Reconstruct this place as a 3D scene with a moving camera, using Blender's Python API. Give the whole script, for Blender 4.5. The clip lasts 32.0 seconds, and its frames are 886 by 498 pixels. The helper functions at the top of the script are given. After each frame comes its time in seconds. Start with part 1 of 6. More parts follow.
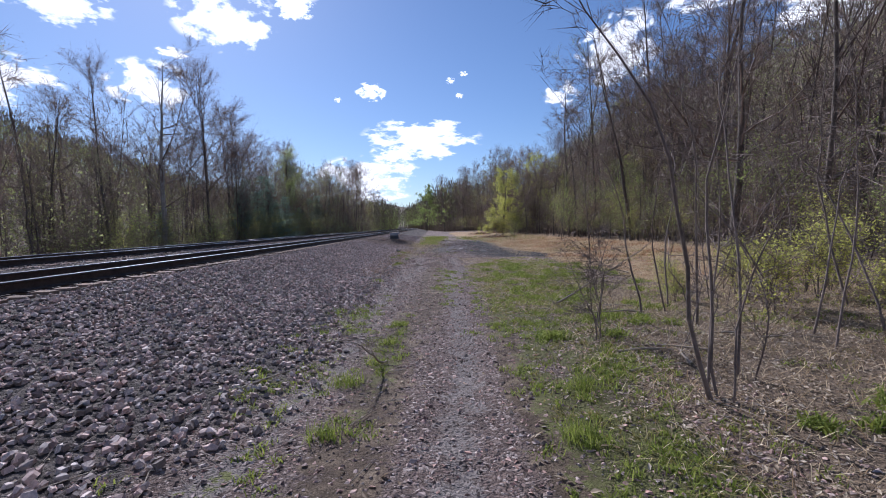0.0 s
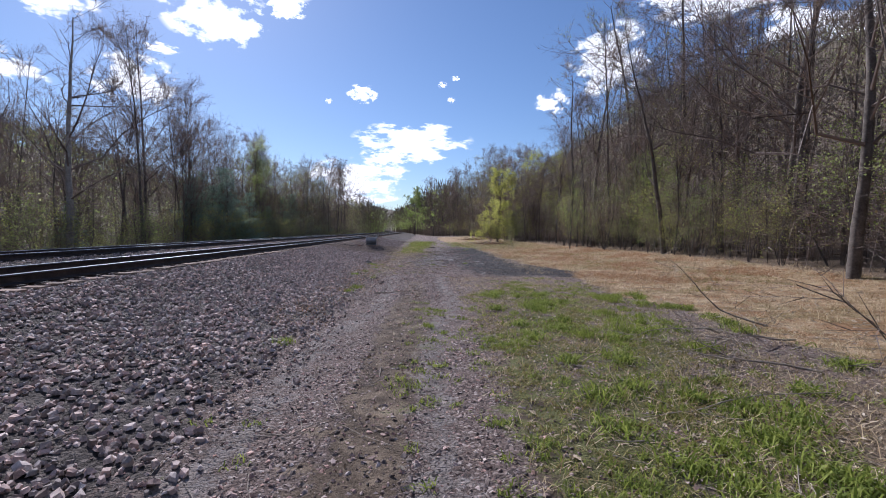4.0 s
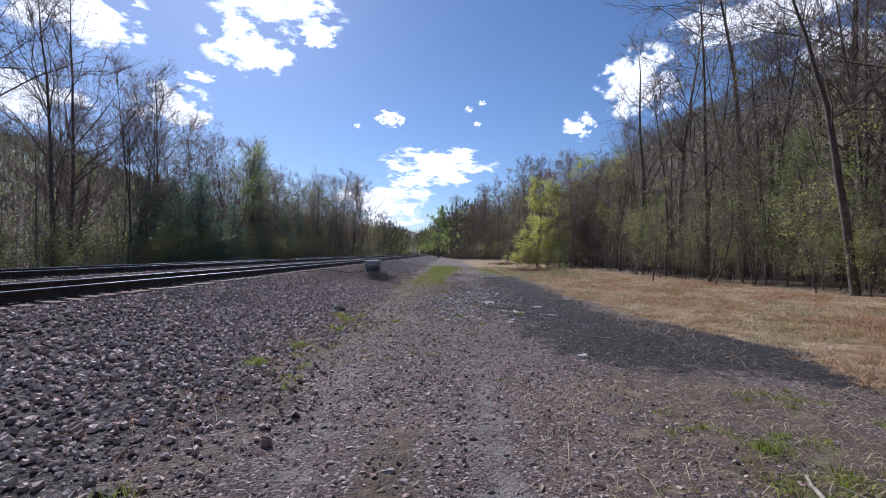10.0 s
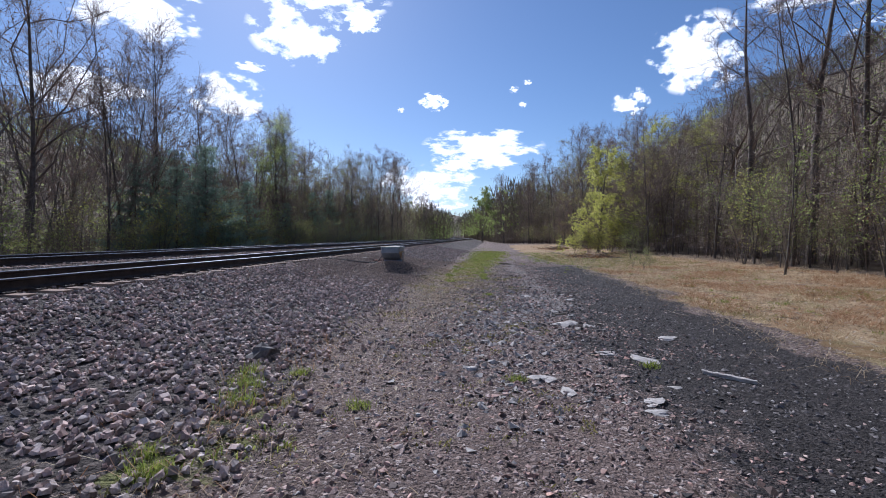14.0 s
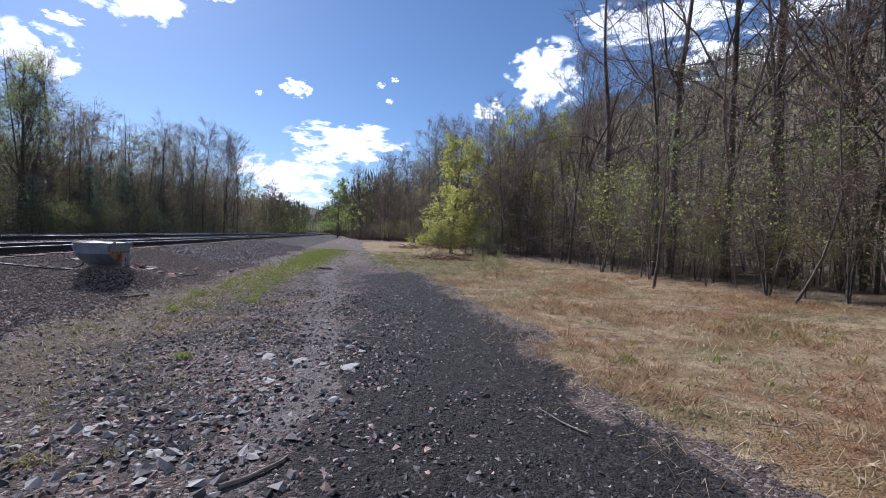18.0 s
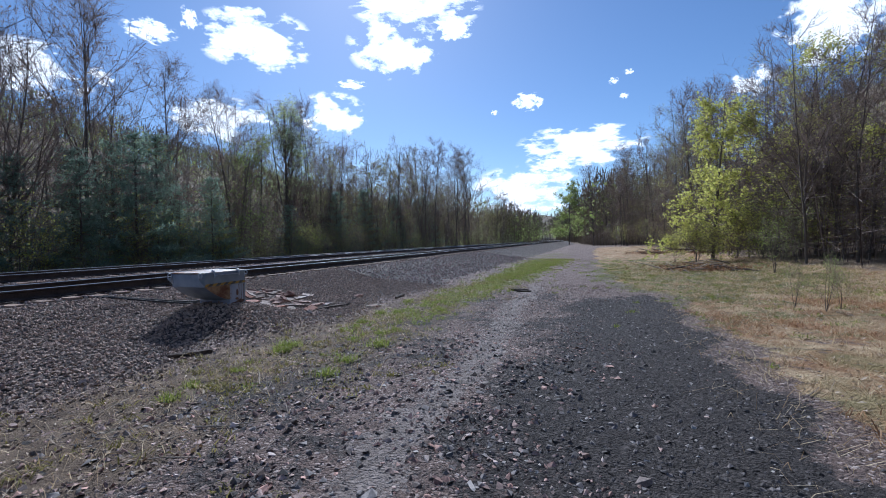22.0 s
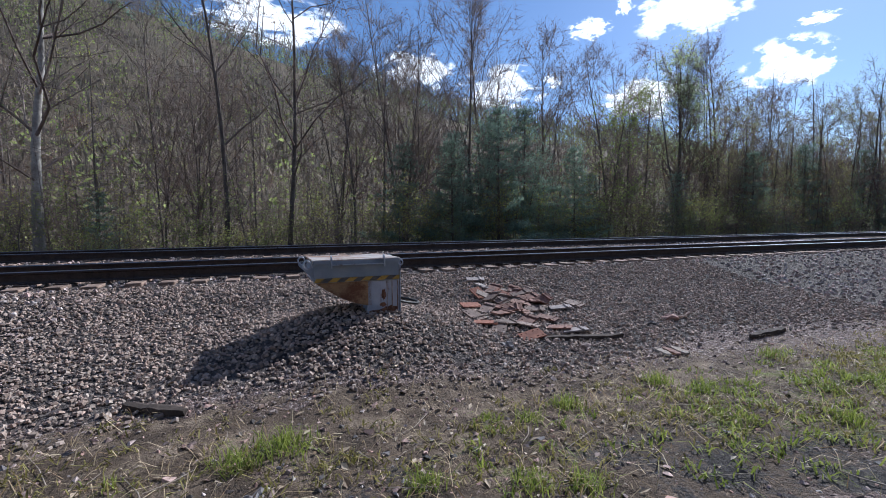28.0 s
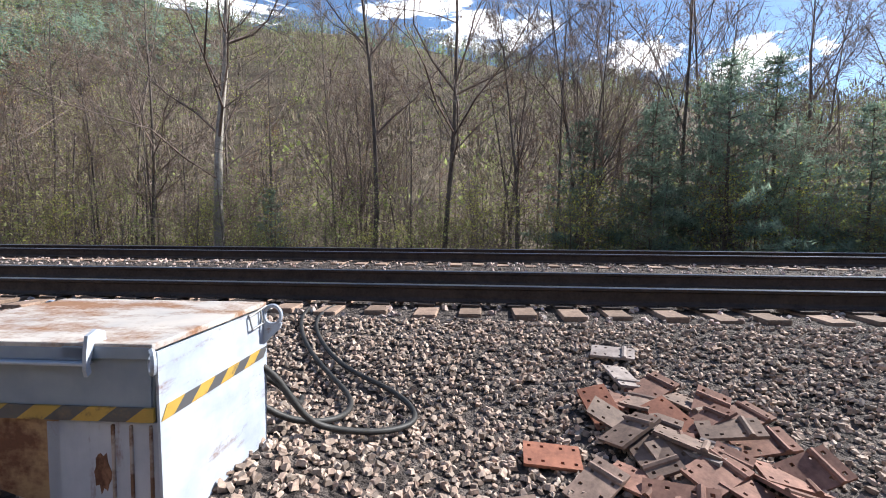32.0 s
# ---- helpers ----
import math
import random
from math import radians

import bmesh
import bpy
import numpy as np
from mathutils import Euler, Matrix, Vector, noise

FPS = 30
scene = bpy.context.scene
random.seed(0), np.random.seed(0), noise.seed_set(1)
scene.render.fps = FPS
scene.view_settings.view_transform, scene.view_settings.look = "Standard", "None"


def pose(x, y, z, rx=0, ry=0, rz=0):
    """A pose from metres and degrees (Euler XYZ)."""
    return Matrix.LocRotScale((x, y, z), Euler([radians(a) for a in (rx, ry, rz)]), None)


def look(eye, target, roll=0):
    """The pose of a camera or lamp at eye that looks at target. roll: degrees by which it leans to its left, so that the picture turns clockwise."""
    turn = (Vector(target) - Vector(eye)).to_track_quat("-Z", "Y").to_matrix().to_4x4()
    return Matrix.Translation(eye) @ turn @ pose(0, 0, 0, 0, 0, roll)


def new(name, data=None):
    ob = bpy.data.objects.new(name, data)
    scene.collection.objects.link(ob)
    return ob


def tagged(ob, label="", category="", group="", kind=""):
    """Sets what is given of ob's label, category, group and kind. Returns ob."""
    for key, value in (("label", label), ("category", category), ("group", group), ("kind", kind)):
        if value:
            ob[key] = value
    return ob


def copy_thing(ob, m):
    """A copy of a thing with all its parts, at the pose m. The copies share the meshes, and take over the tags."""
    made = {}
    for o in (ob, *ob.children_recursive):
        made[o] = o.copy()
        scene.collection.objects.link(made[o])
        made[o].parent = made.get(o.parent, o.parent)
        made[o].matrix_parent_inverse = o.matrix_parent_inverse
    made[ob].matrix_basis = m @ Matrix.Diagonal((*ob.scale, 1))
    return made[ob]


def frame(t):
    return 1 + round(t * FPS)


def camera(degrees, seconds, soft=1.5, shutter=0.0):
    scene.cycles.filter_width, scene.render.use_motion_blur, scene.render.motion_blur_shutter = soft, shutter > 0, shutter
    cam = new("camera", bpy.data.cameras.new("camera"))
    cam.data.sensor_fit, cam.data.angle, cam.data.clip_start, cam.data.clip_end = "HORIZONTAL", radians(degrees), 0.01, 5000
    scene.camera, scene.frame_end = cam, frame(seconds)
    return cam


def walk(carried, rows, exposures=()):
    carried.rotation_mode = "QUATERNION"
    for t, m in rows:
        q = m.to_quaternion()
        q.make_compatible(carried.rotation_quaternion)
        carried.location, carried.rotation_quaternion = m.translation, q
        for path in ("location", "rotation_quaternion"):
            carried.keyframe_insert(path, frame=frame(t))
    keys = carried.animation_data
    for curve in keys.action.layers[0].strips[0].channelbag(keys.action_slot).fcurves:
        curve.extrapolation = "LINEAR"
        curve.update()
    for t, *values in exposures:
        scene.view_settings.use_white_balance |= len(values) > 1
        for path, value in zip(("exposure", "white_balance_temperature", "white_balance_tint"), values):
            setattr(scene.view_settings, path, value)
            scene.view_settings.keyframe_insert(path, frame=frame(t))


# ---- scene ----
cam = camera(88.58, 32.0, soft=1.0)
# seconds, place of the eye, yaw, pitch, roll
ROWS = [
    (0.0, -0.000, -0.000, 1.565, -0.00, -2.87, 0.94),
    (0.5, -0.088, 0.811, 1.537, -0.29, -2.46, -1.02),
    (1.0, -0.208, 1.627, 1.540, 0.21, -3.89, 0.02),
    (1.5, -0.242, 2.424, 1.549, -5.16, -3.44, -0.98),
    (2.0, -0.260, 3.226, 1.538, -6.16, -3.45, -0.56),
    (2.5, -0.238, 4.054, 1.531, -5.65, -3.61, -0.96),
    (4.5, 0.274, 7.502, 1.603, -0.67, -1.42, -0.16),
    (5.0, 0.302, 8.372, 1.586, -0.30, -0.69, -0.51),
    (5.5, 0.265, 9.271, 1.557, 2.52, -0.72, -0.42),
    (6.0, 0.299, 10.129, 1.553, 3.36, -0.56, -0.76),
    (6.5, 0.298, 10.972, 1.539, 3.37, -0.51, -1.65),
    (7.0, 0.270, 11.839, 1.540, 2.78, -0.20, -1.74),
    (7.5, 0.235, 12.718, 1.527, 2.55, -0.17, -1.32),
    (8.0, 0.211, 13.545, 1.529, 2.41, 0.18, -2.62),
    (8.5, 0.253, 14.336, 1.520, 3.16, -1.22, -3.44),
    (9.0, 0.243, 15.125, 1.530, 3.62, -1.17, -2.56),
    (9.5, 0.242, 15.818, 1.532, 3.54, 0.41, -0.89),
    (10.0, 0.152, 16.527, 1.533, 1.80, 0.50, -0.85),
    (10.5, 0.092, 17.262, 1.522, 0.90, 1.45, -0.73),
    (11.0, 0.009, 18.067, 1.510, 0.57, 1.49, -0.23),
    (11.5, -0.106, 18.822, 1.522, 0.34, 1.49, -0.48),
    (12.0, -0.150, 19.588, 1.536, 0.25, 0.88, -0.07),
    (12.5, -0.224, 20.369, 1.549, -0.08, 0.56, -0.16),
    (13.0, -0.168, 21.072, 1.527, 1.58, -0.40, -0.49),
    (13.5, -0.183, 21.844, 1.490, 7.55, -1.47, -0.35),
    (14.0, 0.025, 22.708, 1.492, 7.39, -1.58, -0.59),
    (14.5, 0.283, 23.417, 1.475, -0.01, -1.83, -0.64),
    (15.0, 0.585, 24.035, 1.487, -11.67, -1.81, -0.38),
    (15.5, 0.869, 24.791, 1.509, -13.60, -2.26, -0.52),
    (17.5, 1.619, 27.909, 1.540, -13.27, -1.30, -2.65),
    (18.0, 1.789, 28.653, 1.542, -9.60, -1.61, -2.31),
    (18.5, 1.990, 29.361, 1.555, -9.37, -1.88, 0.19),
    (19.0, 2.094, 30.044, 1.560, -8.03, -1.96, 0.13),
    (19.5, 2.193, 30.736, 1.556, -4.64, -1.82, -0.22),
    (20.0, 2.282, 31.459, 1.527, 3.99, -1.98, -0.76),
    (20.5, 2.364, 32.259, 1.531, 10.53, -1.92, -0.72),
    (21.0, 2.527, 32.918, 1.549, 14.72, -1.88, -0.32),
    (21.5, 2.570, 33.545, 1.569, 16.11, -1.58, 0.05),
    (22.0, 2.559, 34.142, 1.569, 19.62, -1.10, 0.98),
    (22.5, 2.438, 34.651, 1.559, 20.75, -0.84, 1.44),
    (23.0, 2.380, 35.106, 1.574, 22.11, -0.67, 1.55),
    (23.5, 2.534, 35.606, 1.557, 29.58, -0.64, 0.32),
    (24.0, 2.515, 36.265, 1.536, 38.08, -0.95, 0.24),
    (24.5, 2.486, 36.884, 1.508, 42.91, -1.23, -0.15),
    (25.0, 2.423, 37.380, 1.502, 54.60, -1.46, 0.23),
    (25.5, 2.242, 37.830, 1.488, 63.49, -1.46, 0.22),
    (27.5, 1.627, 39.473, 1.502, 69.61, -3.19, 0.09),
    (28.0, 1.102, 39.750, 1.448, 69.74, -3.08, 0.52),
    (28.5, 0.548, 40.139, 1.400, 69.80, -2.93, 1.10),
    (29.0, -0.047, 40.482, 1.345, 69.93, -4.17, 0.93),
    (29.5, -0.571, 40.861, 1.339, 69.61, -6.88, 0.60),
    (30.0, -1.044, 41.218, 1.353, 74.15, -6.60, 0.95),
    (30.5, -1.601, 41.527, 1.380, 80.18, -6.59, 0.19),
    (31.0, -2.031, 41.805, 1.403, 89.43, -6.29, 0.78),
    (31.5, -2.401, 41.969, 1.404, 93.54, -4.09, 0.50),
    (32.0, -2.711, 42.101, 1.444, 95.68, -3.12, -0.32),
]
# the clip's camera opens up and turns warmer as it swings round to the tank
LIGHT = [(0.0, 0.25, 5600, 18), (2.0, 0.36, 5800, 18), (5.0, 0.24, 5650, 17), (8.0, 0.18, 5550, 17), (13.0, 0.2, 5570, 16), (17.5, 0.28, 5570, 15), (20.0, -0.03, 5450, 14), (21.5, 0.18, 5350, 12), (23.0, 0.29, 5250, 10), (25.0, 0.22, 5250, 11), (28.0, 0.46, 5500, 11), (29.0, 0.6, 5600, 11), (30.0, 0.92, 5800, 11), (31.0, 1.28, 6150, 11), (32.0, 1.25, 6250, 10)]
walk(cam, [(t, pose(x, y, z, 90 + pitch, roll, yaw)) for t, x, y, z, yaw, pitch, roll in ROWS], LIGHT)

# ---- sky and sun: the sun stands ahead and to the left, about 36 degrees up ----
SUN_AZ, SUN_EL = -30.0, 36.5
world = bpy.data.worlds.new("world")
scene.world = world
world.use_nodes = True
wn = world.node_tree
wn.nodes.clear()
w_out = wn.nodes.new("ShaderNodeOutputWorld")
w_bg = wn.nodes.new("ShaderNodeBackground")
w_sky = wn.nodes.new("ShaderNodeTexSky")
w_sky.sky_type = "NISHITA"
w_sky.sun_disc = False
w_sky.sun_elevation = radians(SUN_EL)
w_sky.sun_rotation = radians(SUN_AZ)
w_sky.altitude = 300
w_sky.air_density = 1.0
w_sky.dust_density = 0.32
w_sky.ozone_density = 4.0
w_bg.inputs["Strength"].default_value = 0.08
wn.links.new(w_sky.outputs[0], w_bg.inputs["Color"])
wn.links.new(w_bg.outputs[0], w_out.inputs["Surface"])
sun = new("sun", bpy.data.lights.new("sun", "SUN"))
sun.data.energy, sun.data.angle, sun.data.color = 4.8, radians(0.5), (1.0, 0.955, 0.88)
sun_way = Vector((math.sin(radians(SUN_AZ)) * math.cos(radians(SUN_EL)), math.cos(radians(SUN_AZ)) * math.cos(radians(SUN_EL)), math.sin(radians(SUN_EL))))
sun.matrix_world = look(sun_way * 200, (0, 0, 0))


# ---- materials ----
class Nodes:
    """A small builder of node materials."""

    def __init__(self, name):
        self.mat = bpy.data.materials.new(name)
        self.mat.use_nodes = True
        self.tree = self.mat.node_tree
        self.tree.nodes.clear()
        self.out = self.tree.nodes.new("ShaderNodeOutputMaterial")

    def node(self, kind, **values):
        made = self.tree.nodes.new(kind)
        if "operation" in values:
            made.operation = values["operation"]
        if "use_clamp" in values:
            made.use_clamp = values["use_clamp"]
        if "data_type" in values:
            made.data_type = values["data_type"]
        if "blend_type" in values:
            made.blend_type = values["blend_type"]
        if "feature" in values:
            made.feature = values["feature"]
        if "layer_name" in values:
            made.layer_name = values["layer_name"]
        return made

    def link(self, a, b):
        self.tree.links.new(a, b)

    def coords(self, scale=1.0, world_space=False):
        if world_space:
            out = self.node("ShaderNodeNewGeometry").outputs["Position"]
        else:
            out = self.node("ShaderNodeTexCoord").outputs["Object"]
        return out

    def noise(self, scale, detail=4.0, rough=0.6, at=None):
        n = self.node("ShaderNodeTexNoise")
        n.inputs["Scale"].default_value = scale
        n.inputs["Detail"].default_value = detail
        n.inputs["Roughness"].default_value = rough
        self.link(at or self.coords(), n.inputs["Vector"])
        return n.outputs["Fac"]

    def voronoi(self, scale, feature="F1", at=None):
        n = self.node("ShaderNodeTexVoronoi", feature=feature)
        n.inputs["Scale"].default_value = scale
        self.link(at or self.coords(), n.inputs["Vector"])
        return n

    def ramp(self, fac, stops):
        n = self.node("ShaderNodeValToRGB")
        while len(n.color_ramp.elements) < len(stops):
            n.color_ramp.elements.new(0.5)
        for el, (place, colour) in zip(n.color_ramp.elements, stops):
            el.position = place
            el.color = (*colour, 1.0) if len(colour) == 3 else colour
        self.link(fac, n.inputs["Fac"])
        return n.outputs["Color"]

    def maths(self, op, a, b=0.0, clamp=False):
        n = self.node("ShaderNodeMath", operation=op, use_clamp=clamp)
        for i, v in enumerate((a, b)):
            if isinstance(v, (int, float)):
                n.inputs[i].default_value = v
            else:
                self.link(v, n.inputs[i])
        return n.outputs[0]

    def mix(self, fac, a, b, blend="MIX"):
        n = self.node("ShaderNodeMix", data_type="RGBA", blend_type=blend)
        for sock, v in ((n.inputs["Factor"], fac), (n.inputs[6], a), (n.inputs[7], b)):
            if isinstance(v, (int, float)):
                sock.default_value = v
            elif isinstance(v, tuple):
                sock.default_value = (*v, 1.0)
            else:
                self.link(v, sock)
        return n.outputs[2]

    def bump(self, height, strength, distance):
        n = self.node("ShaderNodeBump")
        n.inputs["Strength"].default_value = strength
        n.inputs["Distance"].default_value = distance
        self.link(height, n.inputs["Height"])
        return n.outputs["Normal"]

    def surface(self, colour, rough=0.8, metal=0.0, normal=None, spec=0.3):
        b = self.node("ShaderNodeBsdfPrincipled")
        for sock, v in ((b.inputs["Base Color"], colour), (b.inputs["Roughness"], rough), (b.inputs["Metallic"], metal)):
            if isinstance(v, (int, float)):
                sock.default_value = v
            elif isinstance(v, tuple):
                sock.default_value = (*v, 1.0)
            else:
                self.link(v, sock)
        b.inputs["Specular IOR Level"].default_value = spec
        if normal is not None:
            self.link(normal, b.inputs["Normal"])
        self.link(b.outputs[0], self.out.inputs["Surface"])
        return self.mat


def grainy(name, dark, light, scale, rough=0.85, bump=0.4, depth=0.01, metal=0.0, island=0.0, spec=0.3, fine=6.0, tint=None):
    """Two scales of noise between two colours, with relief; island: how far loose pieces differ in tone."""
    m = Nodes(name)
    big = m.noise(scale)
    small = m.noise(scale * fine, 3.0)
    both = m.maths("ADD", m.maths("MULTIPLY", big, 0.6), m.maths("MULTIPLY", small, 0.4))
    col = m.ramp(both, [(0.3, dark), (0.7, light)])
    if island:
        rnd = m.node("ShaderNodeNewGeometry").outputs["Random Per Island"]
        ob = m.node("ShaderNodeObjectInfo").outputs["Random"]
        one = m.maths("FRACT", m.maths("ADD", rnd, ob))
        tone = m.maths("ADD", m.maths("MULTIPLY", one, 2 * island), 1.0 - island)
        grey = m.node("ShaderNodeCombineColor")
        for i in range(3):
            m.link(tone, grey.inputs[i])
        col = m.mix(1.0, col, grey.outputs[0], "MULTIPLY")
        if tint:
            other = m.maths("FRACT", m.maths("MULTIPLY", one, 7.13))
            col = m.mix(other, col, m.mix(1.0, col, tint, "MULTIPLY"))
    return m.surface(col, rough, metal, m.bump(both, bump, depth), spec)


def leafy(name, dark, light, thin=0.45):
    """Thin leaves: part of the light goes through."""
    m = Nodes(name)
    rnd = m.node("ShaderNodeNewGeometry").outputs["Random Per Island"]
    col = m.ramp(rnd, [(0.0, dark), (1.0, light)])
    d = m.node("ShaderNodeBsdfPrincipled")
    d.inputs["Roughness"].default_value = 0.65
    d.inputs["Specular IOR Level"].default_value = 0.25
    t = m.node("ShaderNodeBsdfTranslucent")
    s = m.node("ShaderNodeMixShader")
    s.inputs[0].default_value = thin
    m.link(col, d.inputs["Base Color"])
    m.link(col, t.inputs["Color"])
    m.link(d.outputs[0], s.inputs[1])
    m.link(t.outputs[0], s.inputs[2])
    m.link(s.outputs[0], m.out.inputs["Surface"])
    return m.mat


BARK = grainy("bark", (0.05, 0.04, 0.035), (0.19, 0.162, 0.14), 3.0, 0.9, 0.6, 0.02)
BARK_PALE = grainy("pale_bark", (0.16, 0.14, 0.12), (0.46, 0.43, 0.385), 2.5, 0.9, 0.4, 0.015)
SAPLING_BARK = grainy("sapling_bark", (0.09, 0.07, 0.062), (0.30, 0.24, 0.21), 4.0, 0.85, 0.3, 0.004)
TWIG = leafy("twig", (0.092, 0.067, 0.058), (0.32, 0.252, 0.218), 0.25)
FAR_TWIG = grainy("far_twig", (0.135, 0.108, 0.076), (0.29, 0.242, 0.175), 0.05, 0.95, 0.1, 0.01, island=0.22)
LEAF = leafy("young_leaf", (0.19, 0.24, 0.07), (0.40, 0.45, 0.16), 0.62)
LEAF_YELLOW = leafy("yellow_green_leaf", (0.34, 0.36, 0.09), (0.62, 0.60, 0.17), 0.68)
LEAF_PALE = leafy("bleached_leaf", (0.24, 0.175, 0.11), (0.64, 0.54, 0.42), 0.2)
LEAF_RUST = leafy("rust_brown_leaf", (0.15, 0.075, 0.04), (0.42, 0.24, 0.13), 0.2)
LEAF_OLIVE = leafy("olive_leaf", (0.27, 0.30, 0.11), (0.54, 0.55, 0.25), 0.7)
LEAF_OLIVE_BROWN = leafy("brown_olive_leaf", (0.17, 0.11, 0.055), (0.36, 0.34, 0.15), 0.5)
LEAF_RED = leafy("russet_bud", (0.22, 0.10, 0.06), (0.36, 0.20, 0.12))
LEAF_DRY = leafy("dry_leaf", (0.16, 0.105, 0.062), (0.56, 0.45, 0.32), 0.2)
# bluish pine green, lightened to carry the glare haze over the left wood
NEEDLE = leafy("pine_needle", (0.14, 0.205, 0.16), (0.34, 0.44, 0.33), 0.6)
GRASS = leafy("green_grass", (0.11, 0.155, 0.025), (0.37, 0.41, 0.09), 0.45)
STRAW_RED = leafy("russet_grass", (0.22, 0.108, 0.054), (0.60, 0.385, 0.22), 0.35)
GRASS_DULL = leafy("olive_grass", (0.125, 0.115, 0.03), (0.39, 0.34, 0.12), 0.4)
STRAW = leafy("dry_grass", (0.30, 0.19, 0.095), (0.78, 0.64, 0.42), 0.35)
BALLAST = grainy("ballast_stone", (0.20, 0.17, 0.157), (0.58, 0.505, 0.465), 12.0, 0.85, 0.5, 0.006, island=0.55, spec=0.25, tint=(1.0, 0.82, 0.77))
# browner stone near the tank; dimmer light there is put into its tone
BALLAST_BROWN_DIM = grainy("dim_brown_ballast_stone", (0.19, 0.15, 0.122), (0.44, 0.36, 0.30), 12.0, 0.85, 0.5, 0.006, island=0.38, spec=0.25, tint=(1.0, 0.89, 0.85))
GRAVEL = grainy("road_gravel", (0.115, 0.09, 0.08), (0.44, 0.37, 0.335), 20.0, 0.8, 0.3, 0.004, island=0.85, tint=(1.0, 0.72, 0.64))
CINDER = grainy("dark_gravel", (0.035, 0.031, 0.031), (0.20, 0.178, 0.17), 20.0, 0.75, 0.3, 0.004, island=0.8)
PALE_STONE = grainy("pale_stone", (0.22, 0.195, 0.178), (0.56, 0.52, 0.485), 11.0, 0.85, 0.4, 0.01)
RAIL_SIDE = grainy("rusty_rail", (0.018, 0.014, 0.013), (0.075, 0.055, 0.047), 5.0, 0.75, 0.2, 0.002)
RAIL_HEAD = grainy("polished_rail_head", (0.30, 0.30, 0.31), (0.5, 0.5, 0.5), 8.0, 0.28, 0.05, 0.001, metal=1.0)
TIE_WOOD = grainy("tie_wood", (0.12, 0.08, 0.06), (0.38, 0.27, 0.205), 6.0, 0.9, 0.6, 0.01, island=0.3)
DARK_WOOD = grainy("dark_rotten_wood", (0.02, 0.016, 0.013), (0.10, 0.075, 0.06), 9.0, 0.95, 0.8, 0.01)
STICK = grainy("dead_stick", (0.17, 0.13, 0.10), (0.44, 0.38, 0.31), 8.0, 0.9, 0.4, 0.004)
PLATE = grainy("rusted_plate", (0.088, 0.044, 0.034), (0.25, 0.132, 0.098), 7.0, 0.82, 0.5, 0.003, island=0.28)
PLATE_BROWN = grainy("brown_plate", (0.085, 0.058, 0.048), (0.24, 0.165, 0.13), 7.0, 0.78, 0.5, 0.003, island=0.3)
PLATE_BRIGHT = grainy("fresh_rust_plate", (0.13, 0.05, 0.034), (0.29, 0.12, 0.075), 7.0, 0.85, 0.5, 0.003, island=0.2)
PLATE_GREY = grainy("weathered_plate", (0.15, 0.122, 0.112), (0.33, 0.28, 0.26), 9.0, 0.8, 0.4, 0.003)
HOSE = grainy("black_rubber", (0.012, 0.012, 0.013), (0.05, 0.048, 0.046), 12.0, 0.55, 0.2, 0.002)
STEEL = grainy("grey_steel", (0.22, 0.22, 0.22), (0.5, 0.49, 0.48), 15.0, 0.5, 0.2, 0.001, metal=0.6)


def painted(name, base, rust, amount, streak):
    """Old paint with rust breaking through in streaks."""
    m = Nodes(name)
    map_ = m.node("ShaderNodeMapping")
    map_.inputs["Scale"].default_value = streak
    m.link(m.coords(), map_.inputs["Vector"])
    worn = m.noise(1.0, 8.0, 0.65, map_.outputs[0])
    fine = m.noise(60.0, 4.0)
    dirt = m.noise(5.0, 5.0)
    mask = m.ramp(m.maths("ADD", worn, m.maths("MULTIPLY", fine, 0.15)), [(amount, (0, 0, 0)), (amount + 0.12, (1, 1, 1))])
    paint = m.mix(m.ramp(m.maths("ADD", m.maths("MULTIPLY", dirt, 0.6), m.maths("MULTIPLY", worn, 0.4)), [(0.40, (0, 0, 0)), (0.62, (0.9, 0.9, 0.9))]), base, tuple(c * f for c, f in zip(base, (0.66, 0.70, 0.76))))
    rusty = m.mix(fine, rust, tuple(c * 0.45 for c in rust))
    col = m.mix(mask, paint, rusty)
    return m.surface(col, m.maths("ADD", m.maths("MULTIPLY", mask, 0.35), 0.45), 0.0, m.bump(m.maths("ADD", m.maths("MULTIPLY", fine, 0.4), mask), 0.15, 0.002), 0.4)


PAINT_WHITE = painted("white_paint", (0.42, 0.455, 0.52), (0.27, 0.15, 0.095), 0.655, (2.2, 7.0, 9.0))
PAINT_LID = painted("lid_paint", (0.50, 0.455, 0.415), (0.30, 0.155, 0.085), 0.535, (3.0, 1.4, 3.0))
PAINT_GREY = painted("grey_paint", (0.245, 0.29, 0.355), (0.15, 0.14, 0.14), 0.70, (3.0, 4.0, 2.5))
PAINT_LEG = painted("leg_paint", (0.40, 0.43, 0.51), (0.24, 0.10, 0.05), 0.68, (3.0, 9.0, 1.4))
PAINT_HOPPER = painted("hopper_paint", (0.34, 0.21, 0.11), (0.18, 0.075, 0.042), 0.50, (2.0, 2.5, 4.0))
PAINT_RUSTY = painted("rusty_paint", (0.36, 0.31, 0.29), (0.20, 0.10, 0.06), 0.48, (6.0, 4.0, 6.0))
PAINT_RUST = painted("bare_rust", (0.22, 0.105, 0.06), (0.12, 0.05, 0.03), 0.50, (9.0, 9.0, 5.0))
TAPE_YELLOW = painted("yellow_tape", (0.46, 0.29, 0.06), (0.20, 0.13, 0.07), 0.62, (12.0, 12.0, 12.0))
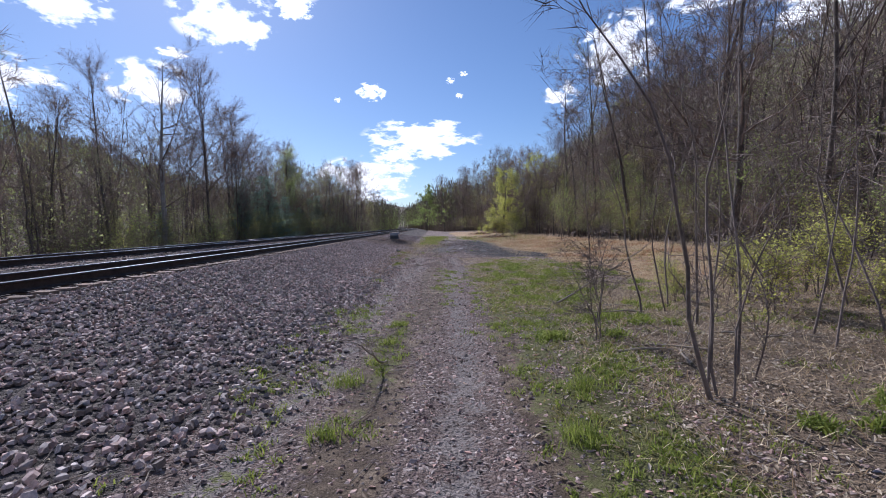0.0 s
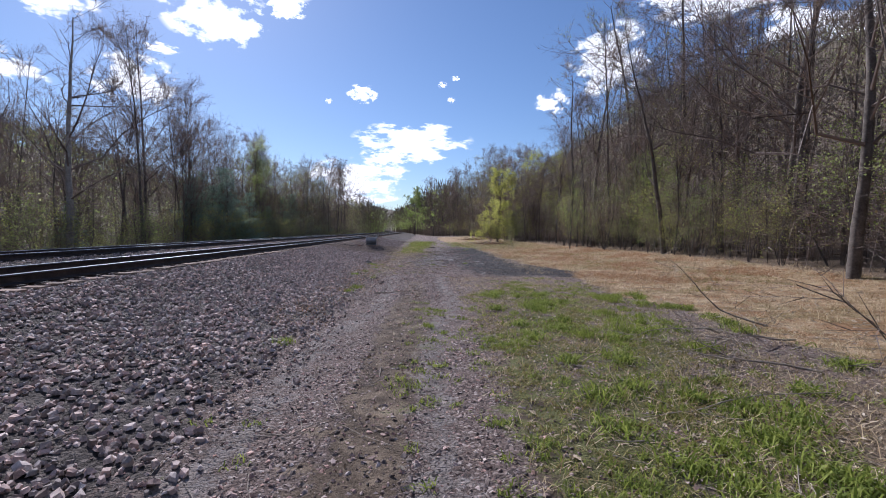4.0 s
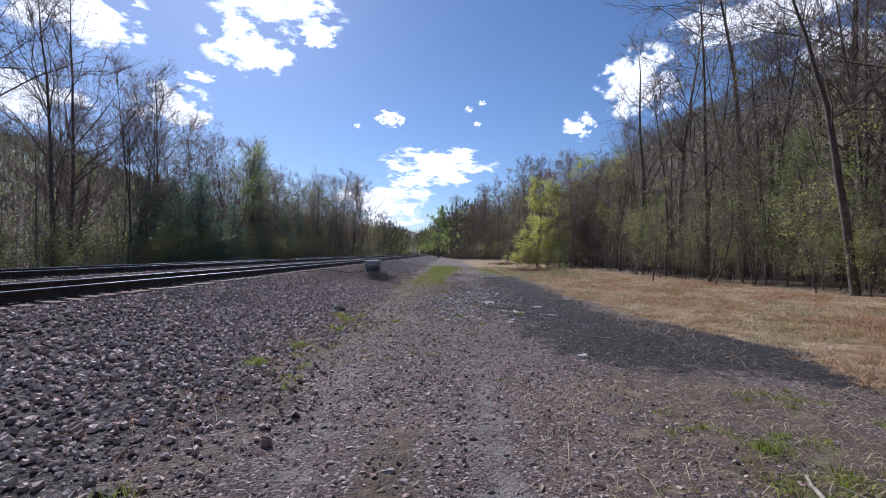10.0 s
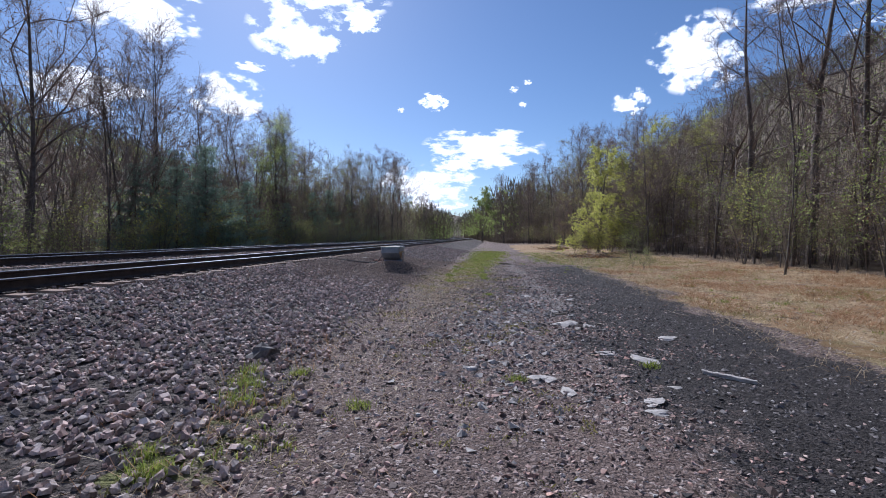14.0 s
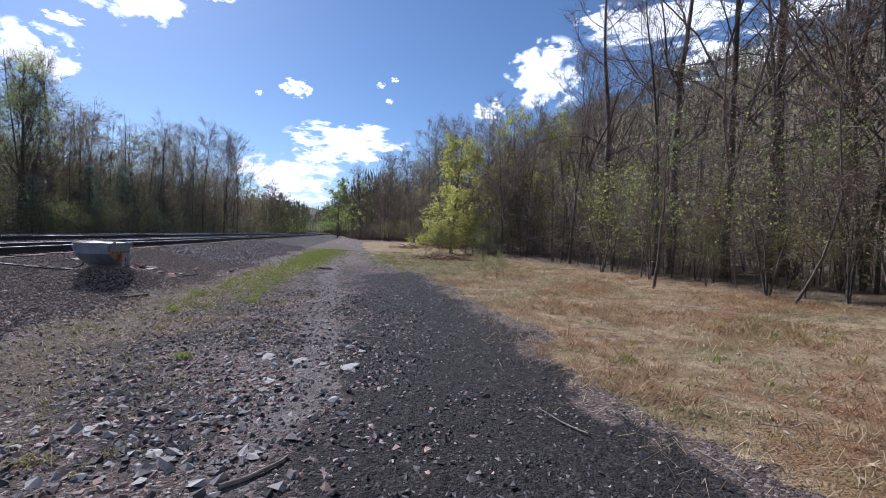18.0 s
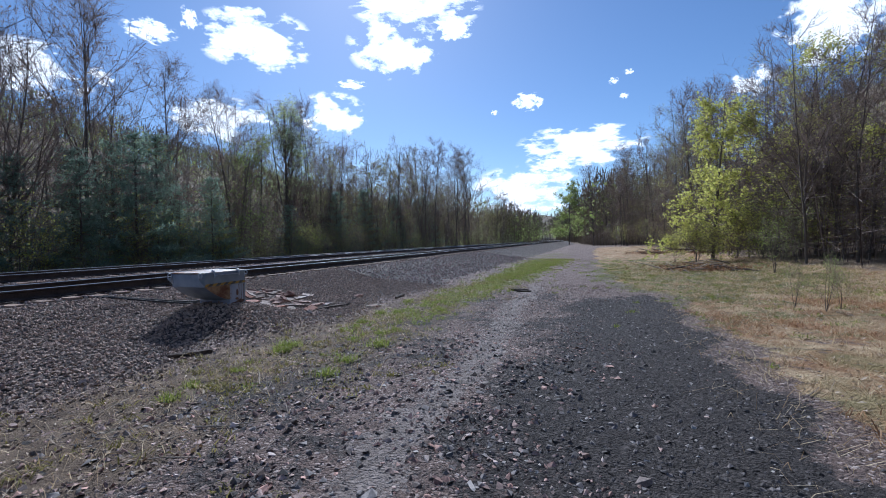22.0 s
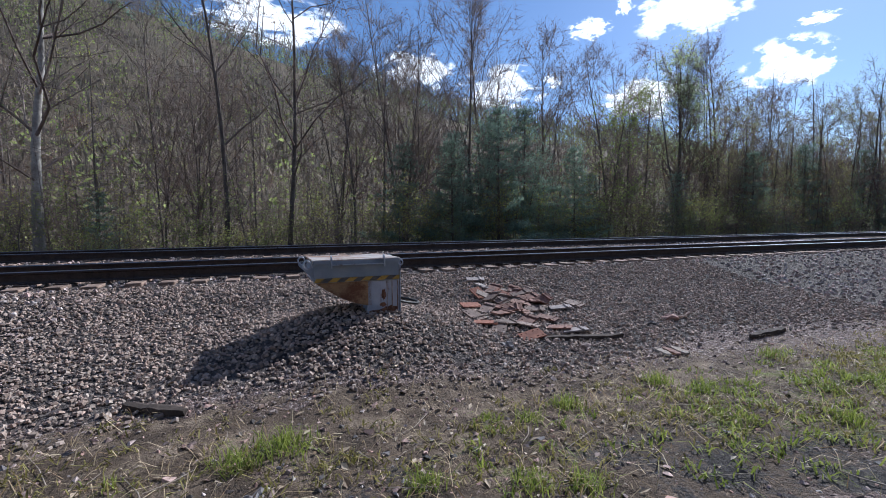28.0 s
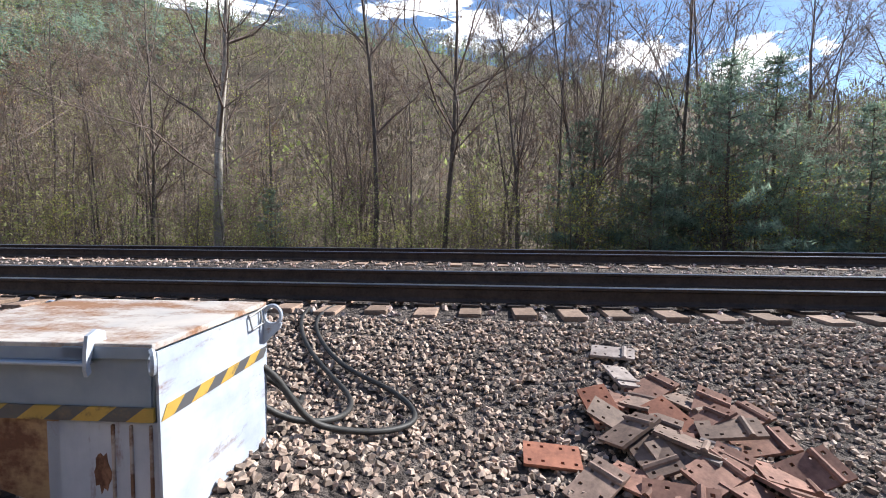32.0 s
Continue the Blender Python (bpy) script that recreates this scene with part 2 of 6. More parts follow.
TAPE_BLACK = painted("black_tape", (0.085, 0.085, 0.09), (0.20, 0.16, 0.13), 0.62, (12.0, 12.0, 12.0))


def ground_material():
    """Earth whose kind follows the masks painted on the sheet: ballast, dark cinders, straw, green grass, leaf litter, hillside."""
    m = Nodes("earth")
    at = m.coords(world_space=True)
    a = m.node("ShaderNodeVertexColor", layer_name="kind_a")
    b = m.node("ShaderNodeVertexColor", layer_name="kind_b")
    c = m.node("ShaderNodeVertexColor", layer_name="kind_c")
    sa, sb, sc = m.node("ShaderNodeSeparateColor"), m.node("ShaderNodeSeparateColor"), m.node("ShaderNodeSeparateColor")
    m.link(c.outputs[0], sc.inputs[0])
    m.link(a.outputs[0], sa.inputs[0])
    m.link(b.outputs[0], sb.inputs[0])
    edge = m.noise(3.0, 6.0, 0.65, at)
    fine = m.noise(26.0, 6.0, 0.7, at)
    grit = m.noise(120.0, 3.0, 0.7, at)
    broad = m.noise(0.6, 4.0, 0.6, at)

    def mask(s):
        v = m.maths("ADD", s, m.maths("MULTIPLY", m.maths("SUBTRACT", m.maths("ADD", m.maths("MULTIPLY", edge, 0.6), m.maths("MULTIPLY", fine, 0.4)), 0.5), 2.6))
        return m.ramp(v, [(0.42, (0, 0, 0)), (0.58, (1, 1, 1))])

    stir = m.node("ShaderNodeTexNoise")
    stir.inputs["Scale"].default_value = 9.0
    stir.inputs["Detail"].default_value = 4.0
    m.link(at, stir.inputs["Vector"])
    swirl = m.node("ShaderNodeVectorMath", operation="MULTIPLY_ADD")
    m.link(stir.outputs["Color"], swirl.inputs[0])
    swirl.inputs[1].default_value = (0.12, 0.12, 0.12)
    m.link(at, swirl.inputs[2])
    pebbles = m.voronoi(38.0, at=swirl.outputs[0])
    stones = m.voronoi(17.0, at=at)
    bw = m.node("ShaderNodeSeparateColor")
    m.link(pebbles.outputs["Color"], bw.inputs[0])
    bs = m.node("ShaderNodeSeparateColor")
    m.link(stones.outputs["Color"], bs.inputs[0])
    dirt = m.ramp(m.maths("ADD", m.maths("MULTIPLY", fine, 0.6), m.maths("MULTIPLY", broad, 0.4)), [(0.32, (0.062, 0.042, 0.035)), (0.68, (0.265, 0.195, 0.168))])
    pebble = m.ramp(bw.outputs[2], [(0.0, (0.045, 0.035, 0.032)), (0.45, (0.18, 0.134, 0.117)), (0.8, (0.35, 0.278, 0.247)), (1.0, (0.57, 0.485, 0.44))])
    # dirt shows round each pebble; its darker tone also stands for shade in gaps
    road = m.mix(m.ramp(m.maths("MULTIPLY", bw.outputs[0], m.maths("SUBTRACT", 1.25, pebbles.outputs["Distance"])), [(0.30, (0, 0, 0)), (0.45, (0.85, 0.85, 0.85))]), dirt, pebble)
    # bed far darker than the stones: shade between them is put into it
    ballast = m.ramp(bs.outputs[1], [(0.0, (0.03, 0.024, 0.022)), (1.0, (0.15, 0.125, 0.113))])
    cinder = m.ramp(m.maths("ADD", m.maths("MULTIPLY", fine, 0.6), m.maths("MULTIPLY", bw.outputs[1], 0.35)), [(0.3, (0.022, 0.019, 0.018)), (0.6, (0.07, 0.061, 0.058)), (0.85, (0.19, 0.165, 0.155))])
    straw = m.ramp(m.maths("ADD", m.maths("MULTIPLY", grit, 0.5), m.maths("MULTIPLY", edge, 0.5)), [(0.36, (0.14, 0.085, 0.045)), (0.5, (0.42, 0.295, 0.168)), (0.64, (0.70, 0.57, 0.38))])
    green = m.ramp(m.maths("ADD", m.maths("MULTIPLY", grit, 0.5), m.maths("MULTIPLY", edge, 0.5)), [(0.3, (0.06, 0.048, 0.025)), (0.5, (0.12, 0.115, 0.045)), (0.62, (0.17, 0.18, 0.06)), (0.75, (0.27, 0.24, 0.13))])
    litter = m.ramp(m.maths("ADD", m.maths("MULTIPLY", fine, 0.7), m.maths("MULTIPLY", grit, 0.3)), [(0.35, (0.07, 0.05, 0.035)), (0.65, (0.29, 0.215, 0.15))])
    hill = m.ramp(m.noise(0.035, 6.0, 0.7, at), [(0.35, (0.09, 0.07, 0.047)), (0.65, (0.18, 0.142, 0.096))])
    soil = m.ramp(m.maths("ADD", m.maths("MULTIPLY", grit, 0.35), m.maths("MULTIPLY", edge, 0.65)), [(0.33, (0.036, 0.027, 0.02)), (0.5, (0.115, 0.083, 0.058)), (0.66, (0.32, 0.245, 0.175))])
    rut = m.ramp(m.maths("ADD", m.maths("MULTIPLY", fine, 0.4), m.maths("MULTIPLY", edge, 0.6)), [(0.35, (0.11, 0.09, 0.08)), (0.65, (0.32, 0.275, 0.25))])
    bare = mask(sc.outputs[1])
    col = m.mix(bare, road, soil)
    col = m.mix(mask(sa.outputs[0]), col, ballast)
    col = m.mix(mask(sa.outputs[1]), col, cinder)
    col = m.mix(mask(sc.outputs[0]), col, rut)
    rusty = m.mix(m.ramp(m.noise(0.9, 5.0, 0.65, at), [(0.44, (0, 0, 0)), (0.60, (0.85, 0.85, 0.85))]), straw, (0.29, 0.155, 0.075))
    mossy = m.mix(m.ramp(m.noise(0.5, 5.0, 0.65, at), [(0.52, (0, 0, 0)), (0.66, (0.75, 0.75, 0.75))]), rusty, (0.17, 0.16, 0.06))
    col = m.mix(mask(sa.outputs[2]), col, mossy)
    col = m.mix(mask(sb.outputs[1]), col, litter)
    col = m.mix(mask(sb.outputs[0]), col, green)
    col = m.mix(sb.outputs[2], col, hill)
    small = m.voronoi(85.0, at=swirl.outputs[0])
    domes = m.maths("ADD", m.maths("MULTIPLY", m.maths("SUBTRACT", 0.6, pebbles.outputs["Distance"]), 0.75), m.maths("MULTIPLY", m.maths("SUBTRACT", 0.6, small.outputs["Distance"]), 0.3))
    domes = m.maths("MULTIPLY", domes, m.maths("SUBTRACT", 1.0, m.maths("MULTIPLY", bare, 0.7)))
    height = m.maths("ADD", domes, m.maths("ADD", m.maths("MULTIPLY", fine, 0.7), m.maths("MULTIPLY", grit, 0.25)))
    height = m.maths("ADD", height, m.maths("MULTIPLY", m.maths("SUBTRACT", 0.6, stones.outputs["Distance"]), m.maths("MULTIPLY", sa.outputs[0], 1.2)))
    return m.surface(col, 0.93, 0.0, m.bump(height, 0.9, 0.045), 0.2)


def cloud_material():
    m = Nodes("cloud")
    at = m.coords()
    rnd = m.node("ShaderNodeObjectInfo").outputs["Random"]
    off = m.node("ShaderNodeCombineXYZ")
    m.link(m.maths("MULTIPLY", rnd, 40.0), off.inputs[2])
    add = m.node("ShaderNodeVectorMath", operation="ADD")
    m.link(at, add.inputs[0])
    m.link(off.outputs[0], add.inputs[1])
    n = m.noise(1.9, 12.0, 0.62, add.outputs[0])
    ln = m.node("ShaderNodeVectorMath", operation="LENGTH")
    m.link(at, ln.inputs[0])
    fall = m.maths("SUBTRACT", 1.0, ln.outputs["Value"])
    body = m.maths("ADD", m.maths("MULTIPLY", fall, 0.72), m.maths("MULTIPLY", m.maths("SUBTRACT", n, 0.5), 2.7))
    alpha = m.ramp(body, [(0.15, (0, 0, 0)), (0.24, (0.6, 0.6, 0.6)), (0.36, (1, 1, 1))])
    keep = m.maths("MULTIPLY", alpha, m.ramp(fall, [(0.02, (0, 0, 0)), (0.15, (1, 1, 1))]))
    shade = m.ramp(m.maths("ADD", body, m.maths("MULTIPLY", n, 0.3)), [(0.25, (0.74, 0.83, 0.97)), (0.6, (1.0, 1.0, 1.0))])
    e = m.node("ShaderNodeEmission")
    e.inputs["Strength"].default_value = CLOUD_GLOW
    m.link(shade, e.inputs["Color"])
    t = m.node("ShaderNodeBsdfTransparent")
    s = m.node("ShaderNodeMixShader")
    m.link(keep, s.inputs[0])
    m.link(t.outputs[0], s.inputs[1])
    m.link(e.outputs[0], s.inputs[2])
    m.link(s.outputs[0], m.out.inputs["Surface"])
    return m.mat


CLOUD_GLOW = 1.05
EARTH = ground_material()
CLOUD = cloud_material()


# ---- mesh helpers ----
def mesh_np(name, verts, faces, mats, slots=None, smooth=False):
    """A mesh from arrays: verts (n, 3), faces (m, 3 or 4)."""
    verts, faces = np.asarray(verts, np.float32), np.asarray(faces, np.int32)
    me = bpy.data.meshes.new(name)
    k = faces.shape[1]
    me.vertices.add(len(verts))
    me.vertices.foreach_set("co", verts.ravel())
    me.loops.add(faces.size)
    me.loops.foreach_set("vertex_index", faces.ravel())
    me.polygons.add(len(faces))
    me.polygons.foreach_set("loop_start", np.arange(0, faces.size, k, dtype=np.int32))
    me.polygons.foreach_set("loop_total", np.full(len(faces), k, np.int32))
    for mat in mats:
        me.materials.append(mat)
    if slots is not None:
        me.polygons.foreach_set("material_index", np.asarray(slots, np.int32))
    me.polygons.foreach_set("use_smooth", np.full(len(faces), smooth, bool))
    me.update(calc_edges=True)
    return me


def part(name, bm, material, parent=None, label=""):
    """Links a bmesh as one mesh object under a thing or a part."""
    me = bpy.data.meshes.new(name)
    bm.to_mesh(me)
    bm.free()
    me.materials.append(material)
    ob = new(name, me)
    if parent is not None:
        ob.parent = parent
    if label:
        ob["label"] = label
    return ob


def box_bm(sx, sy, sz, at=(0, 0, 0), bevel=0.0, turn=None):
    bm = bmesh.new()
    bmesh.ops.create_cube(bm, size=1.0)
    for v in bm.verts:
        v.co = Vector((v.co.x * sx, v.co.y * sy, v.co.z * sz))
    if bevel:
        bmesh.ops.bevel(bm, geom=bm.edges[:], offset=bevel, segments=2, affect="EDGES", profile=0.5)
    if turn is not None:
        bmesh.ops.transform(bm, matrix=turn, verts=bm.verts)
    bmesh.ops.translate(bm, vec=at, verts=bm.verts)
    return bm


def tubes(p0, p1, r0, r1, sides):
    """Frustums between pairs of points; arrays in, verts and quads out."""
    p0, p1 = np.asarray(p0, float), np.asarray(p1, float)
    d = p1 - p0
    ln = np.linalg.norm(d, axis=1, keepdims=True) + 1e-9
    d = d / ln
    ref = np.where(np.abs(d[:, 2:3]) > 0.9, np.array([[1.0, 0, 0]]), np.array([[0, 0, 1.0]]))
    u = np.cross(d, ref)
    u /= np.linalg.norm(u, axis=1, keepdims=True) + 1e-9
    v = np.cross(d, u)
    ang = np.linspace(0, 2 * np.pi, sides, endpoint=False)
    ring = u[:, None, :] * np.cos(ang)[None, :, None] + v[:, None, :] * np.sin(ang)[None, :, None]
    a = p0[:, None, :] + ring * np.asarray(r0)[:, None, None]
    b = p1[:, None, :] + ring * np.asarray(r1)[:, None, None]
    n = len(p0)
    verts = np.concatenate([a, b], 1).reshape(-1, 3)
    base = (np.arange(n) * 2 * sides)[:, None]
    i = np.arange(sides)[None, :]
    j = (np.arange(sides) + 1)[None, :] % sides
    quads = np.stack([base + i, base + j, base + sides + j, base + sides + i], -1).reshape(-1, 4)
    return verts, quads


def smooth_step(a, b, x):
    t = np.clip((x - a) / (b - a), 0, 1)
    return t * t * (3 - 2 * t)


# ---- the lie of the land ----
RAIL_X, RAIL_K = -7.566, -0.0168      # near rail's line: x = RAIL_X + RAIL_K * (y - 40)


def bend_left(y):
    """How far the line has swung to the left where it curves out of the valley."""
    run = np.clip(np.asarray(y, float) - 170.0, 0, None)
    short = np.minimum(run, 190.0)
    return short ** 2 / 800.0 + 0.475 * (run - short)


def rail_x(y):
    return RAIL_X + RAIL_K * (np.asarray(y, float) - 40.0) - bend_left(y)


def wobble(x, y, s, seed=0.0):
    """Cheap smooth noise between about -1 and 1."""
    return (np.sin(x * s * 1.3 + seed + 1.7 * np.sin(y * s * 0.7 + seed)) + np.sin(y * s * 1.1 - seed * 2 + 1.3 * np.sin(x * s * 0.9 + 2 * seed)) + np.sin((x + y) * s * 2.1 + seed * 3) * 0.5) / 2.5


def land(x, y):
    """Height of the ground."""
    x, y = np.asarray(x, float), np.asarray(y, float)
    d = x - rail_x(y)
    z = np.interp(d, [-14.0, -9.2, -7.6, -6.8, -6.3, -4.1, -3.4, -2.0, -0.2, 0.5, 0.8, 1.35, 2.2, 3.3, 4.2, 5.3], [-1.6, -0.5, 0.35, 0.62, 0.645, 0.645, 0.57, 0.565, 0.56, 0.54, 0.53, 0.45, 0.25, 0.13, 0.05, 0.0])
    near = np.exp(-((d - 8) / 9.0) ** 2)
    z = z + 0.03 * wobble(x, y, 0.8, 1.0) * smooth_step(3.0, 5.5, d) * near
    # wheel ruts of the lane
    for c in (0.1, -1.45):
        z = z - 0.035 * np.exp(-((x - c - 0.02 * y * (y < 22)) / 0.28) ** 2) * (y < 26)
    # heap of ballast round the steel box
    z = z + 0.34 * np.exp(-(((x + 4.05) / 1.1) ** 2 + ((y - 40.7) / 1.15) ** 2) ** 1.35)
    # low bank at the foot of the right wood
    z = z + 0.5 * smooth_step(10.0, 17.0, x - np.interp(y, [45, 62, 120], [0, -3, -10])) + 0.12 * smooth_step(6.0, 10.0, x)
    # hills on both sides of the valley, and far across its end
    right = np.interp(x, [22, 45, 110, 170, 260, 600, 2500], [0, 8, 58, 84, 80, 60, 60])
    right = right * np.interp(y, [-900, 60, 100, 141, 175, 205, 330, 520, 800, 1200], [0.70, 0.70, 0.76, 0.86, 0.93, 0.98, 1.1, 0.85, 0.4, 0.2])
    left_top = np.interp(y, [-600, -177, 18, 112, 157, 228, 450, 800, 1200], [142, 134, 94, 74, 58, 54, 44, 30, 20])
    left = left_top * np.interp(-x, [48, 75, 150, 250, 380, 700, 2500], [0, 0.08, 0.5, 1.0, 0.95, 0.7, 0.6])
    ends = 68 * smooth_step(1000, 1700, y) + 50 * smooth_step(700, 1500, -y)
    rough = 3.5 * wobble(x, y, 0.03, 2.0) * smooth_step(40, 120, np.abs(x))
    return z + right + left + ends + rough


def gz(x, y):
    return float(land(x, y))


def in_patch(x, y, cx, cy, rx, ry, soft=0.5):
    q = np.sqrt(((x - cx) / rx) ** 2 + ((y - cy) / ry) ** 2)
    return 1 - smooth_step(1 - soft, 1 + soft, q)


def wood_edge_right(y):
    return np.interp(y, [-20, 8, 16, 30, 42, 50, 60, 80, 100, 124, 140, 180, 220, 280, 520], [7.5, 8.0, 12.0, 12.8, 12.2, 11.2, 9.6, 8.5, 6.5, 0.5, -2.5, -8.3, -12.0, -24.0, -135.0])


def kinds(x, y, full=False):
    """Masks of the ground's cover."""
    d = x - rail_x(y)
    soft = wobble(x, y, 1.1, 4.0) * 0.35
    ballast = 1 - smooth_step(3.9, 5.4, d + soft - 0.6 * (1 - smooth_step(27, 35, y)))
    ballast = ballast * (1 - smooth_step(9.5, 11.0, -d))
    left_c = np.interp(y, [20, 23, 25, 28, 31, 35, 42, 46, 49], [3.6, 2.2, 1.4, 1.3, 1.2, 1.5, 1.5, 1.8, 2.6])
    right_c = np.interp(y, [20, 23, 26, 28, 32, 36, 46, 49], [5.2, 6.0, 5.2, 4.2, 4.15, 4.25, 4.05, 3.2])
    ragged = 0.25 * wobble(x, y, 3.3, 2.0) + 0.12 * wobble(x, y, 9.0, 5.0)
    dark = smooth_step(left_c - 1.1, left_c + 1.0, x + soft * 0.5 + ragged) * (1 - smooth_step(right_c - 0.4, right_c + 0.4, x + soft * 0.6 + 1.5 * ragged)) * smooth_step(21.5, 24.5, y + soft + x * 0.2) * (1 - smooth_step(45.5, 49, y + soft))
    straw_left = np.interp(y, [9, 14, 20, 24, 28, 32, 36, 46, 49, 52, 60, 90], [6.0, 5.0, 4.6, 5.3, 4.45, 4.2, 4.4, 4.15, 3.4, 2.8, 2.2, 1.0])
    straw = smooth_step(straw_left - 0.2, straw_left + 0.5, x + soft) * smooth_step(7, 13, y) * (1 - smooth_step(90, 130, y)) * (1 - smooth_step(0, 2.5, x - wood_edge_right(y)))
    green = np.maximum.reduce([
        in_patch(x, y, 1.55, 9.0, 0.9, 7.5), in_patch(x, y, 2.7, 15.0, 1.4, 4.8) * 0.9, in_patch(x, y, -0.8, 54.0, 0.9, 12.0),
        in_patch(x, y, -1.3, 46.0, 0.75, 5.5) * 0.75, in_patch(x, y, 1.35, 3.0, 0.65, 3.5), in_patch(x, y, -0.72, 5.6, 0.22, 2.6) * 0.9, in_patch(x, y, 4.6, 60.0, 3.6, 14.0) * 0.85, in_patch(x, y, 4.6, 49.0, 1.9, 6.5) * 0.95, in_patch(x, y, 3.3, 17.8, 1.5, 3.6) * 0.7, in_patch(x, y, -2.0, 72.0, 2.0, 16.0) * 0.8,
        in_patch(x, y, 8.5, 40.0, 3.0, 14.0) * 0.42, in_patch(x, y, -1.6, 38.3, 0.7, 2.2) * 0.55, in_patch(x, y, -2.0, 24.5, 0.45, 3.0) * 0.7,
        in_patch(x, y, 0.1, 13.0, 0.35, 4.0) * 0.5, in_patch(x, y, -1.5, 6.0, 0.6, 4.0) * 0.6, in_patch(x, y, 4.5, 9.5, 2.0, 3.0) * 0.3])
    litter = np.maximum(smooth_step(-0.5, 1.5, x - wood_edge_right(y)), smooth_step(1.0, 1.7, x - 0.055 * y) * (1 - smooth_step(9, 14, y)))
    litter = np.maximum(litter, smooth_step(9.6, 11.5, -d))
    hill = smooth_step(24, 40, np.abs(x + 3)) * 0.999
    patchy = 0.52 + 0.3 * wobble(x, y, 1.9, 7.0) + 0.12 * wobble(x, y, 5.0, 3.0)
    lush = np.maximum.reduce([in_patch(x, y, 1.75, 9.4, 0.85, 5.5, 0.35), in_patch(x, y, 1.35, 3.4, 0.6, 3.4, 0.4), in_patch(x, y, -1.3, 48.0, 0.75, 6.0), in_patch(x, y, -1.3, 58.0, 1.0, 12.0), in_patch(x, y, 6.0, 56.0, 4.5, 9.0) * 0.9, in_patch(x, y, 5.6, 47.5, 2.4, 6.0) * 0.6, in_patch(x, y, 2.55, 13.6, 1.05, 5.5) * 0.9]) * np.clip(0.72 + 0.45 * wobble(x, y, 2.9, 4.0), 0.1, 1.0)
    green = np.clip(green * (0.10 + patchy + 0.25 * wobble(x, y, 6.0, 1.0)) * 0.9, 0, 0.8)
    green = np.maximum(green, lush * 0.92)
    straw = straw * np.clip(0.86 - 0.25 * wobble(x, y, 0.9, 8.0), 0, 1)
    litter = litter * 0.85
    dark = np.maximum(dark, 0.62 * smooth_step(24, 32, y) * (1 - smooth_step(46, 56, y)) * in_patch(x, y, 0.2, 38, 2.0, 20.0) * np.clip(0.8 + 0.5 * wobble(x, y, 2.3, 9.0), 0, 1))
    dark = dark * np.clip(0.92 + 0.2 * wobble(x, y, 1.6, 5.0), 0, 1)
    soil = np.maximum.reduce([in_patch(x, y, -1.5, 39.5, 1.3, 8.0), in_patch(x, y, -1.9, 21.0, 0.5, 7.0) * 0.5, in_patch(x, y, -1.3, 4.5, 1.1, 5.0) * 0.15, in_patch(x, y, 2.8, 20.5, 1.6, 3.5) * 0.6, in_patch(x, y, 3.0, 14.0, 2.4, 6.5) * 0.5, in_patch(x, y, -0.68, 4.0, 0.34, 6.0) * 0.8, in_patch(x, y, -0.3, 13.5, 0.4, 7.5) * 0.95, np.exp(-((x - 0.52 - 0.055 * y - 0.12 * wobble(x * 0, y, 0.9, 3.0)) / 0.24) ** 2) * (1 - smooth_step(16, 21, y)) * 1.05]) * 0.9
    rut = np.zeros_like(x)
    for cx in (0.1, -1.45):
        rut = np.maximum(rut, 0.62 * np.exp(-((x - cx - 0.02 * y + 0.25 * wobble(x * 0, y, 0.5, 2.0)) / 0.3) ** 2) * (1 - smooth_step(20, 27, y)))
    rut = np.maximum(rut, 0.78 * np.exp(-((x - np.interp(y, [30, 34, 36, 38.5, 44, 50], [0.9, 1.2, 1.22, 0.97, 0.65, 0.3]) - 0.2 * wobble(x * 0, y, 0.9, 1.0)) / 0.35) ** 2) * smooth_step(29, 33, y) * (1 - smooth_step(48, 54, y)))
    if full:
        return ballast, dark, straw, green * (1 - 0.85 * dark), litter, hill, rut, soil
    return ballast, dark, straw, green * (1 - 0.85 * dark), litter, hill


def axis(parts):
    out = [parts[0][0]]
    for start, end, step in parts:
        n = max(1, round((end - start) / step))
        out += list(np.linspace(start, end, n + 1)[1:])
    return np.array(out)


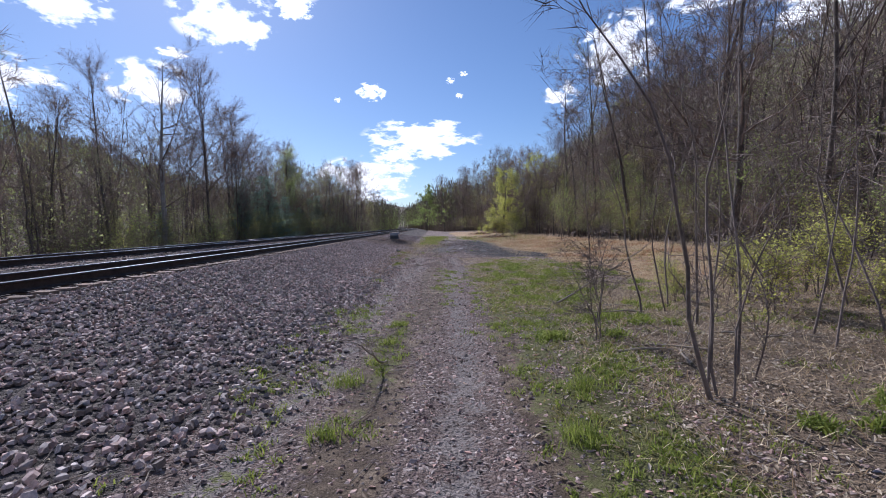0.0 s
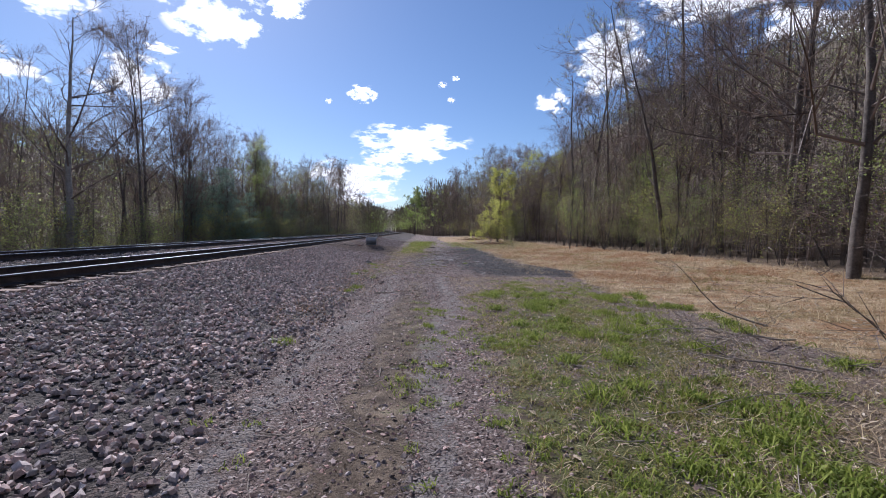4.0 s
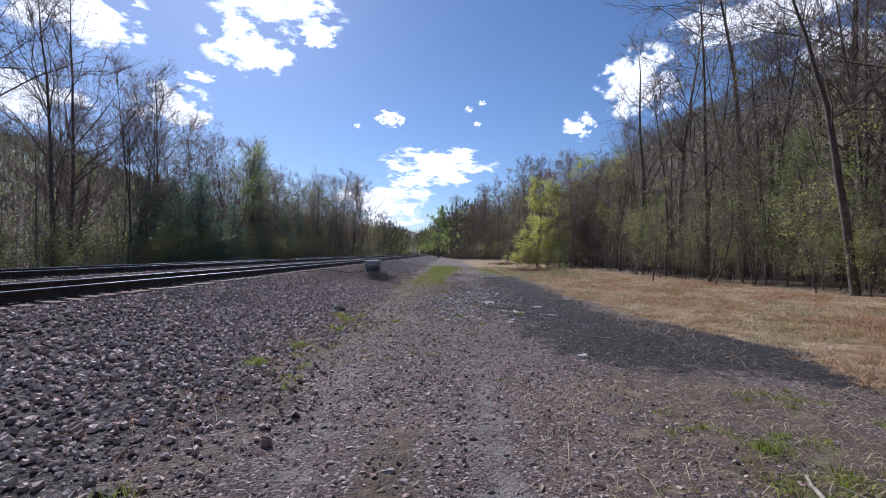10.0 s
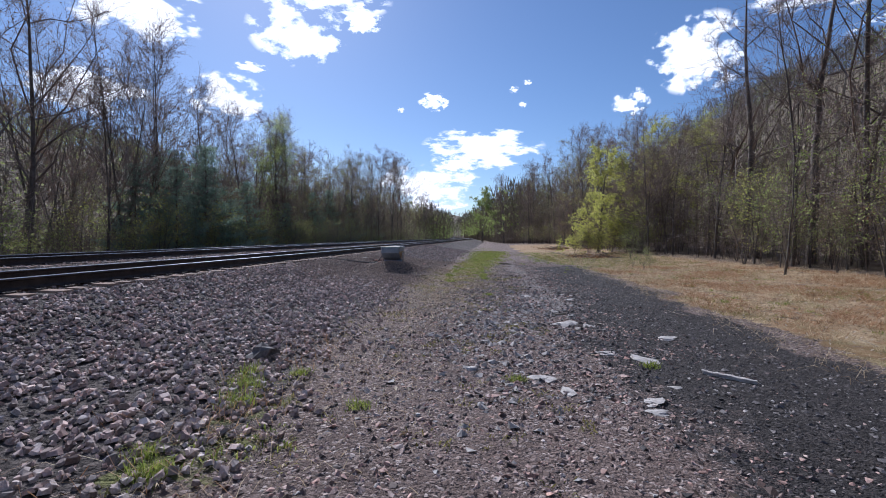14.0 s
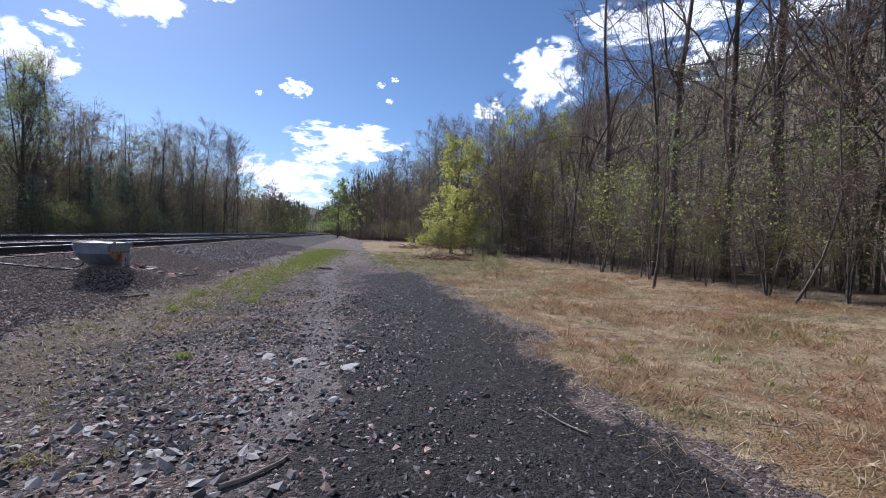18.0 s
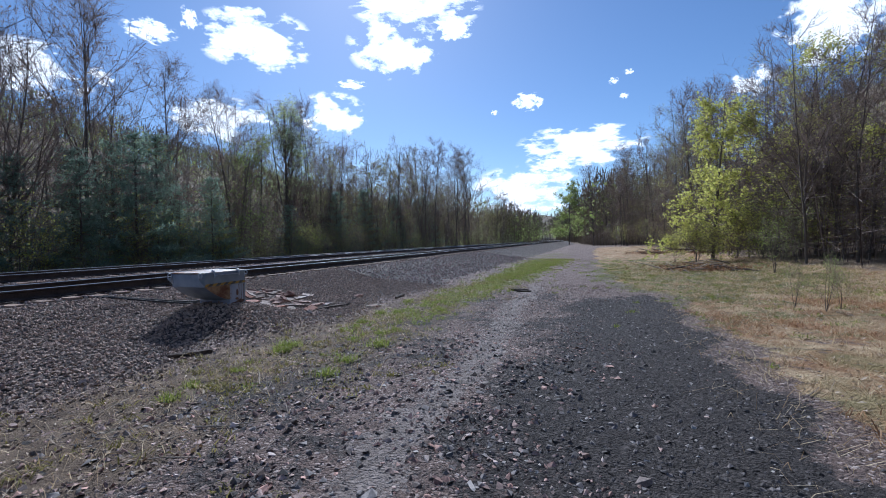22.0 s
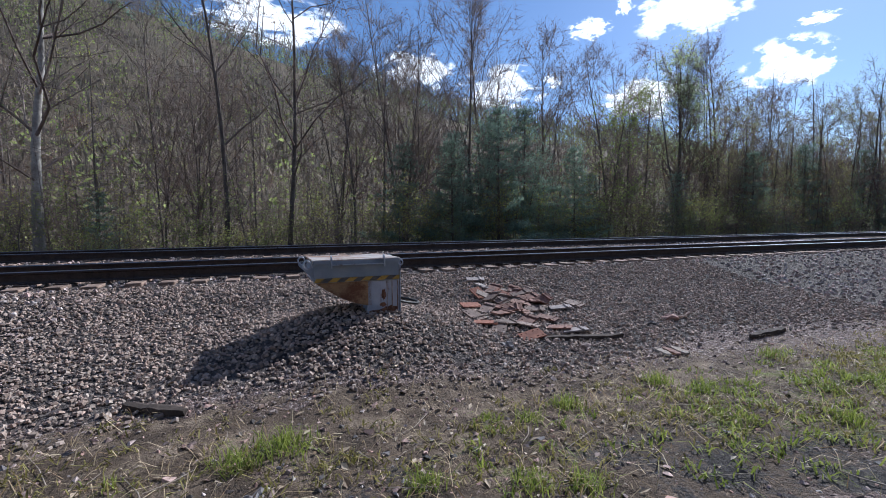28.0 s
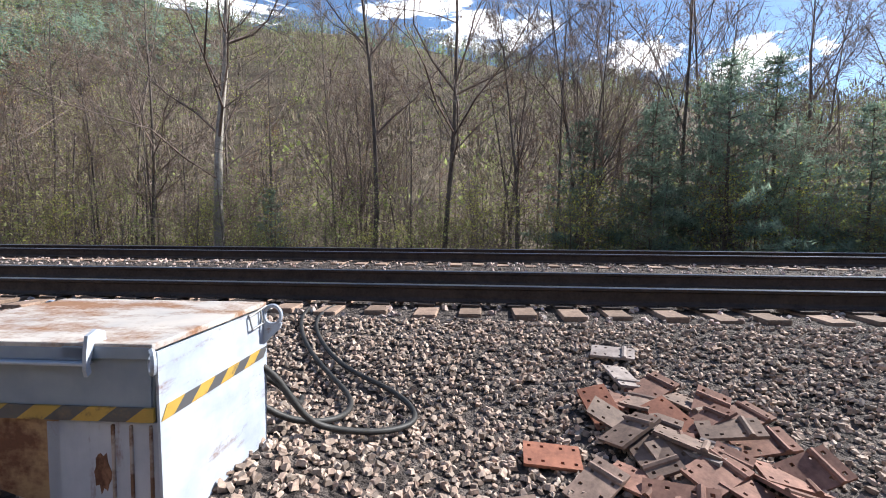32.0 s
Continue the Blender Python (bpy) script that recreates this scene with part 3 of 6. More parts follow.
def build_ground():
    xs = axis([(-2600, -700, 380), (-700, -260, 44), (-260, -60, 14), (-60, -20, 3.0), (-20, -7.6, 0.55), (-7.6, 5.2, 0.16), (5.2, 14, 0.4), (14, 40, 2.5), (40, 200, 12), (200, 700, 50), (700, 2600, 380)])
    ys = axis([(-1500, -200, 160), (-200, -30, 15), (-30, -4, 1.5), (-4, 52, 0.2), (52, 90, 0.8), (90, 250, 8), (250, 900, 40), (900, 3000, 210)])
    gx, gy = np.meshgrid(xs, ys)
    x, y = gx.ravel(), gy.ravel()
    rng = np.random.default_rng(3)
    fine = (np.abs(x + 1) < 8) & (y > -4) & (y < 52)
    z = land(x, y) + np.where(fine, rng.normal(0, 0.0025, x.size), 0)
    nx, ny = len(xs), len(ys)
    i = (np.arange(ny - 1)[:, None] * nx + np.arange(nx - 1)[None, :]).ravel()
    faces = np.stack([i, i + 1, i + nx + 1, i + nx], 1)
    me = mesh_np("ground", np.stack([x, y, z], 1), faces, [EARTH], smooth=True)
    ballast, dark, straw, green, litter, hill, rut, soil = kinds(x, y, True)
    for name, chans in (("kind_a", (ballast, dark, straw)), ("kind_b", (green, litter, hill)), ("kind_c", (rut, soil, hill * 0))):
        layer = me.color_attributes.new(name, "FLOAT_COLOR", "POINT")
        layer.data.foreach_set("color", np.stack([*chans, np.ones(x.size)], 1).astype(np.float32).ravel())
    return tagged(new("ground", me), "valley floor of gravel, cinders, dry grass and wooded slopes", "ground", kind="structure")


build_ground()


# ---- clouds, far off ----
def build_cloud(az, el, wide, high, far=1900.0):
    bm = bmesh.new()
    bmesh.ops.create_grid(bm, x_segments=6, y_segments=6, size=1.0)
    ob = part("cloud", bm, CLOUD)
    a, e = radians(az), radians(el)
    way = Vector((math.sin(a) * math.cos(e), math.cos(a) * math.cos(e), math.sin(e)))
    ob.matrix_world = look(way * far, way * far * 2) @ Matrix.Diagonal((far * math.tan(radians(wide * 0.59)), far * math.tan(radians(high * 0.59)), 1, 1))
    tagged(ob, "bright white cumulus cloud in the blue sky", "cloud", "clouds", "structure")


for cloud_row in [(-40.6, 22.2, 11, 6.2), (-24.8, 22.6, 9.5, 6.4), (-22.0, 26.6, 13, 4.4), (-17.4, 24.6, 4.2, 3.0), (-30.0, 18.4, 3.4, 1.1), (-32.2, 15.0, 7.2, 4.8), (-44.4, 13.7, 9.5, 4.4),
                  (-51.0, 21.4, 4.4, 2.3), (-47.4, 23.2, 1.6, 2.3), (-55.0, 16.5, 2.4, 1.5), (-8.6, 16.2, 3.4, 2.1), (-2.6, 10.7, 13.5, 5.0), (-5.6, 9.0, 6.0, 2.6), (-8.8, 6.0, 12, 5.8), (14.6, 15.1, 3.6, 3.2),
                  (21.2, 19.3, 8.8, 7.2), (28.0, 24.2, 7.5, 3.2), (34.0, 23.4, 14, 4.6), (40.0, 18.8, 11.5, 5.2), (50, 24, 14, 6), (1.2, 17.5, 1.1, 0.7), (2.8, 18.2, 1.0, 0.6), (2.3, 15.8, 0.9, 0.7), (-12.6, 15.2, 0.8, 0.6),
                  (-88.5, 22.4, 14, 5.0), (-72.0, 18.4, 9, 5.0), (-61.0, 16.2, 10, 4.6), (-121, 23.2, 18, 2.6), (-98.0, 25.2, 12, 3.6), (150, 30, 40, 16), (-170, 35, 36, 14), (100, 32, 30, 12)]:
    build_cloud(*cloud_row)


# ---- railway ----
def rail_bm(y0, y1, x_off, top, step=6.0):
    """One rail of tee section along the line."""
    prof = [(-0.076, -0.186), (0.076, -0.186), (0.076, -0.175), (0.018, -0.155), (0.009, -0.14), (0.009, -0.05), (0.036, -0.036), (0.037, -0.008), (0.030, 0.0), (-0.030, 0.0), (-0.037, -0.008), (-0.036, -0.036), (-0.009, -0.05), (-0.009, -0.14), (-0.018, -0.155), (-0.076, -0.175)]
    n = int((y1 - y0) / step)
    rings = []
    bm = bmesh.new()
    for k in range(n + 1):
        y = y0 + (y1 - y0) * k / n
        cx = float(rail_x(y)) + x_off
        rings.append([bm.verts.new((cx + px, y, top + pz)) for px, pz in prof])
    for a, b in zip(rings, rings[1:]):
        for i in range(len(prof)):
            j = (i + 1) % len(prof)
            f = bm.faces.new((a[i], a[j], b[j], b[i]))
            f.material_index = 1 if i in (7, 8, 9) else 0
    bmesh.ops.recalc_face_normals(bm, faces=bm.faces)
    return bm


def build_track(x_off, top, label, seed):
    """A track: two rails on plates and sleepers."""
    track = tagged(new("railway_track"), label, "railway track", "railway tracks")
    for off in (0.0, -1.464):
        r = part("rail", rail_bm(-40, 320, x_off + off, top, 4.0), RAIL_SIDE, track, "dark rusty rail with a polished head")
        r.data.materials.append(RAIL_HEAD)
    rng = random.Random(seed)
    bm = box_bm(2.55, 0.225, 0.17, bevel=0.012)
    for v in bm.verts:
        v.co += Vector((rng.uniform(-0.012, 0.012), rng.uniform(-0.006, 0.006), rng.uniform(-0.004, 0.004)))
    tie = part("sleeper", bm, TIE_WOOD, track)
    tie_mesh = tie.data
    bm = box_bm(0.19, 0.36, 0.022, bevel=0.004)
    plate = part("rail_plate", bm, RAIL_SIDE, track)
    spike_bm = bmesh.new()
    bmesh.ops.create_cone(spike_bm, cap_ends=True, segments=6, radius1=0.018, radius2=0.012, depth=0.03)
    spike_mesh = bpy.data.meshes.new("spike")
    spike_bm.to_mesh(spike_mesh)
    spike_bm.free()
    spike_mesh.materials.append(RAIL_SIDE)
    first = True
    y = -14.0
    while y < 105:
        cx = float(rail_x(y)) + x_off - 0.732
        ob = tie if first else new("sleeper", tie_mesh)
        ob.parent = track
        ob.matrix_parent_inverse.identity()
        ob.matrix_basis = pose(cx + rng.uniform(-0.06, 0.06), y + rng.uniform(-0.03, 0.03), top - 0.186 - 0.022 - 0.085 + rng.uniform(-0.006, 0.002), 0, rng.uniform(-0.6, 0.6), 0.96 + rng.uniform(-1.2, 1.2))
        if 2 < y < 62:
            for off in (0.732, -0.732):
                pl = plate if first else new("rail_plate", plate.data)
                pl.parent, pl.matrix_parent_inverse = ob, ob.matrix_basis.inverted()
                pl.matrix_basis = pose(cx + off, y, top - 0.186 - 0.011, 0, 0, 90.96)
                if y > 26 and x_off == 0:
                    for dx in (-0.1, 0.1):
                        sp = new("spike", spike_mesh)
                        sp.parent, sp.matrix_parent_inverse = ob, ob.matrix_basis.inverted()
                        sp.matrix_basis = pose(cx + off + dx, y + rng.uniform(-0.05, 0.05), top - 0.186 + 0.012)
                first = False
        y += 0.478
    return track


build_track(0.0, 0.79, "near railway track of rusty rails on weathered timber sleepers in ballast", 5)
build_track(-4.5, 0.86, "far railway track of rusty rails on timber sleepers in ballast", 6)


# ---- stones ----
def stone_shapes(count, seed, flat=0.7):
    """Broken stones: a crooked five-sided foot, a drawn-in shoulder and an uneven top."""
    rng = np.random.default_rng(seed)
    out = []
    for _ in range(count):
        a = 2 * np.pi * (np.arange(5) + rng.uniform(-0.36, 0.36, 5)) / 5
        r = rng.uniform(0.62, 1.1, 5)
        squeeze, high = rng.uniform(0.55, 0.95), rng.uniform(0.34, 0.66) * flat / 0.7
        foot = np.stack([np.cos(a) * r, np.sin(a) * r * squeeze, rng.uniform(-0.9, -0.3, 5) * high], 1)
        draw = rng.uniform(0.5, 0.98, 5)
        top = np.stack([np.cos(a) * r * draw, np.sin(a) * r * squeeze * draw, rng.uniform(0.35, 1.1, 5) * high], 1)
        top[:, :2] += rng.normal(0, 0.1, (1, 2))
        out.append(np.concatenate([foot, top]) * 0.56)
    return out


STONE_FACES = np.array([f for k in range(5) for f in ((k, (k + 1) % 5, 5 + (k + 1) % 5), (k, 5 + (k + 1) % 5, 5 + k))] + [(5, 6, 7), (5, 7, 8), (5, 8, 9)])


def rotations(n, rng, tilt=0.6):
    a, b, c = rng.uniform(0, 2 * np.pi, n), rng.normal(0, tilt, n), rng.normal(0, tilt, n)
    ca, sa, cb, sb, cc, sc = np.cos(a), np.sin(a), np.cos(b), np.sin(b), np.cos(c), np.sin(c)
    z, o = np.zeros(n), np.ones(n)
    rz = np.stack([ca, -sa, z, sa, ca, z, z, z, o], 1).reshape(-1, 3, 3)
    ry = np.stack([cb, z, sb, z, o, z, -sb, z, cb], 1).reshape(-1, 3, 3)
    rx = np.stack([o, z, z, z, cc, -sc, z, sc, cc], 1).reshape(-1, 3, 3)
    return rz @ ry @ rx


FAN_FACES = np.array([[0, 1, 5], [1, 2, 5], [2, 3, 5], [3, 4, 5], [4, 0, 5]])


def scatter_chips(name, x, y, size, mat, seed, label, category="stones"):
    """Small flat shards: a crooked five-sided outline rising to an off-centre ridge, bedded in the ground."""
    rng = np.random.default_rng(seed)
    n = len(x)
    a = 2 * np.pi * (np.arange(5)[None] + rng.uniform(-0.38, 0.38, (n, 5))) / 5
    r = rng.uniform(0.32, 0.68, (n, 5))
    base = np.stack([np.cos(a) * r, np.sin(a) * r * rng.uniform(0.5, 1.0, (n, 1)), rng.uniform(-0.22, 0.10, (n, 5))], -1)
    top = np.concatenate([rng.normal(0, 0.17, (n, 2)), rng.uniform(0.14, 0.36, (n, 1))], 1)[:, None, :]
    v = np.concatenate([base, top], 1)
    v = np.einsum("nij,nkj->nki", rotations(n, rng, 0.22), v) * size[:, None, None]
    v += np.stack([x, y, land(x, y) + size * 0.04], 1)[:, None, :]
    f = (np.arange(n) * 6)[:, None, None] + FAN_FACES[None]
    return tagged(new(name, mesh_np(name, v.reshape(-1, 3), f.reshape(-1, 3), [mat])), label, category, kind="stuff")


def scatter_stones(name, x, y, size, mat, seed, label, lift=0.24, category="stones"):
    rng = np.random.default_rng(seed)
    shapes = np.array(stone_shapes(60, seed))
    n = len(x)
    v = shapes[rng.integers(0, 60, n)] * size[:, None, None]
    v = np.einsum("nij,nkj->nki", rotations(n, rng, 0.36), v)
    v += np.stack([x, y, land(x, y) + size * lift], 1)[:, None, :]
    f = (np.arange(n) * 10)[:, None, None] + STONE_FACES[None]
    me = mesh_np(name, v.reshape(-1, 3), f.reshape(-1, 3), [mat])
    return tagged(new(name, me), label, category, kind="stuff")


def spread(n, x0, x1, y0, y1, seed, keep):
    rng = np.random.default_rng(seed)
    x, y = rng.uniform(x0, x1, n), rng.uniform(y0, y1, n)
    ok = rng.uniform(0, 1, n) < keep(x, y)
    return x[ok], y[ok], rng


def build_stones():
    bal = lambda x, y: kinds(x, y)[0] * (x - rail_x(y) > 0.66)
    x, y, rng = spread(47000, -7.4, -1.2, -1, 38, 11, lambda x, y: bal(x, y) * (1 - smooth_step(33.5, 38, y)))
    scatter_stones("ballast", x, y, 0.044 + 0.06 * rng.uniform(0, 1, len(x)) ** 1.5, BALLAST, 12, "grey-brown crushed stone ballast beside the track")
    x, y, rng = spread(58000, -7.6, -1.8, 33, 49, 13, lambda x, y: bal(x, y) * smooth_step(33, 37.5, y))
    scatter_stones("ballast", x, y, 0.026 + 0.036 * rng.uniform(0, 1, len(x)) ** 1.4, BALLAST_BROWN_DIM, 14, "sunlit crushed stone ballast beside the track")
    x, y, rng = spread(6000, -8.5, -1.8, 49, 72, 15, bal)
    scatter_stones("ballast", x, y, rng.uniform(0.06, 0.1, len(x)), BALLAST, 16, "crushed stone ballast further along the track")
    crib = lambda x, y: (x - rail_x(y) < 0.66) * (np.abs(((y + 14) / 0.478 + 0.5) % 1.0 - 0.5) > 0.17)
    x, y, rng = spread(20000, -14.0, -5.9, 0, 62, 17, crib)
    scatter_stones("ballast", x, y, rng.uniform(0.045, 0.08, len(x)), BALLAST, 18, "ballast between the sleepers", 0.3)
    lane = lambda x, y: (1 - kinds(x, y)[0]) * (1 - kinds(x, y)[1]) * (1 - 0.7 * kinds(x, y)[3]) * (1 - kinds(x, y)[2]) * (1 - smooth_step(2.4, 3.2, x)) * (1 - 0.35 * kinds(x, y, True)[7]) * (1 - (0.4 + 0.15 * (y > 28)) * kinds(x, y, True)[6])
    x, y, rng = spread(70000, -3.2, 3.2, -1, 50, 21, lane)
    scatter_chips("gravel", x, y, 0.018 + 0.05 * rng.uniform(0, 1, len(x)) ** 2.5, GRAVEL, 22, "small loose gravel on the lane")
    x, y, rng = spread(26000, -3.0, 2.4, -1, 13, 29, lane)
    scatter_chips("gravel", x, y, 0.014 + 0.04 * rng.uniform(0, 1, len(x)) ** 2.0, GRAVEL, 30, "pale and dark pebbles on the lane's crown")
    x, y, rng = spread(26000, 0.6, 6.2, 21, 50, 23, lambda x, y: kinds(x, y)[1])
    scatter_chips("dark_gravel", x, y, 0.016 + 0.05 * rng.uniform(0, 1, len(x)) ** 2.5, CINDER, 24, "loose dark cinders and chippings on the lane")
    heaps = lambda x, y: smooth_step(0.0, 0.55, wobble(x, y, 1.5, 11.0) + 0.35 * wobble(x, y, 4.0, 2.0)) * np.exp(-((x - 0.9) / 1.9) ** 2) * (1 - 0.8 * kinds(x, y, True)[6])
    x, y, rng = spread(34000, -2.2, 3.9, 21, 42, 127, heaps)
    scatter_chips("gravel", x, y, 0.016 + 0.045 * rng.uniform(0, 1, len(x)) ** 2, GRAVEL, 128, "rubble of small stones strewn in patches over the lane")
    x, y, rng = spread(16000, -2.4, 2.4, 2, 22, 129, lambda x, y: smooth_step(-0.1, 0.6, wobble(x, y, 1.1, 4.0) + 0.35 * wobble(x, y, 3.6, 6.0)) * (1 - 0.8 * kinds(x, y)[3]))
    scatter_chips("gravel", x, y, 0.014 + 0.036 * rng.uniform(0, 1, len(x)) ** 2, GRAVEL, 130, "fine pale and brown gravel strewn over the lane")
    for mat, count, seed, label in ((GRAVEL, 16000, 231, "brown and grey rubble covering the lane"), (CINDER, 14000, 233, "dark broken shale covering the lane")):
        x, y, rng = spread(count, -2.4, 3.0, 26, 43, seed, lambda x, y: np.exp(-((x - 0.5) / 1.7) ** 2) * smooth_step(25.5, 29, y) * (1 - smooth_step(38, 43, y)) * (1 - 0.7 * kinds(x, y, True)[6]) * np.clip(0.65 + 0.6 * wobble(x, y, 2.1, 5.0), 0, 1))
        scatter_chips("rubble", x, y, 0.026 + 0.075 * rng.uniform(0, 1, len(x)) ** 1.7, mat, seed + 1, label)
    x, y, rng = spread(5200, -1.8, 2.6, 25.5, 37.5, 131, lambda x, y: np.exp(-((x + 0.2 - 0.2 * np.clip(y - 29, 0, 8)) / 0.85) ** 2) * np.exp(-((y - 31.0) / 3.6) ** 2))
    scatter_chips("pale_gravel", x, y, 0.035 + 0.12 * rng.uniform(0, 1, len(x)) ** 2.2, PALE_STONE, 132, "broken pale slabs strewn over the lane")
    x, y, rng = spread(9000, -2.4, 2.6, 17, 36, 125, lambda x, y: np.exp(-((x + 0.4) / 1.2) ** 2) * np.clip(0.7 + 0.6 * wobble(x, y, 1.7, 3.0), 0, 1))
    scatter_chips("gravel", x, y, rng.uniform(0.03, 0.085, len(x)), GRAVEL, 126, "larger flat shards of stone on the lane")
    x, y, rng = spread(4200, -1.6, 4.2, 25, 47, 25, lambda x, y: np.maximum(kinds(x, y)[1] * 0.7, 0.5) * (1 - kinds(x, y)[3]))
    scatter_chips("pale_gravel", x, y, 0.015 + 0.045 * rng.uniform(0, 1, len(x)) ** 2, PALE_STONE, 26, "scattered pale chippings on dark gravel")
    x, y, rng = spread(2500, 3.0, 13, 14, 60, 27, lambda x, y: kinds(x, y)[2] * 0.5 + 0.1)
    scatter_chips("gravel", x, y, rng.uniform(0.015, 0.04, len(x)), GRAVEL, 28, "stray gravel in the dry grass")


build_stones()


# ---- trees ----
def unit(v):
    return v / (np.linalg.norm(v) + 1e-9)


def grow_tree(seed, high, radius, limbs, branches, twigs, crown_from=0.35, spread_=0.3, up=0.75, lean=0.03, forks=1, leaf=0, leaf_size=0.06, sides=(7, 5, 3), bend=0.08, twig_r=0.006, twig_len=0.55, far=False, fan=(0.6, 1.05), sway=0.35, vase=False):
    """A bare or budding tree: trunk, limbs, branches and twigs. Returns arrays for trunk wood, crown wood and leaves."""
    rng = np.random.default_rng(seed)
    segs = [[], [], [], []]

    def line(p, way, length, r, r_end, n, level, rise, wander):
        pts, rad, ways = [np.array(p, float)], [r], [unit(np.array(way, float))]
        w = ways[0]
        for k in range(n):
            w = unit(w + rng.normal(0, wander, 3) + np.array([0, 0, rise]))
            pts.append(pts[-1] + w * length / n)
            rad.append(r + (r_end - r) * (k + 1) / n)
            ways.append(w)
            segs[level].append((pts[-2], pts[-1], rad[-2], rad[-1]))
        return pts, rad, ways

    def side_way(w, angle):
        a = rng.uniform(0, 2 * np.pi)
        u = unit(np.cross(w, [0.31, 0.87, 0.4]))
        v = np.cross(w, u)
        return unit(w * math.cos(angle) + (u * math.cos(a) + v * math.sin(a)) * math.sin(angle))

    tips, stems = [], []
    fine_r = max(0.003, min(0.012, radius * 0.1))
    for f in range(forks):
        way = np.array([rng.normal(0, lean), rng.normal(0, lean), 1.0])
        if forks > 1:
            a = 2 * np.pi * f / forks + rng.uniform(-0.5, 0.5)
            way = np.array([math.cos(a) * 0.11, math.sin(a) * 0.11, 1.0])
        h = high * (1.0 if f == 0 else rng.uniform(0.75, 0.98))
        r0 = radius * (1.0 if forks == 1 else 0.75)
        pts, rad, ways = line((0, 0, -0.15), way, h, r0, r0 * 0.12, 10, 0, 0.03, bend * (sway if radius > 0.06 else 0.6))
        stems.append((pts, rad))
        for _ in range(limbs):
            s = crown_from + (1 - crown_from) * rng.uniform(0, 1) ** 0.85
            k = min(int(s * 10), 9)
            p = pts[k] + (pts[k + 1] - pts[k]) * (s * 10 - k)
            if vase:                    # long rising limbs that end on one rounded outline
                s = crown_from + (0.93 - crown_from) * rng.uniform(0, 1)
                k = min(int(s * 10), 9)
                p = pts[k] + (pts[k + 1] - pts[k]) * (s * 10 - k)
            ln = h * (0.1 + spread_ * 2.0 * (1.0 - s)) * rng.uniform(0.6, 1.05) if vase else h * spread_ * (1.15 - 0.75 * (s - crown_from) / (1 - crown_from)) * rng.uniform(0.6, 1.15)
            lp, lr, lw = line(p, side_way(ways[k], rng.uniform(*fan)), ln, rad[k] * (rng.uniform(0.3, 0.55) if vase else rng.uniform(0.24, 0.42)), fine_r, 4, 1, up * 0.16, bend * 1.6)
            for _ in range(branches):
                q = rng.uniform(0.2, 1.0)
                m = min(int(q * 4), 3)
                bp = lp[m] + (lp[m + 1] - lp[m]) * (q * 4 - m)
                b_pts, _, b_w = line(bp, side_way(lw[m], rng.uniform(0.4, 0.9)), ln * rng.uniform(0.32, 0.62) * (0.75 if vase else 1.0), max(lr[m] * 0.45, fine_r * 0.75), fine_r * 0.5, 2, 2, up * 0.12, bend * 2)
                for _ in range(twigs):
                    g = rng.uniform(0.15, 1.0)
                    j = min(int(g * 2), 1)
                    tp = b_pts[j] + (b_pts[j + 1] - b_pts[j]) * (g * 2 - j)
                    tw = unit(side_way(b_w[j], rng.uniform(0.3, 1.1)) + np.array([0, 0, up * 0.22]))
                    tl = twig_len * rng.uniform(0.5, 1.3)
                    segs[3].append((tp, tp + tw * tl, twig_r, twig_r * 0.3))
                    tips.append((tp, tw, tl))
    trunk = [pipe(p, r, sides[0]) for p, r in stems]
    crown_v, crown_q, n = [], [], 0
    for level, s in ((1, sides[1]), (2, sides[2])):
        p0, p1, r0, r1 = (np.array(c) for c in zip(*segs[level]))
        if far or (level == 2 and radius < 0.16):      # thin wood seen from far off: ribbons
            side = np.cross(p1 - p0, rng.normal(0, 1, (len(p0), 3)))
            side /= np.linalg.norm(side, axis=1, keepdims=True) + 1e-9
            v = np.stack([p0 - side * r0[:, None], p0 + side * r0[:, None], p1 + side * r1[:, None], p1 - side * r1[:, None]], 1).reshape(-1, 3)
            q = np.arange(len(v)).reshape(-1, 4)
        else:
            v, q = tubes(p0 - (p1 - p0) * 0.02, p1 + (p1 - p0) * 0.02, r0, r1, s)
        crown_v.append(v)
        crown_q.append(np.concatenate([q[:, [0, 1, 2]], q[:, [0, 2, 3]]]) + n)
        n += len(v)
    p0, p1, r0, r1 = (np.array(c) for c in zip(*segs[3]))
    turn = rng.normal(0, 1, (len(p0), 3))
    wide = np.cross(p1 - p0, turn)
    wide = wide / (np.linalg.norm(wide, axis=1, keepdims=True) + 1e-9) * np.asarray(r0)[:, None]
    crown_v.append(np.stack([p0 - wide, p0 + wide, p1], 1).reshape(-1, 3))
    crown_q.append(np.arange(len(p0) * 3).reshape(-1, 3) + n)
    crown = (np.concatenate(crown_v), np.concatenate(crown_q))
    leaves = None
    if leaf and tips:
        idx = rng.integers(0, len(tips), leaf)
        tp = np.array([tips[i][0] + tips[i][1] * tips[i][2] * rng.uniform(0.2, 1.05) for i in idx]) + rng.normal(0, 0.06, (leaf, 3))
        leaves = leaf_quads(tp, rng, leaf_size)
    return trunk, crown, leaves


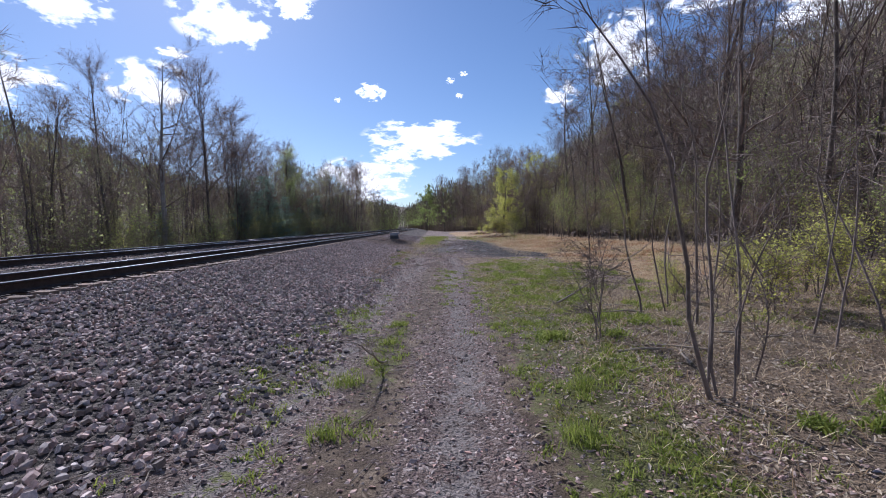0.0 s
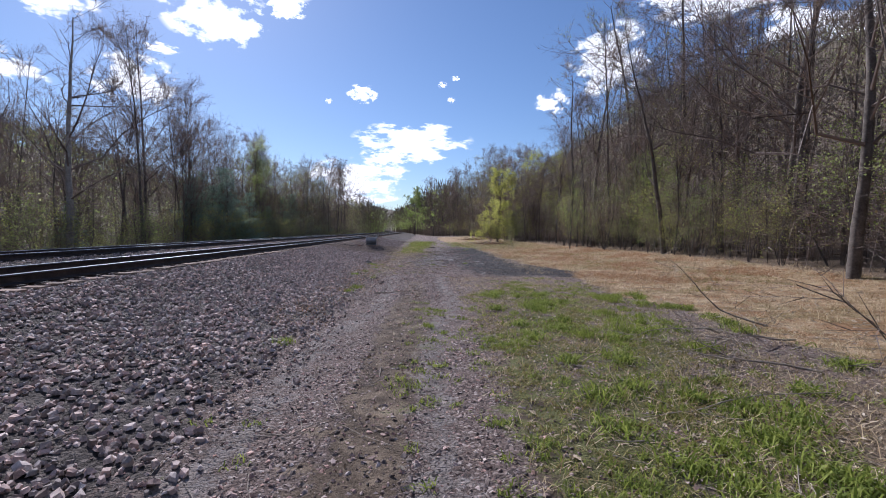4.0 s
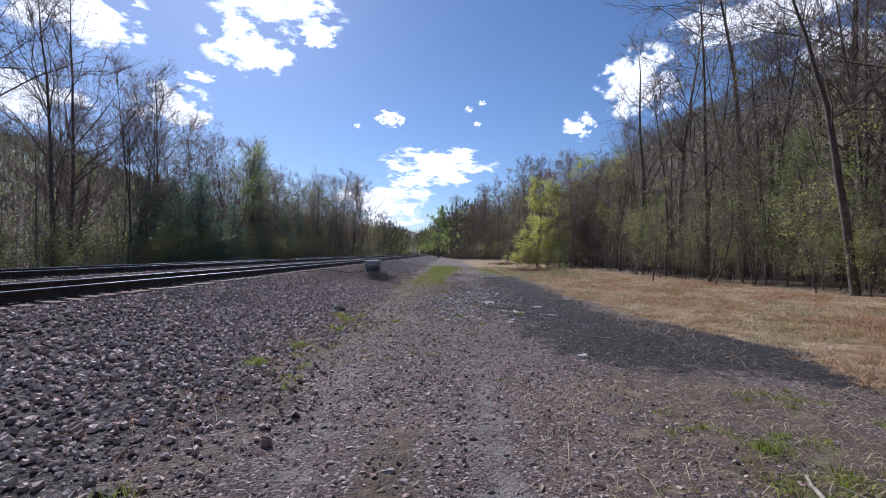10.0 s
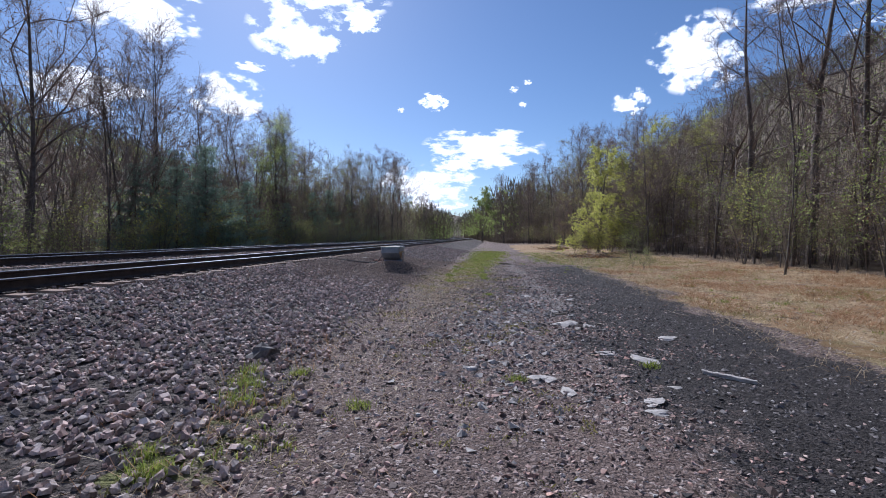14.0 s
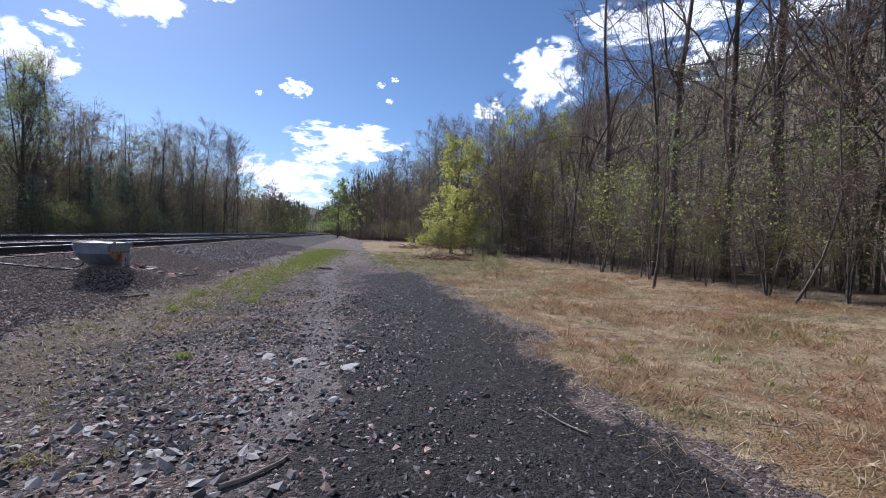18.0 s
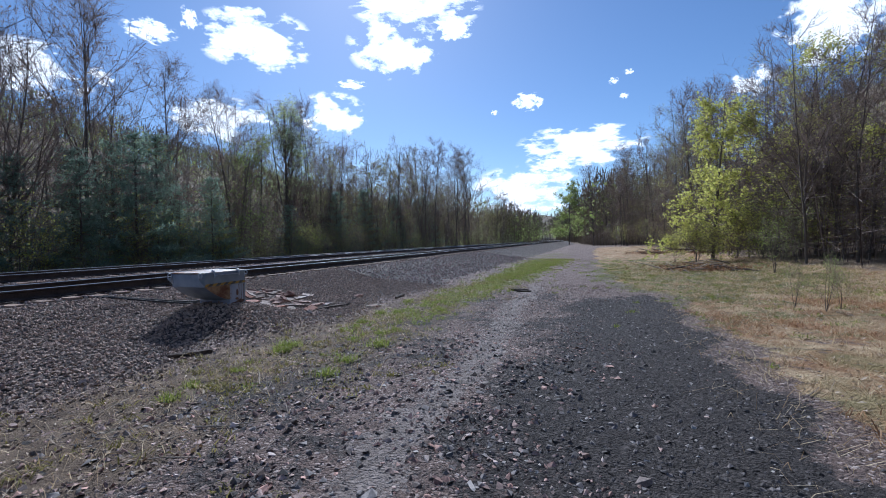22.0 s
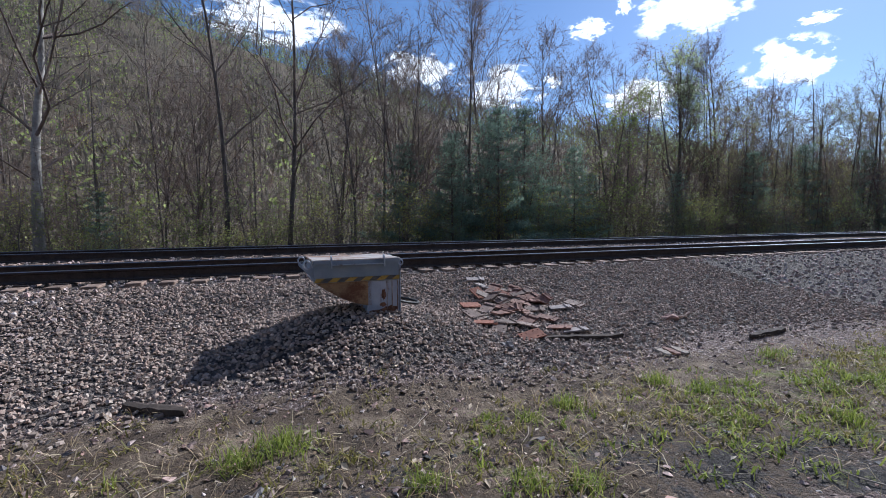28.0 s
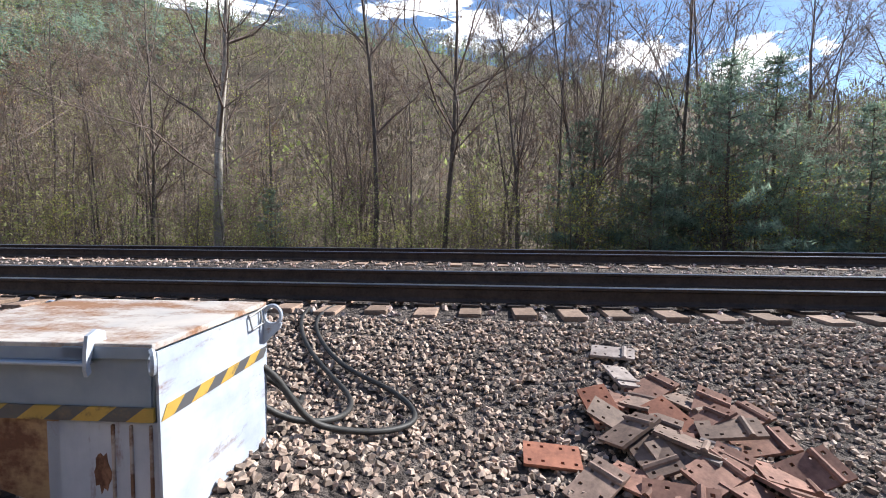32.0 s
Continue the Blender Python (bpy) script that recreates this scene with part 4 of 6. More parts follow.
def pipe(pts, rad, sides):
    """One continuous tapering tube along a line of points."""
    pts = np.asarray(pts, float)
    ang = np.linspace(0, 2 * np.pi, sides, endpoint=False)
    d = np.gradient(pts, axis=0)
    d /= np.linalg.norm(d, axis=1, keepdims=True) + 1e-9
    ref = np.array([0.9, 0.3, 0.1]) if abs(d[0, 2]) > 0.7 else np.array([0.1, 0.2, 1.0])
    u = np.cross(d, ref)
    u /= np.linalg.norm(u, axis=1, keepdims=True) + 1e-9
    w = np.cross(d, u)
    v = pts[:, None] + (u[:, None] * np.cos(ang)[None, :, None] + w[:, None] * np.sin(ang)[None, :, None]) * np.asarray(rad)[:, None, None]
    n = len(pts)
    i = (np.arange(n - 1) * sides)[:, None]
    k, j = np.arange(sides)[None], (np.arange(sides)[None] + 1) % sides
    q = np.stack([i + k, i + j, i + sides + j, i + sides + k], -1).reshape(-1, 4)
    return v.reshape(-1, 3), q


def leaf_quads(at, rng, size):
    n = len(at)
    rot = rotations(n, rng, 0.9)
    s = size * rng.uniform(0.6, 1.4, n)[:, None, None]
    diamond = np.array([[0, 0, 0], [0.35, 0.5, 0.08], [0, 1, 0], [-0.35, 0.5, 0.08]])
    v = np.einsum("nij,kj->nki", rot, diamond) * s + at[:, None, :]
    f = (np.arange(n) * 4)[:, None] + np.arange(4)[None]
    return v.reshape(-1, 3), f


def tree_thing(name, label, category, group, made, leaf_mat=LEAF, bark=BARK, twig=TWIG, wide_leaf="foliage"):
    """tree > trunk, crown, foliage."""
    trunks, crown, leaves = made
    root = tagged(new(name), label, category, group)
    for data in trunks:
        ob = new("trunk", mesh_np("trunk", data[0], data[1], [bark], smooth=True))
        ob.parent = root
    for nm, data, mat in (("crown", crown, twig), (wide_leaf, leaves, leaf_mat)):
        if data is not None:
            ob = new(nm, mesh_np(nm, data[0], data[1], [mat]))
            ob.parent = root
            ob["kind"] = "stuff"
    return root


def wood_stuff(name, label, kinds_of, places):
    """Trees deep in the wood, joined: kinds_of are (tree arrays, leaf material), places (kind, x, y, size)."""
    mats = [BARK, TWIG] + [m for _, m in kinds_of]
    vs, fs, sl, n = [], [], [], 0
    rng = np.random.default_rng(len(places))
    for k, x, y, size in places:
        (trunks, crown, leaves), _ = kinds_of[k]
        a = rng.uniform(0, 2 * np.pi)
        rot = np.array([[math.cos(a), -math.sin(a), 0], [math.sin(a), math.cos(a), 0], [0, 0, 1]]) * size
        at = np.array([x, y, gz(x, y)])
        for data, slot in [*((d, 0) for d in trunks), (crown, 1), (leaves, 2 + k)]:
            if data is None:
                continue
            v, f = data
            f = np.asarray(f)
            if f.shape[1] == 4:
                f = np.concatenate([f[:, [0, 1, 2]], f[:, [0, 2, 3]]])
            vs.append(v @ rot.T + at)
            fs.append(f + n)
            sl.append(np.full(len(f), slot))
            n += len(v)
    return tagged(new(name, mesh_np(name, np.concatenate(vs), np.concatenate(fs), mats, np.concatenate(sl))), label, "forest", kind="stuff")


def plant(proto, x, y, size=1.0, turn=None, tilt=0.0, rng=random, sink=0.0):
    ob = copy_thing(proto, pose(x, y, gz(x, y) - sink, rng.uniform(-tilt, tilt), rng.uniform(-tilt, tilt), rng.uniform(0, 360) if turn is None else turn))
    ob.scale = (size, size, size)
    return ob


def discard(proto):
    for o in (*proto.children_recursive, proto):
        bpy.data.objects.remove(o)


def build_woods():
    rng = random.Random(21)
    bare = "bare deciduous tree with fine upswept twigs in early spring"
    bud = "deciduous tree with sparse fresh green leaves"
    BUD = leafy("brown_bud", (0.13, 0.082, 0.054), (0.34, 0.245, 0.158), 0.45)
    tall = dict(bend=0.15, sway=0.2, lean=0.02, fan=(0.4, 0.8), vase=True)
    level = dict(bend=0.15, sway=0.2, lean=0.015, fan=(0.85, 1.4))
    big = [tree_thing("tree", bare, "tree", "trees of the wood edge", grow_tree(100 + k, 15, 0.108, 24, 7, 13, 0.20 + 0.08 * (k % 3), 0.25 + 0.05 * (k % 2), up=0.55, forks=1 + (k == 3), leaf=900, leaf_size=0.07, twig_r=0.0065, twig_len=0.7, **tall), BUD) for k in range(4)]
    big += [tree_thing("tree", bud, "tree", "trees of the wood edge", grow_tree(110 + k, 14, 0.11, 20, 6, 11, 0.16, 0.27, up=0.45, leaf=2600, leaf_size=0.06, twig_r=0.0065, twig_len=0.7, **tall), (LEAF, LEAF_OLIVE)[k]) for k in range(2)]
    mid = [(grow_tree(120 + k, 12.5, 0.085, 14, 5, 9, 0.08, 0.25, up=0.12, sides=(4, 3, 3), leaf=600, leaf_size=0.065, twig_r=0.0105, twig_len=0.8, far=True, **(tall if k < 2 else level)), BUD) for k in range(4)]
    mid += [(grow_tree(130 + k, 11.5, 0.08, 13, 5, 8, 0.06, 0.26, up=0.1, sides=(4, 3, 3), leaf=1500, leaf_size=0.06, twig_r=0.0105, twig_len=0.8, far=True, **(tall if k < 1 else level)), (LEAF_OLIVE, LEAF_YELLOW, LEAF_RED)[k]) for k in range(3)]
    thin = [tree_thing("sapling", "slender bare grey-brown sapling at the wood's edge", "tree", "saplings", grow_tree(140 + k, 6.5, 0.036, 18, 4, 8, 0.1, 0.24, up=0.5, bend=0.18, sides=(5, 3, 3), leaf=260, leaf_size=0.05, twig_r=0.004, twig_len=0.55), BUD) for k in range(3)]
    shrub = [tree_thing("shrub", ("fresh green undergrowth shrub at the wood's edge", "yellow-green undergrowth shrub at the wood's edge", "leafy green shrub with many thin stems", "shrub with dry tan leaves still hanging")[k], "shrub", "undergrowth", grow_tree(150 + k, 2.6, 0.025, 7, 3, 6, 0.06, 0.46, forks=3, sides=(4, 3, 3), leaf=1000, leaf_size=0.043, twig_r=0.004, twig_len=0.45), (LEAF, LEAF_YELLOW, LEAF, LEAF_DRY)[k]) for k in range(4)]

    # right-hand wood: front rows, then deeper
    for k in range(70):
        y = -8 + k * 1.95 + rng.uniform(-0.9, 0.9)
        if 20 < y < 48 and k % 3 == 0:
            continue
        x = float(wood_edge_right(y)) + rng.uniform(0.3, 5.0) + (5.5 if y < 14 else 0)
        plant(rng.choice(big if not 48 < y < 72 else big[:4]), x + (1.5 if 22 < y < 48 else 0), y, rng.uniform(0.72, 1.1) * (0.74 if 46 < y < 70 else 1.2 if 22 < y < 46 else 0.95 if y > 70 else 1.0), tilt=1.2, rng=rng)
    for k in range(3):
        y = 33 + k * 6.2 + rng.uniform(-0.6, 0.6)
        plant(rng.choice(big[:4]), float(wood_edge_right(y)) + rng.uniform(0.4, 3.4), y, rng.uniform(0.8, 1.08), tilt=1.2, rng=rng)
    deep = []
    for k in range(165):
        y = rng.uniform(-14, 180)
        deep.append((rng.randrange(7), float(wood_edge_right(y)) + 2.0 + abs(rng.gauss(0, 7)), y, rng.uniform(0.55, 1.25) * (0.75 if 44 < y < 72 else 1.0)))
    for k in range(85):
        y = rng.uniform(75, 230)
        deep.append((rng.choice((0, 1, 0, 1, 4, 5)), float(wood_edge_right(y)) + rng.uniform(0.5, 9), y, rng.uniform(0.85, 1.25)))
    deep = [p for p in deep if p[2] < 135]
    wood_stuff("wood", "bare spring wood on the right bank with fine brown twigs", mid, deep)
    for k in range(45):
        y = rng.uniform(12, 110)
        plant(rng.choice(thin), float(wood_edge_right(y)) + rng.uniform(-0.4, 3.0), y, rng.uniform(0.6, 1.2), tilt=4, rng=rng)
    for k in range(110):
        y = rng.uniform(4, 130)
        plant(rng.choice(shrub), float(wood_edge_right(y)) + rng.uniform(0.3, 6.0), y, rng.uniform(0.5, 1.35), tilt=5, rng=rng)
    for x, y, s in ((14.6, 39.0, 2.0), (15.8, 41.5, 1.8), (13.6, 34.0, 1.5), (12.0, 47.0, 1.6), (16.5, 30.0, 1.7), (7.6, 9.5, 0.8)):
        plant(shrub[rng.randrange(2)], x, y, s, rng=rng)
    for k in range(34):
        y = 16 + k * 1.0 + rng.uniform(-0.7, 0.7)
        plant(shrub[(0, 2, 3, 1)[k % 4]], float(wood_edge_right(y)) + rng.uniform(0.2, 2.6), y, rng.uniform(0.6, 1.8), tilt=4, rng=rng)
    for x, y, s in ((6.7, 45.2, 0.42), (6.3, 45.6, 0.36), (7.1, 45.6, 0.34), (8.6, 54.5, 0.8)):
        plant(shrub[2], x, y, s, rng=rng)
    # left-hand wood beyond the tracks
    for k in range(70):
        y = -6 + k * 1.75 + rng.uniform(-0.9, 0.9)
        if 29 < y < 61:
            continue
        plant(rng.choice(big), -19.0 - rng.uniform(0, 6.5) - float(bend_left(y)), y, rng.uniform(0.68, 1.02) * (1.12 if y > 61 else 1.0), tilt=1.2, rng=rng)
    for x, y, s in ((-19.3, 37.8, 1.05), (-20.8, 40.3, 1.2), (-21.0, 45.8, 1.0), (-22.4, 50.2, 1.1), (-23.6, 51.6, 1.08), (-22.4, 54.6, 0.98), (-22.0, 59.4, 0.92), (-25.0, 34.5, 0.9), (-24.2, 43.0, 0.85), (-26.5, 47.0, 1.05), (-25.5, 57.0, 0.9), (-20.5, 28.0, 0.9), (-19.6, 43.2, 0.7), (-23.0, 36.2, 0.8)):
        plant(big[rng.randrange(4)], x, y, s, tilt=2, rng=rng)
    deep = []
    for k in range(205):
        y = rng.uniform(-15, 220)
        deep.append((rng.randrange(7) if y < 58 else rng.choice((0, 1, 4, 4, 5, 6)), -20.5 - abs(rng.gauss(0, 8)) - float(bend_left(y)), y, rng.uniform(0.5, 1.0) if 28 < y < 62 else rng.uniform(0.85, 1.25)))
    for k in range(85):
        y = rng.uniform(75, 230)
        deep.append((rng.randrange(7), -20.0 - rng.uniform(0, 11) - float(bend_left(y)), y, rng.uniform(0.75, 1.15)))
    for k in range(170):
        y = rng.uniform(2, 110)
        deep.append((rng.choice((0, 1, 4, 4, 4, 5, 6)), -19.5 - rng.uniform(0, 9), y, rng.uniform(0.45, 0.85) if not 30 < y < 60 else rng.uniform(0.3, 0.55)))
    deep = [p for p in deep if p[2] < 165]
    wood_stuff("wood", "bare grey spring wood beyond the tracks with hints of green", mid, deep)
    for k in range(50):
        y = rng.uniform(0, 110)
        plant(rng.choice(thin), -17.5 - rng.uniform(0, 5), y, rng.uniform(0.7, 1.3), tilt=4, rng=rng)
    for k in range(130):
        y = rng.uniform(-6, 120)
        plant(rng.choice(shrub), -17.6 - rng.uniform(0, 8), y, rng.uniform(0.7, 1.7), tilt=5, rng=rng)
    for k in range(30):
        plant(shrub[1 if k % 3 else 2], -17.9 - rng.uniform(0, 1.8), 24 + k * 1.35 + rng.uniform(-0.8, 0.8), rng.uniform(0.8, 1.55), tilt=5, rng=rng)
    fresh = tree_thing("shrub", "low shrub covered in fresh yellow-green leaves", "shrub", "shrubs by the lane", grow_tree(160, 1.5, 0.014, 9, 4, 6, 0.05, 0.5, forks=4, sides=(4, 3, 3), leaf=1500, leaf_size=0.045, twig_r=0.003, twig_len=0.3), LEAF_YELLOW)
    for x, y, s in ((7.5, 63.4, 1.8), (9.5, 63.6, 2.0), (8.3, 62.9, 1.5), (10.6, 62.4, 1.6), (6.6, 65.0, 1.4), (12.2, 60.4, 1.5), (5.5, 7.7, 0.95), (6.0, 8.3, 0.85), (7.3, 8.8, 1.0), (8.2, 9.6, 1.1), (7.9, 7.6, 0.9), (6.9, 10.8, 0.8), (9.2, 10.6, 1.1), (4.6, 9.0, 0.5), (8.9, 8.4, 1.0), (6.2, 9.6, 0.7), (5.2, 10.6, 0.55), (7.0, 7.0, 0.7)):
        plant(fresh, x, y, s, rng=rng)
    discard(fresh)
    for p in big + thin + shrub:
        discard(p)

    # single trees that stand out
    t = tree_thing("tree", "tall tree with a pale green crown beyond the tracks", "tree", "", grow_tree(201, 14.6, 0.17, 30, 7, 9, 0.30, 0.24, up=0.7, leaf=6500, leaf_size=0.10, twig_r=0.006, twig_len=0.8, fan=(0.4, 0.95), sway=0.15, vase=True), leafy("pale_green_leaf", (0.36, 0.44, 0.18), (0.56, 0.62, 0.32), 0.75))
    t.matrix_basis = pose(-22.6, 65.6, gz(-22.6, 65.6))
    t = tree_thing("tree", "bright yellow-green tree at the edge of the wood", "tree", "", grow_tree(202, 9.4, 0.12, 34, 6, 8, 0.05, 0.27, up=0.12, leaf=11000, leaf_size=0.12, twig_len=0.6, fan=(0.9, 1.45), sway=0.15), LEAF_YELLOW)
    t.matrix_basis = pose(8.5, 64.5, gz(8.5, 64.5))
    for k, (x, y, h) in enumerate(((12.6, 62.0, 10.0), (15.4, 57.5, 9.0))):
        t = tree_thing("tree", "yellow-green young tree in fresh leaf at the wood's edge", "tree", "yellow-green trees", grow_tree(210 + k, h, 0.12, 24, 6, 8, 0.08, 0.32, up=0.2, leaf=6500, leaf_size=0.10, twig_len=0.7), LEAF_YELLOW)
        t.matrix_basis = pose(x, y, gz(x, y))
    t = tree_thing("tree", "bushy young tree in fresh green leaf at the wood's edge", "tree", "bushy young trees", grow_tree(216, 6.0, 0.055, 26, 5, 7, 0.06, 0.3, up=0.15, leaf=4600, leaf_size=0.06, twig_r=0.005, twig_len=0.5, fan=(0.8, 1.35)), LEAF)
    for x, y, size, turn in ((14.3, 35.2, 1.0, 0), (15.4, 37.0, 0.9, 130), (14.0, 33.4, 0.72, 250), (15.9, 34.4, 1.1, 60), (13.9, 29.6, 0.6, 200)):
        plant(t, x, y, size, turn, rng=rng)
    discard(t)
    t = tree_thing("tree", "bright green young tree in leaf beyond the tracks", "tree", "", grow_tree(214, 9.5, 0.1, 18, 6, 8, 0.2, 0.28, up=0.3, leaf=3000, leaf_size=0.10, twig_len=0.7), LEAF)
    t.matrix_basis = pose(-20.2, 57.6, gz(-20.2, 57.6))
    t = tree_thing("tree", "yellow-green tree where the wood meets the lane", "tree", "", grow_tree(203, 12.5, 0.15, 20, 6, 9, 0.04, 0.36, up=0.3, leaf=7000, leaf_size=0.22, twig_len=0.9), LEAF)
    t.matrix_basis = pose(-5.0, 140, gz(-5.0, 140))
    t = tree_thing("tree", "spreading bare tree with pale grey bark", "tree", "", grow_tree(204, 14.5, 0.22, 15, 8, 14, 0.28, 0.42, up=0.5, bend=0.14, twig_r=0.007, twig_len=0.8), bark=BARK_PALE)
    t.matrix_basis = pose(-19.7, 31.6, gz(-19.7, 31.6))
    for k, (label, spots) in enumerate((("large bare tree with heavy crooked dark limbs", ((13.9, 45.2, 1.0, 0), (13.2, 31.8, 0.75, 120), (16.5, 36.5, 1.05, 200))), ("large bare tree with wide dark limbs at the wood's edge", ((13.3, 49.6, 1.0, 40), (16.4, 42.5, 1.1, 160), (15.0, 25.5, 1.0, 290), (12.4, 19.5, 0.9, 10))))):
        t = tree_thing("tree", label, "tree", "large trees of the wood edge", grow_tree(205 + k, 17, 0.2, 18, 8, 13, 0.22, 0.36, up=0.32, bend=0.17, sway=0.3, fan=(0.7, 1.2), twig_r=0.007, twig_len=0.8, leaf=300, leaf_size=0.06), BUD)
        for x, y, size, turn in spots:
            plant(t, x, y, size, turn, rng=rng)
        discard(t)
    t = tree_thing("sapling", "slender sapling with a few green leaves in the dry grass", "tree", "", grow_tree(207, 5.4, 0.05, 12, 4, 5, 0.15, 0.22, leaf=420, leaf_size=0.08, twig_r=0.004, twig_len=0.4), LEAF)
    t.matrix_basis = pose(10.9, 41.8, gz(10.9, 41.8))


def grow_pine(seed, high):
    """A white pine: straight trunk, whorls of near level limbs with tufts of needles."""
    rng = np.random.default_rng(seed)
    segs, tufts = [], []
    z = high * 0.08
    while z < high * 0.98:
        reach = (high - z) * 0.34 * rng.uniform(0.75, 1.15) + 0.35
        for a in rng.uniform(0, 2 * np.pi) + np.arange(5) * 2 * np.pi / 5:
            ln = reach * rng.uniform(0.65, 1.1)
            way = np.array([math.cos(a), math.sin(a), rng.uniform(0.05, 0.4)])
            p = np.array([0, 0, z + rng.uniform(-0.1, 0.1)])
            e = p + way * ln
            segs.append((p, e, 0.022, 0.006))
            for q in np.linspace(0.3, 1.0, max(3, int(ln / 0.22))):
                c = p + way * ln * q
                for _ in range(5):
                    tufts.append(c + rng.normal(0, 0.11, 3) * np.array([1, 1, 0.6]))
        z += high * 0.05 * rng.uniform(0.8, 1.2)
    trunk = [pipe([(0, 0, -0.1), (0, 0, high * 0.5), (0, 0, high)], [0.1, 0.055, 0.012], 7)]
    p0, p1, r0, r1 = (np.array(c) for c in zip(*segs))
    crown = tubes(p0, p1, r0, r1, 3)
    at = np.repeat(np.array(tufts), 3, 0)
    n = len(at)
    rot = rotations(n, rng, 0.7)
    blade = np.array([[0, -0.012, 0], [0.16, 0.0, 0.05], [0.0, 0.012, 0], [-0.05, 0.0, 0.0]])
    v = np.einsum("nij,kj->nki", rot, blade * np.array([1.4, 1.6, 1.4])) + at[:, None, :]
    f = (np.arange(n) * 4)[:, None] + np.arange(4)[None]
    return trunk, crown, (v.reshape(-1, 3), f)


def build_pines():
    rng = random.Random(4)
    protos = [tree_thing("pine_tree", "young white pine with soft dark green needles", "tree", "pines by the tracks", grow_pine(300 + k, 8.0), NEEDLE, wide_leaf="needles") for k in range(2)]
    for k, (x, y, s) in enumerate([(-19.2, 50.2, 1.05), (-20.8, 52.6, 1.15), (-19.4, 47.8, 0.85), (-18.8, 54.4, 0.8), (-23.5, 55.5, 1.0), (-21.5, 57.5, 0.75), (-20.6, 33.2, 0.55), (-19.8, 62.5, 0.7), (-20.5, 70.0, 0.95), (-21.0, 76.0, 1.05), (-21.5, 84.0, 1.1), (-22.0, 95.0, 1.2), (-20.2, 45.6, 0.85), (-21.6, 48.8, 1.0), (-18.7, 52.2, 0.62), (-22.0, 51.0, 1.1)]):
        plant(protos[k % 2], x, y, s, rng=rng)
    for p in protos:
        discard(p)


def build_far_forest(name, label, x0, x1, y0, y1, count, seed, leaf_share=0.2, tall=(9, 15), edge=None, leaf_mat=LEAF, sprays=36, leaf_size=0.10):
    """Hillside woods, too far and too many to count: trunks and sprays of twigs in one mesh."""
    rng = np.random.default_rng(seed)
    x, y = rng.uniform(x0, x1, count), rng.uniform(y0, y1, count)
    if edge is not None:
        x = edge(y, np.abs(rng.normal(0, 1, count)))
    z = land(x, y)
    h = rng.uniform(*tall, count)
    base = np.stack([x, y, z], 1)
    low = tall[1] < 8
    stray = 0.10 * h if low else np.full(count, 0.4)
    tv, tq = tubes(base, base + np.stack([rng.normal(0, 1, count) * stray, rng.normal(0, 1, count) * stray, h * (0.98 if low else 0.72)], 1), h * (0.0038 if low else 0.0075), np.full(count, 0.005 if low else 0.03), 3)
    k = 26 if tall[1] > 8 else sprays
    s = rng.uniform(0.06 if low else 0.25, 0.98 if low else 0.6, (count, k))
    p0 = base[:, None, :] + np.stack([np.zeros_like(s), np.zeros_like(s), s * h[:, None]], -1)
    ball = rng.normal(0, 1, (count, k, 3))
    ball /= np.linalg.norm(ball, axis=2, keepdims=True)
    ball *= rng.uniform(0.7, 1.0, (count, k, 1)) * np.stack([h * 0.21, h * 0.21, h * 0.31], 1)[:, None, :]
    if low:
        a = rng.uniform(0, 2 * np.pi, (count, k))
        ball = np.stack([np.cos(a), np.sin(a), rng.uniform(-0.15, 0.5, (count, k))], -1) * (h[:, None] * (0.42 - 0.3 * s) * rng.uniform(0.6, 1.1, (count, k)))[..., None]
    way = ball if low else base[:, None, :] + np.array([0, 0, 1.0]) * (h * 0.70)[:, None, None] + ball - p0
    turn = rng.normal(0, 1, (count, k, 3))
    side = np.cross(way, turn)
    side = side / (np.linalg.norm(side, axis=2, keepdims=True) + 1e-9) * ((0.0022 if low else 0.007) * h[:, None, None])
    if tall[1] > 8:      # far crowns: short sprays at the ends only
        p0, way, side = p0 + way * 0.76, way * 0.20, side * 1.35
    p0, way, side = p0.reshape(-1, 3), way.reshape(-1, 3), side.reshape(-1, 3)
    sv = np.stack([p0 - side, p0 + side, p0 + way], 1).reshape(-1, 3)
    sq = np.arange(len(sv)).reshape(-1, 3) + len(tv)
    pick = rng.uniform(0, 1, count) < leaf_share
    lp = base[pick]
    m = 30 if tall[1] > 8 else 34
    lp = np.repeat(lp, m, 0) + np.stack([rng.normal(0, tall[1] * 0.1, len(lp) * m), rng.normal(0, tall[1] * 0.1, len(lp) * m), rng.uniform(0.15, 0.8, len(lp) * m) * np.repeat(h[pick], m)], 1)
    lv, lf = leaf_quads(lp, rng, leaf_size if low else 0.037 * tall[1])
    verts = np.concatenate([tv, sv, lv])
    half = lambda q: np.concatenate([q[:, [0, 1, 2]], q[:, [0, 2, 3]]])
    faces = np.concatenate([half(tq), sq, half(lf) + len(tv) + len(sv)])
    slots = np.concatenate([np.zeros(2 * len(tq) + len(sq), int), np.ones(2 * len(lf), int)])
    tagged(new(name, mesh_np(name, verts, faces, [TWIG if low else FAR_TWIG, leaf_mat], slots)), label, "forest", kind="stuff")


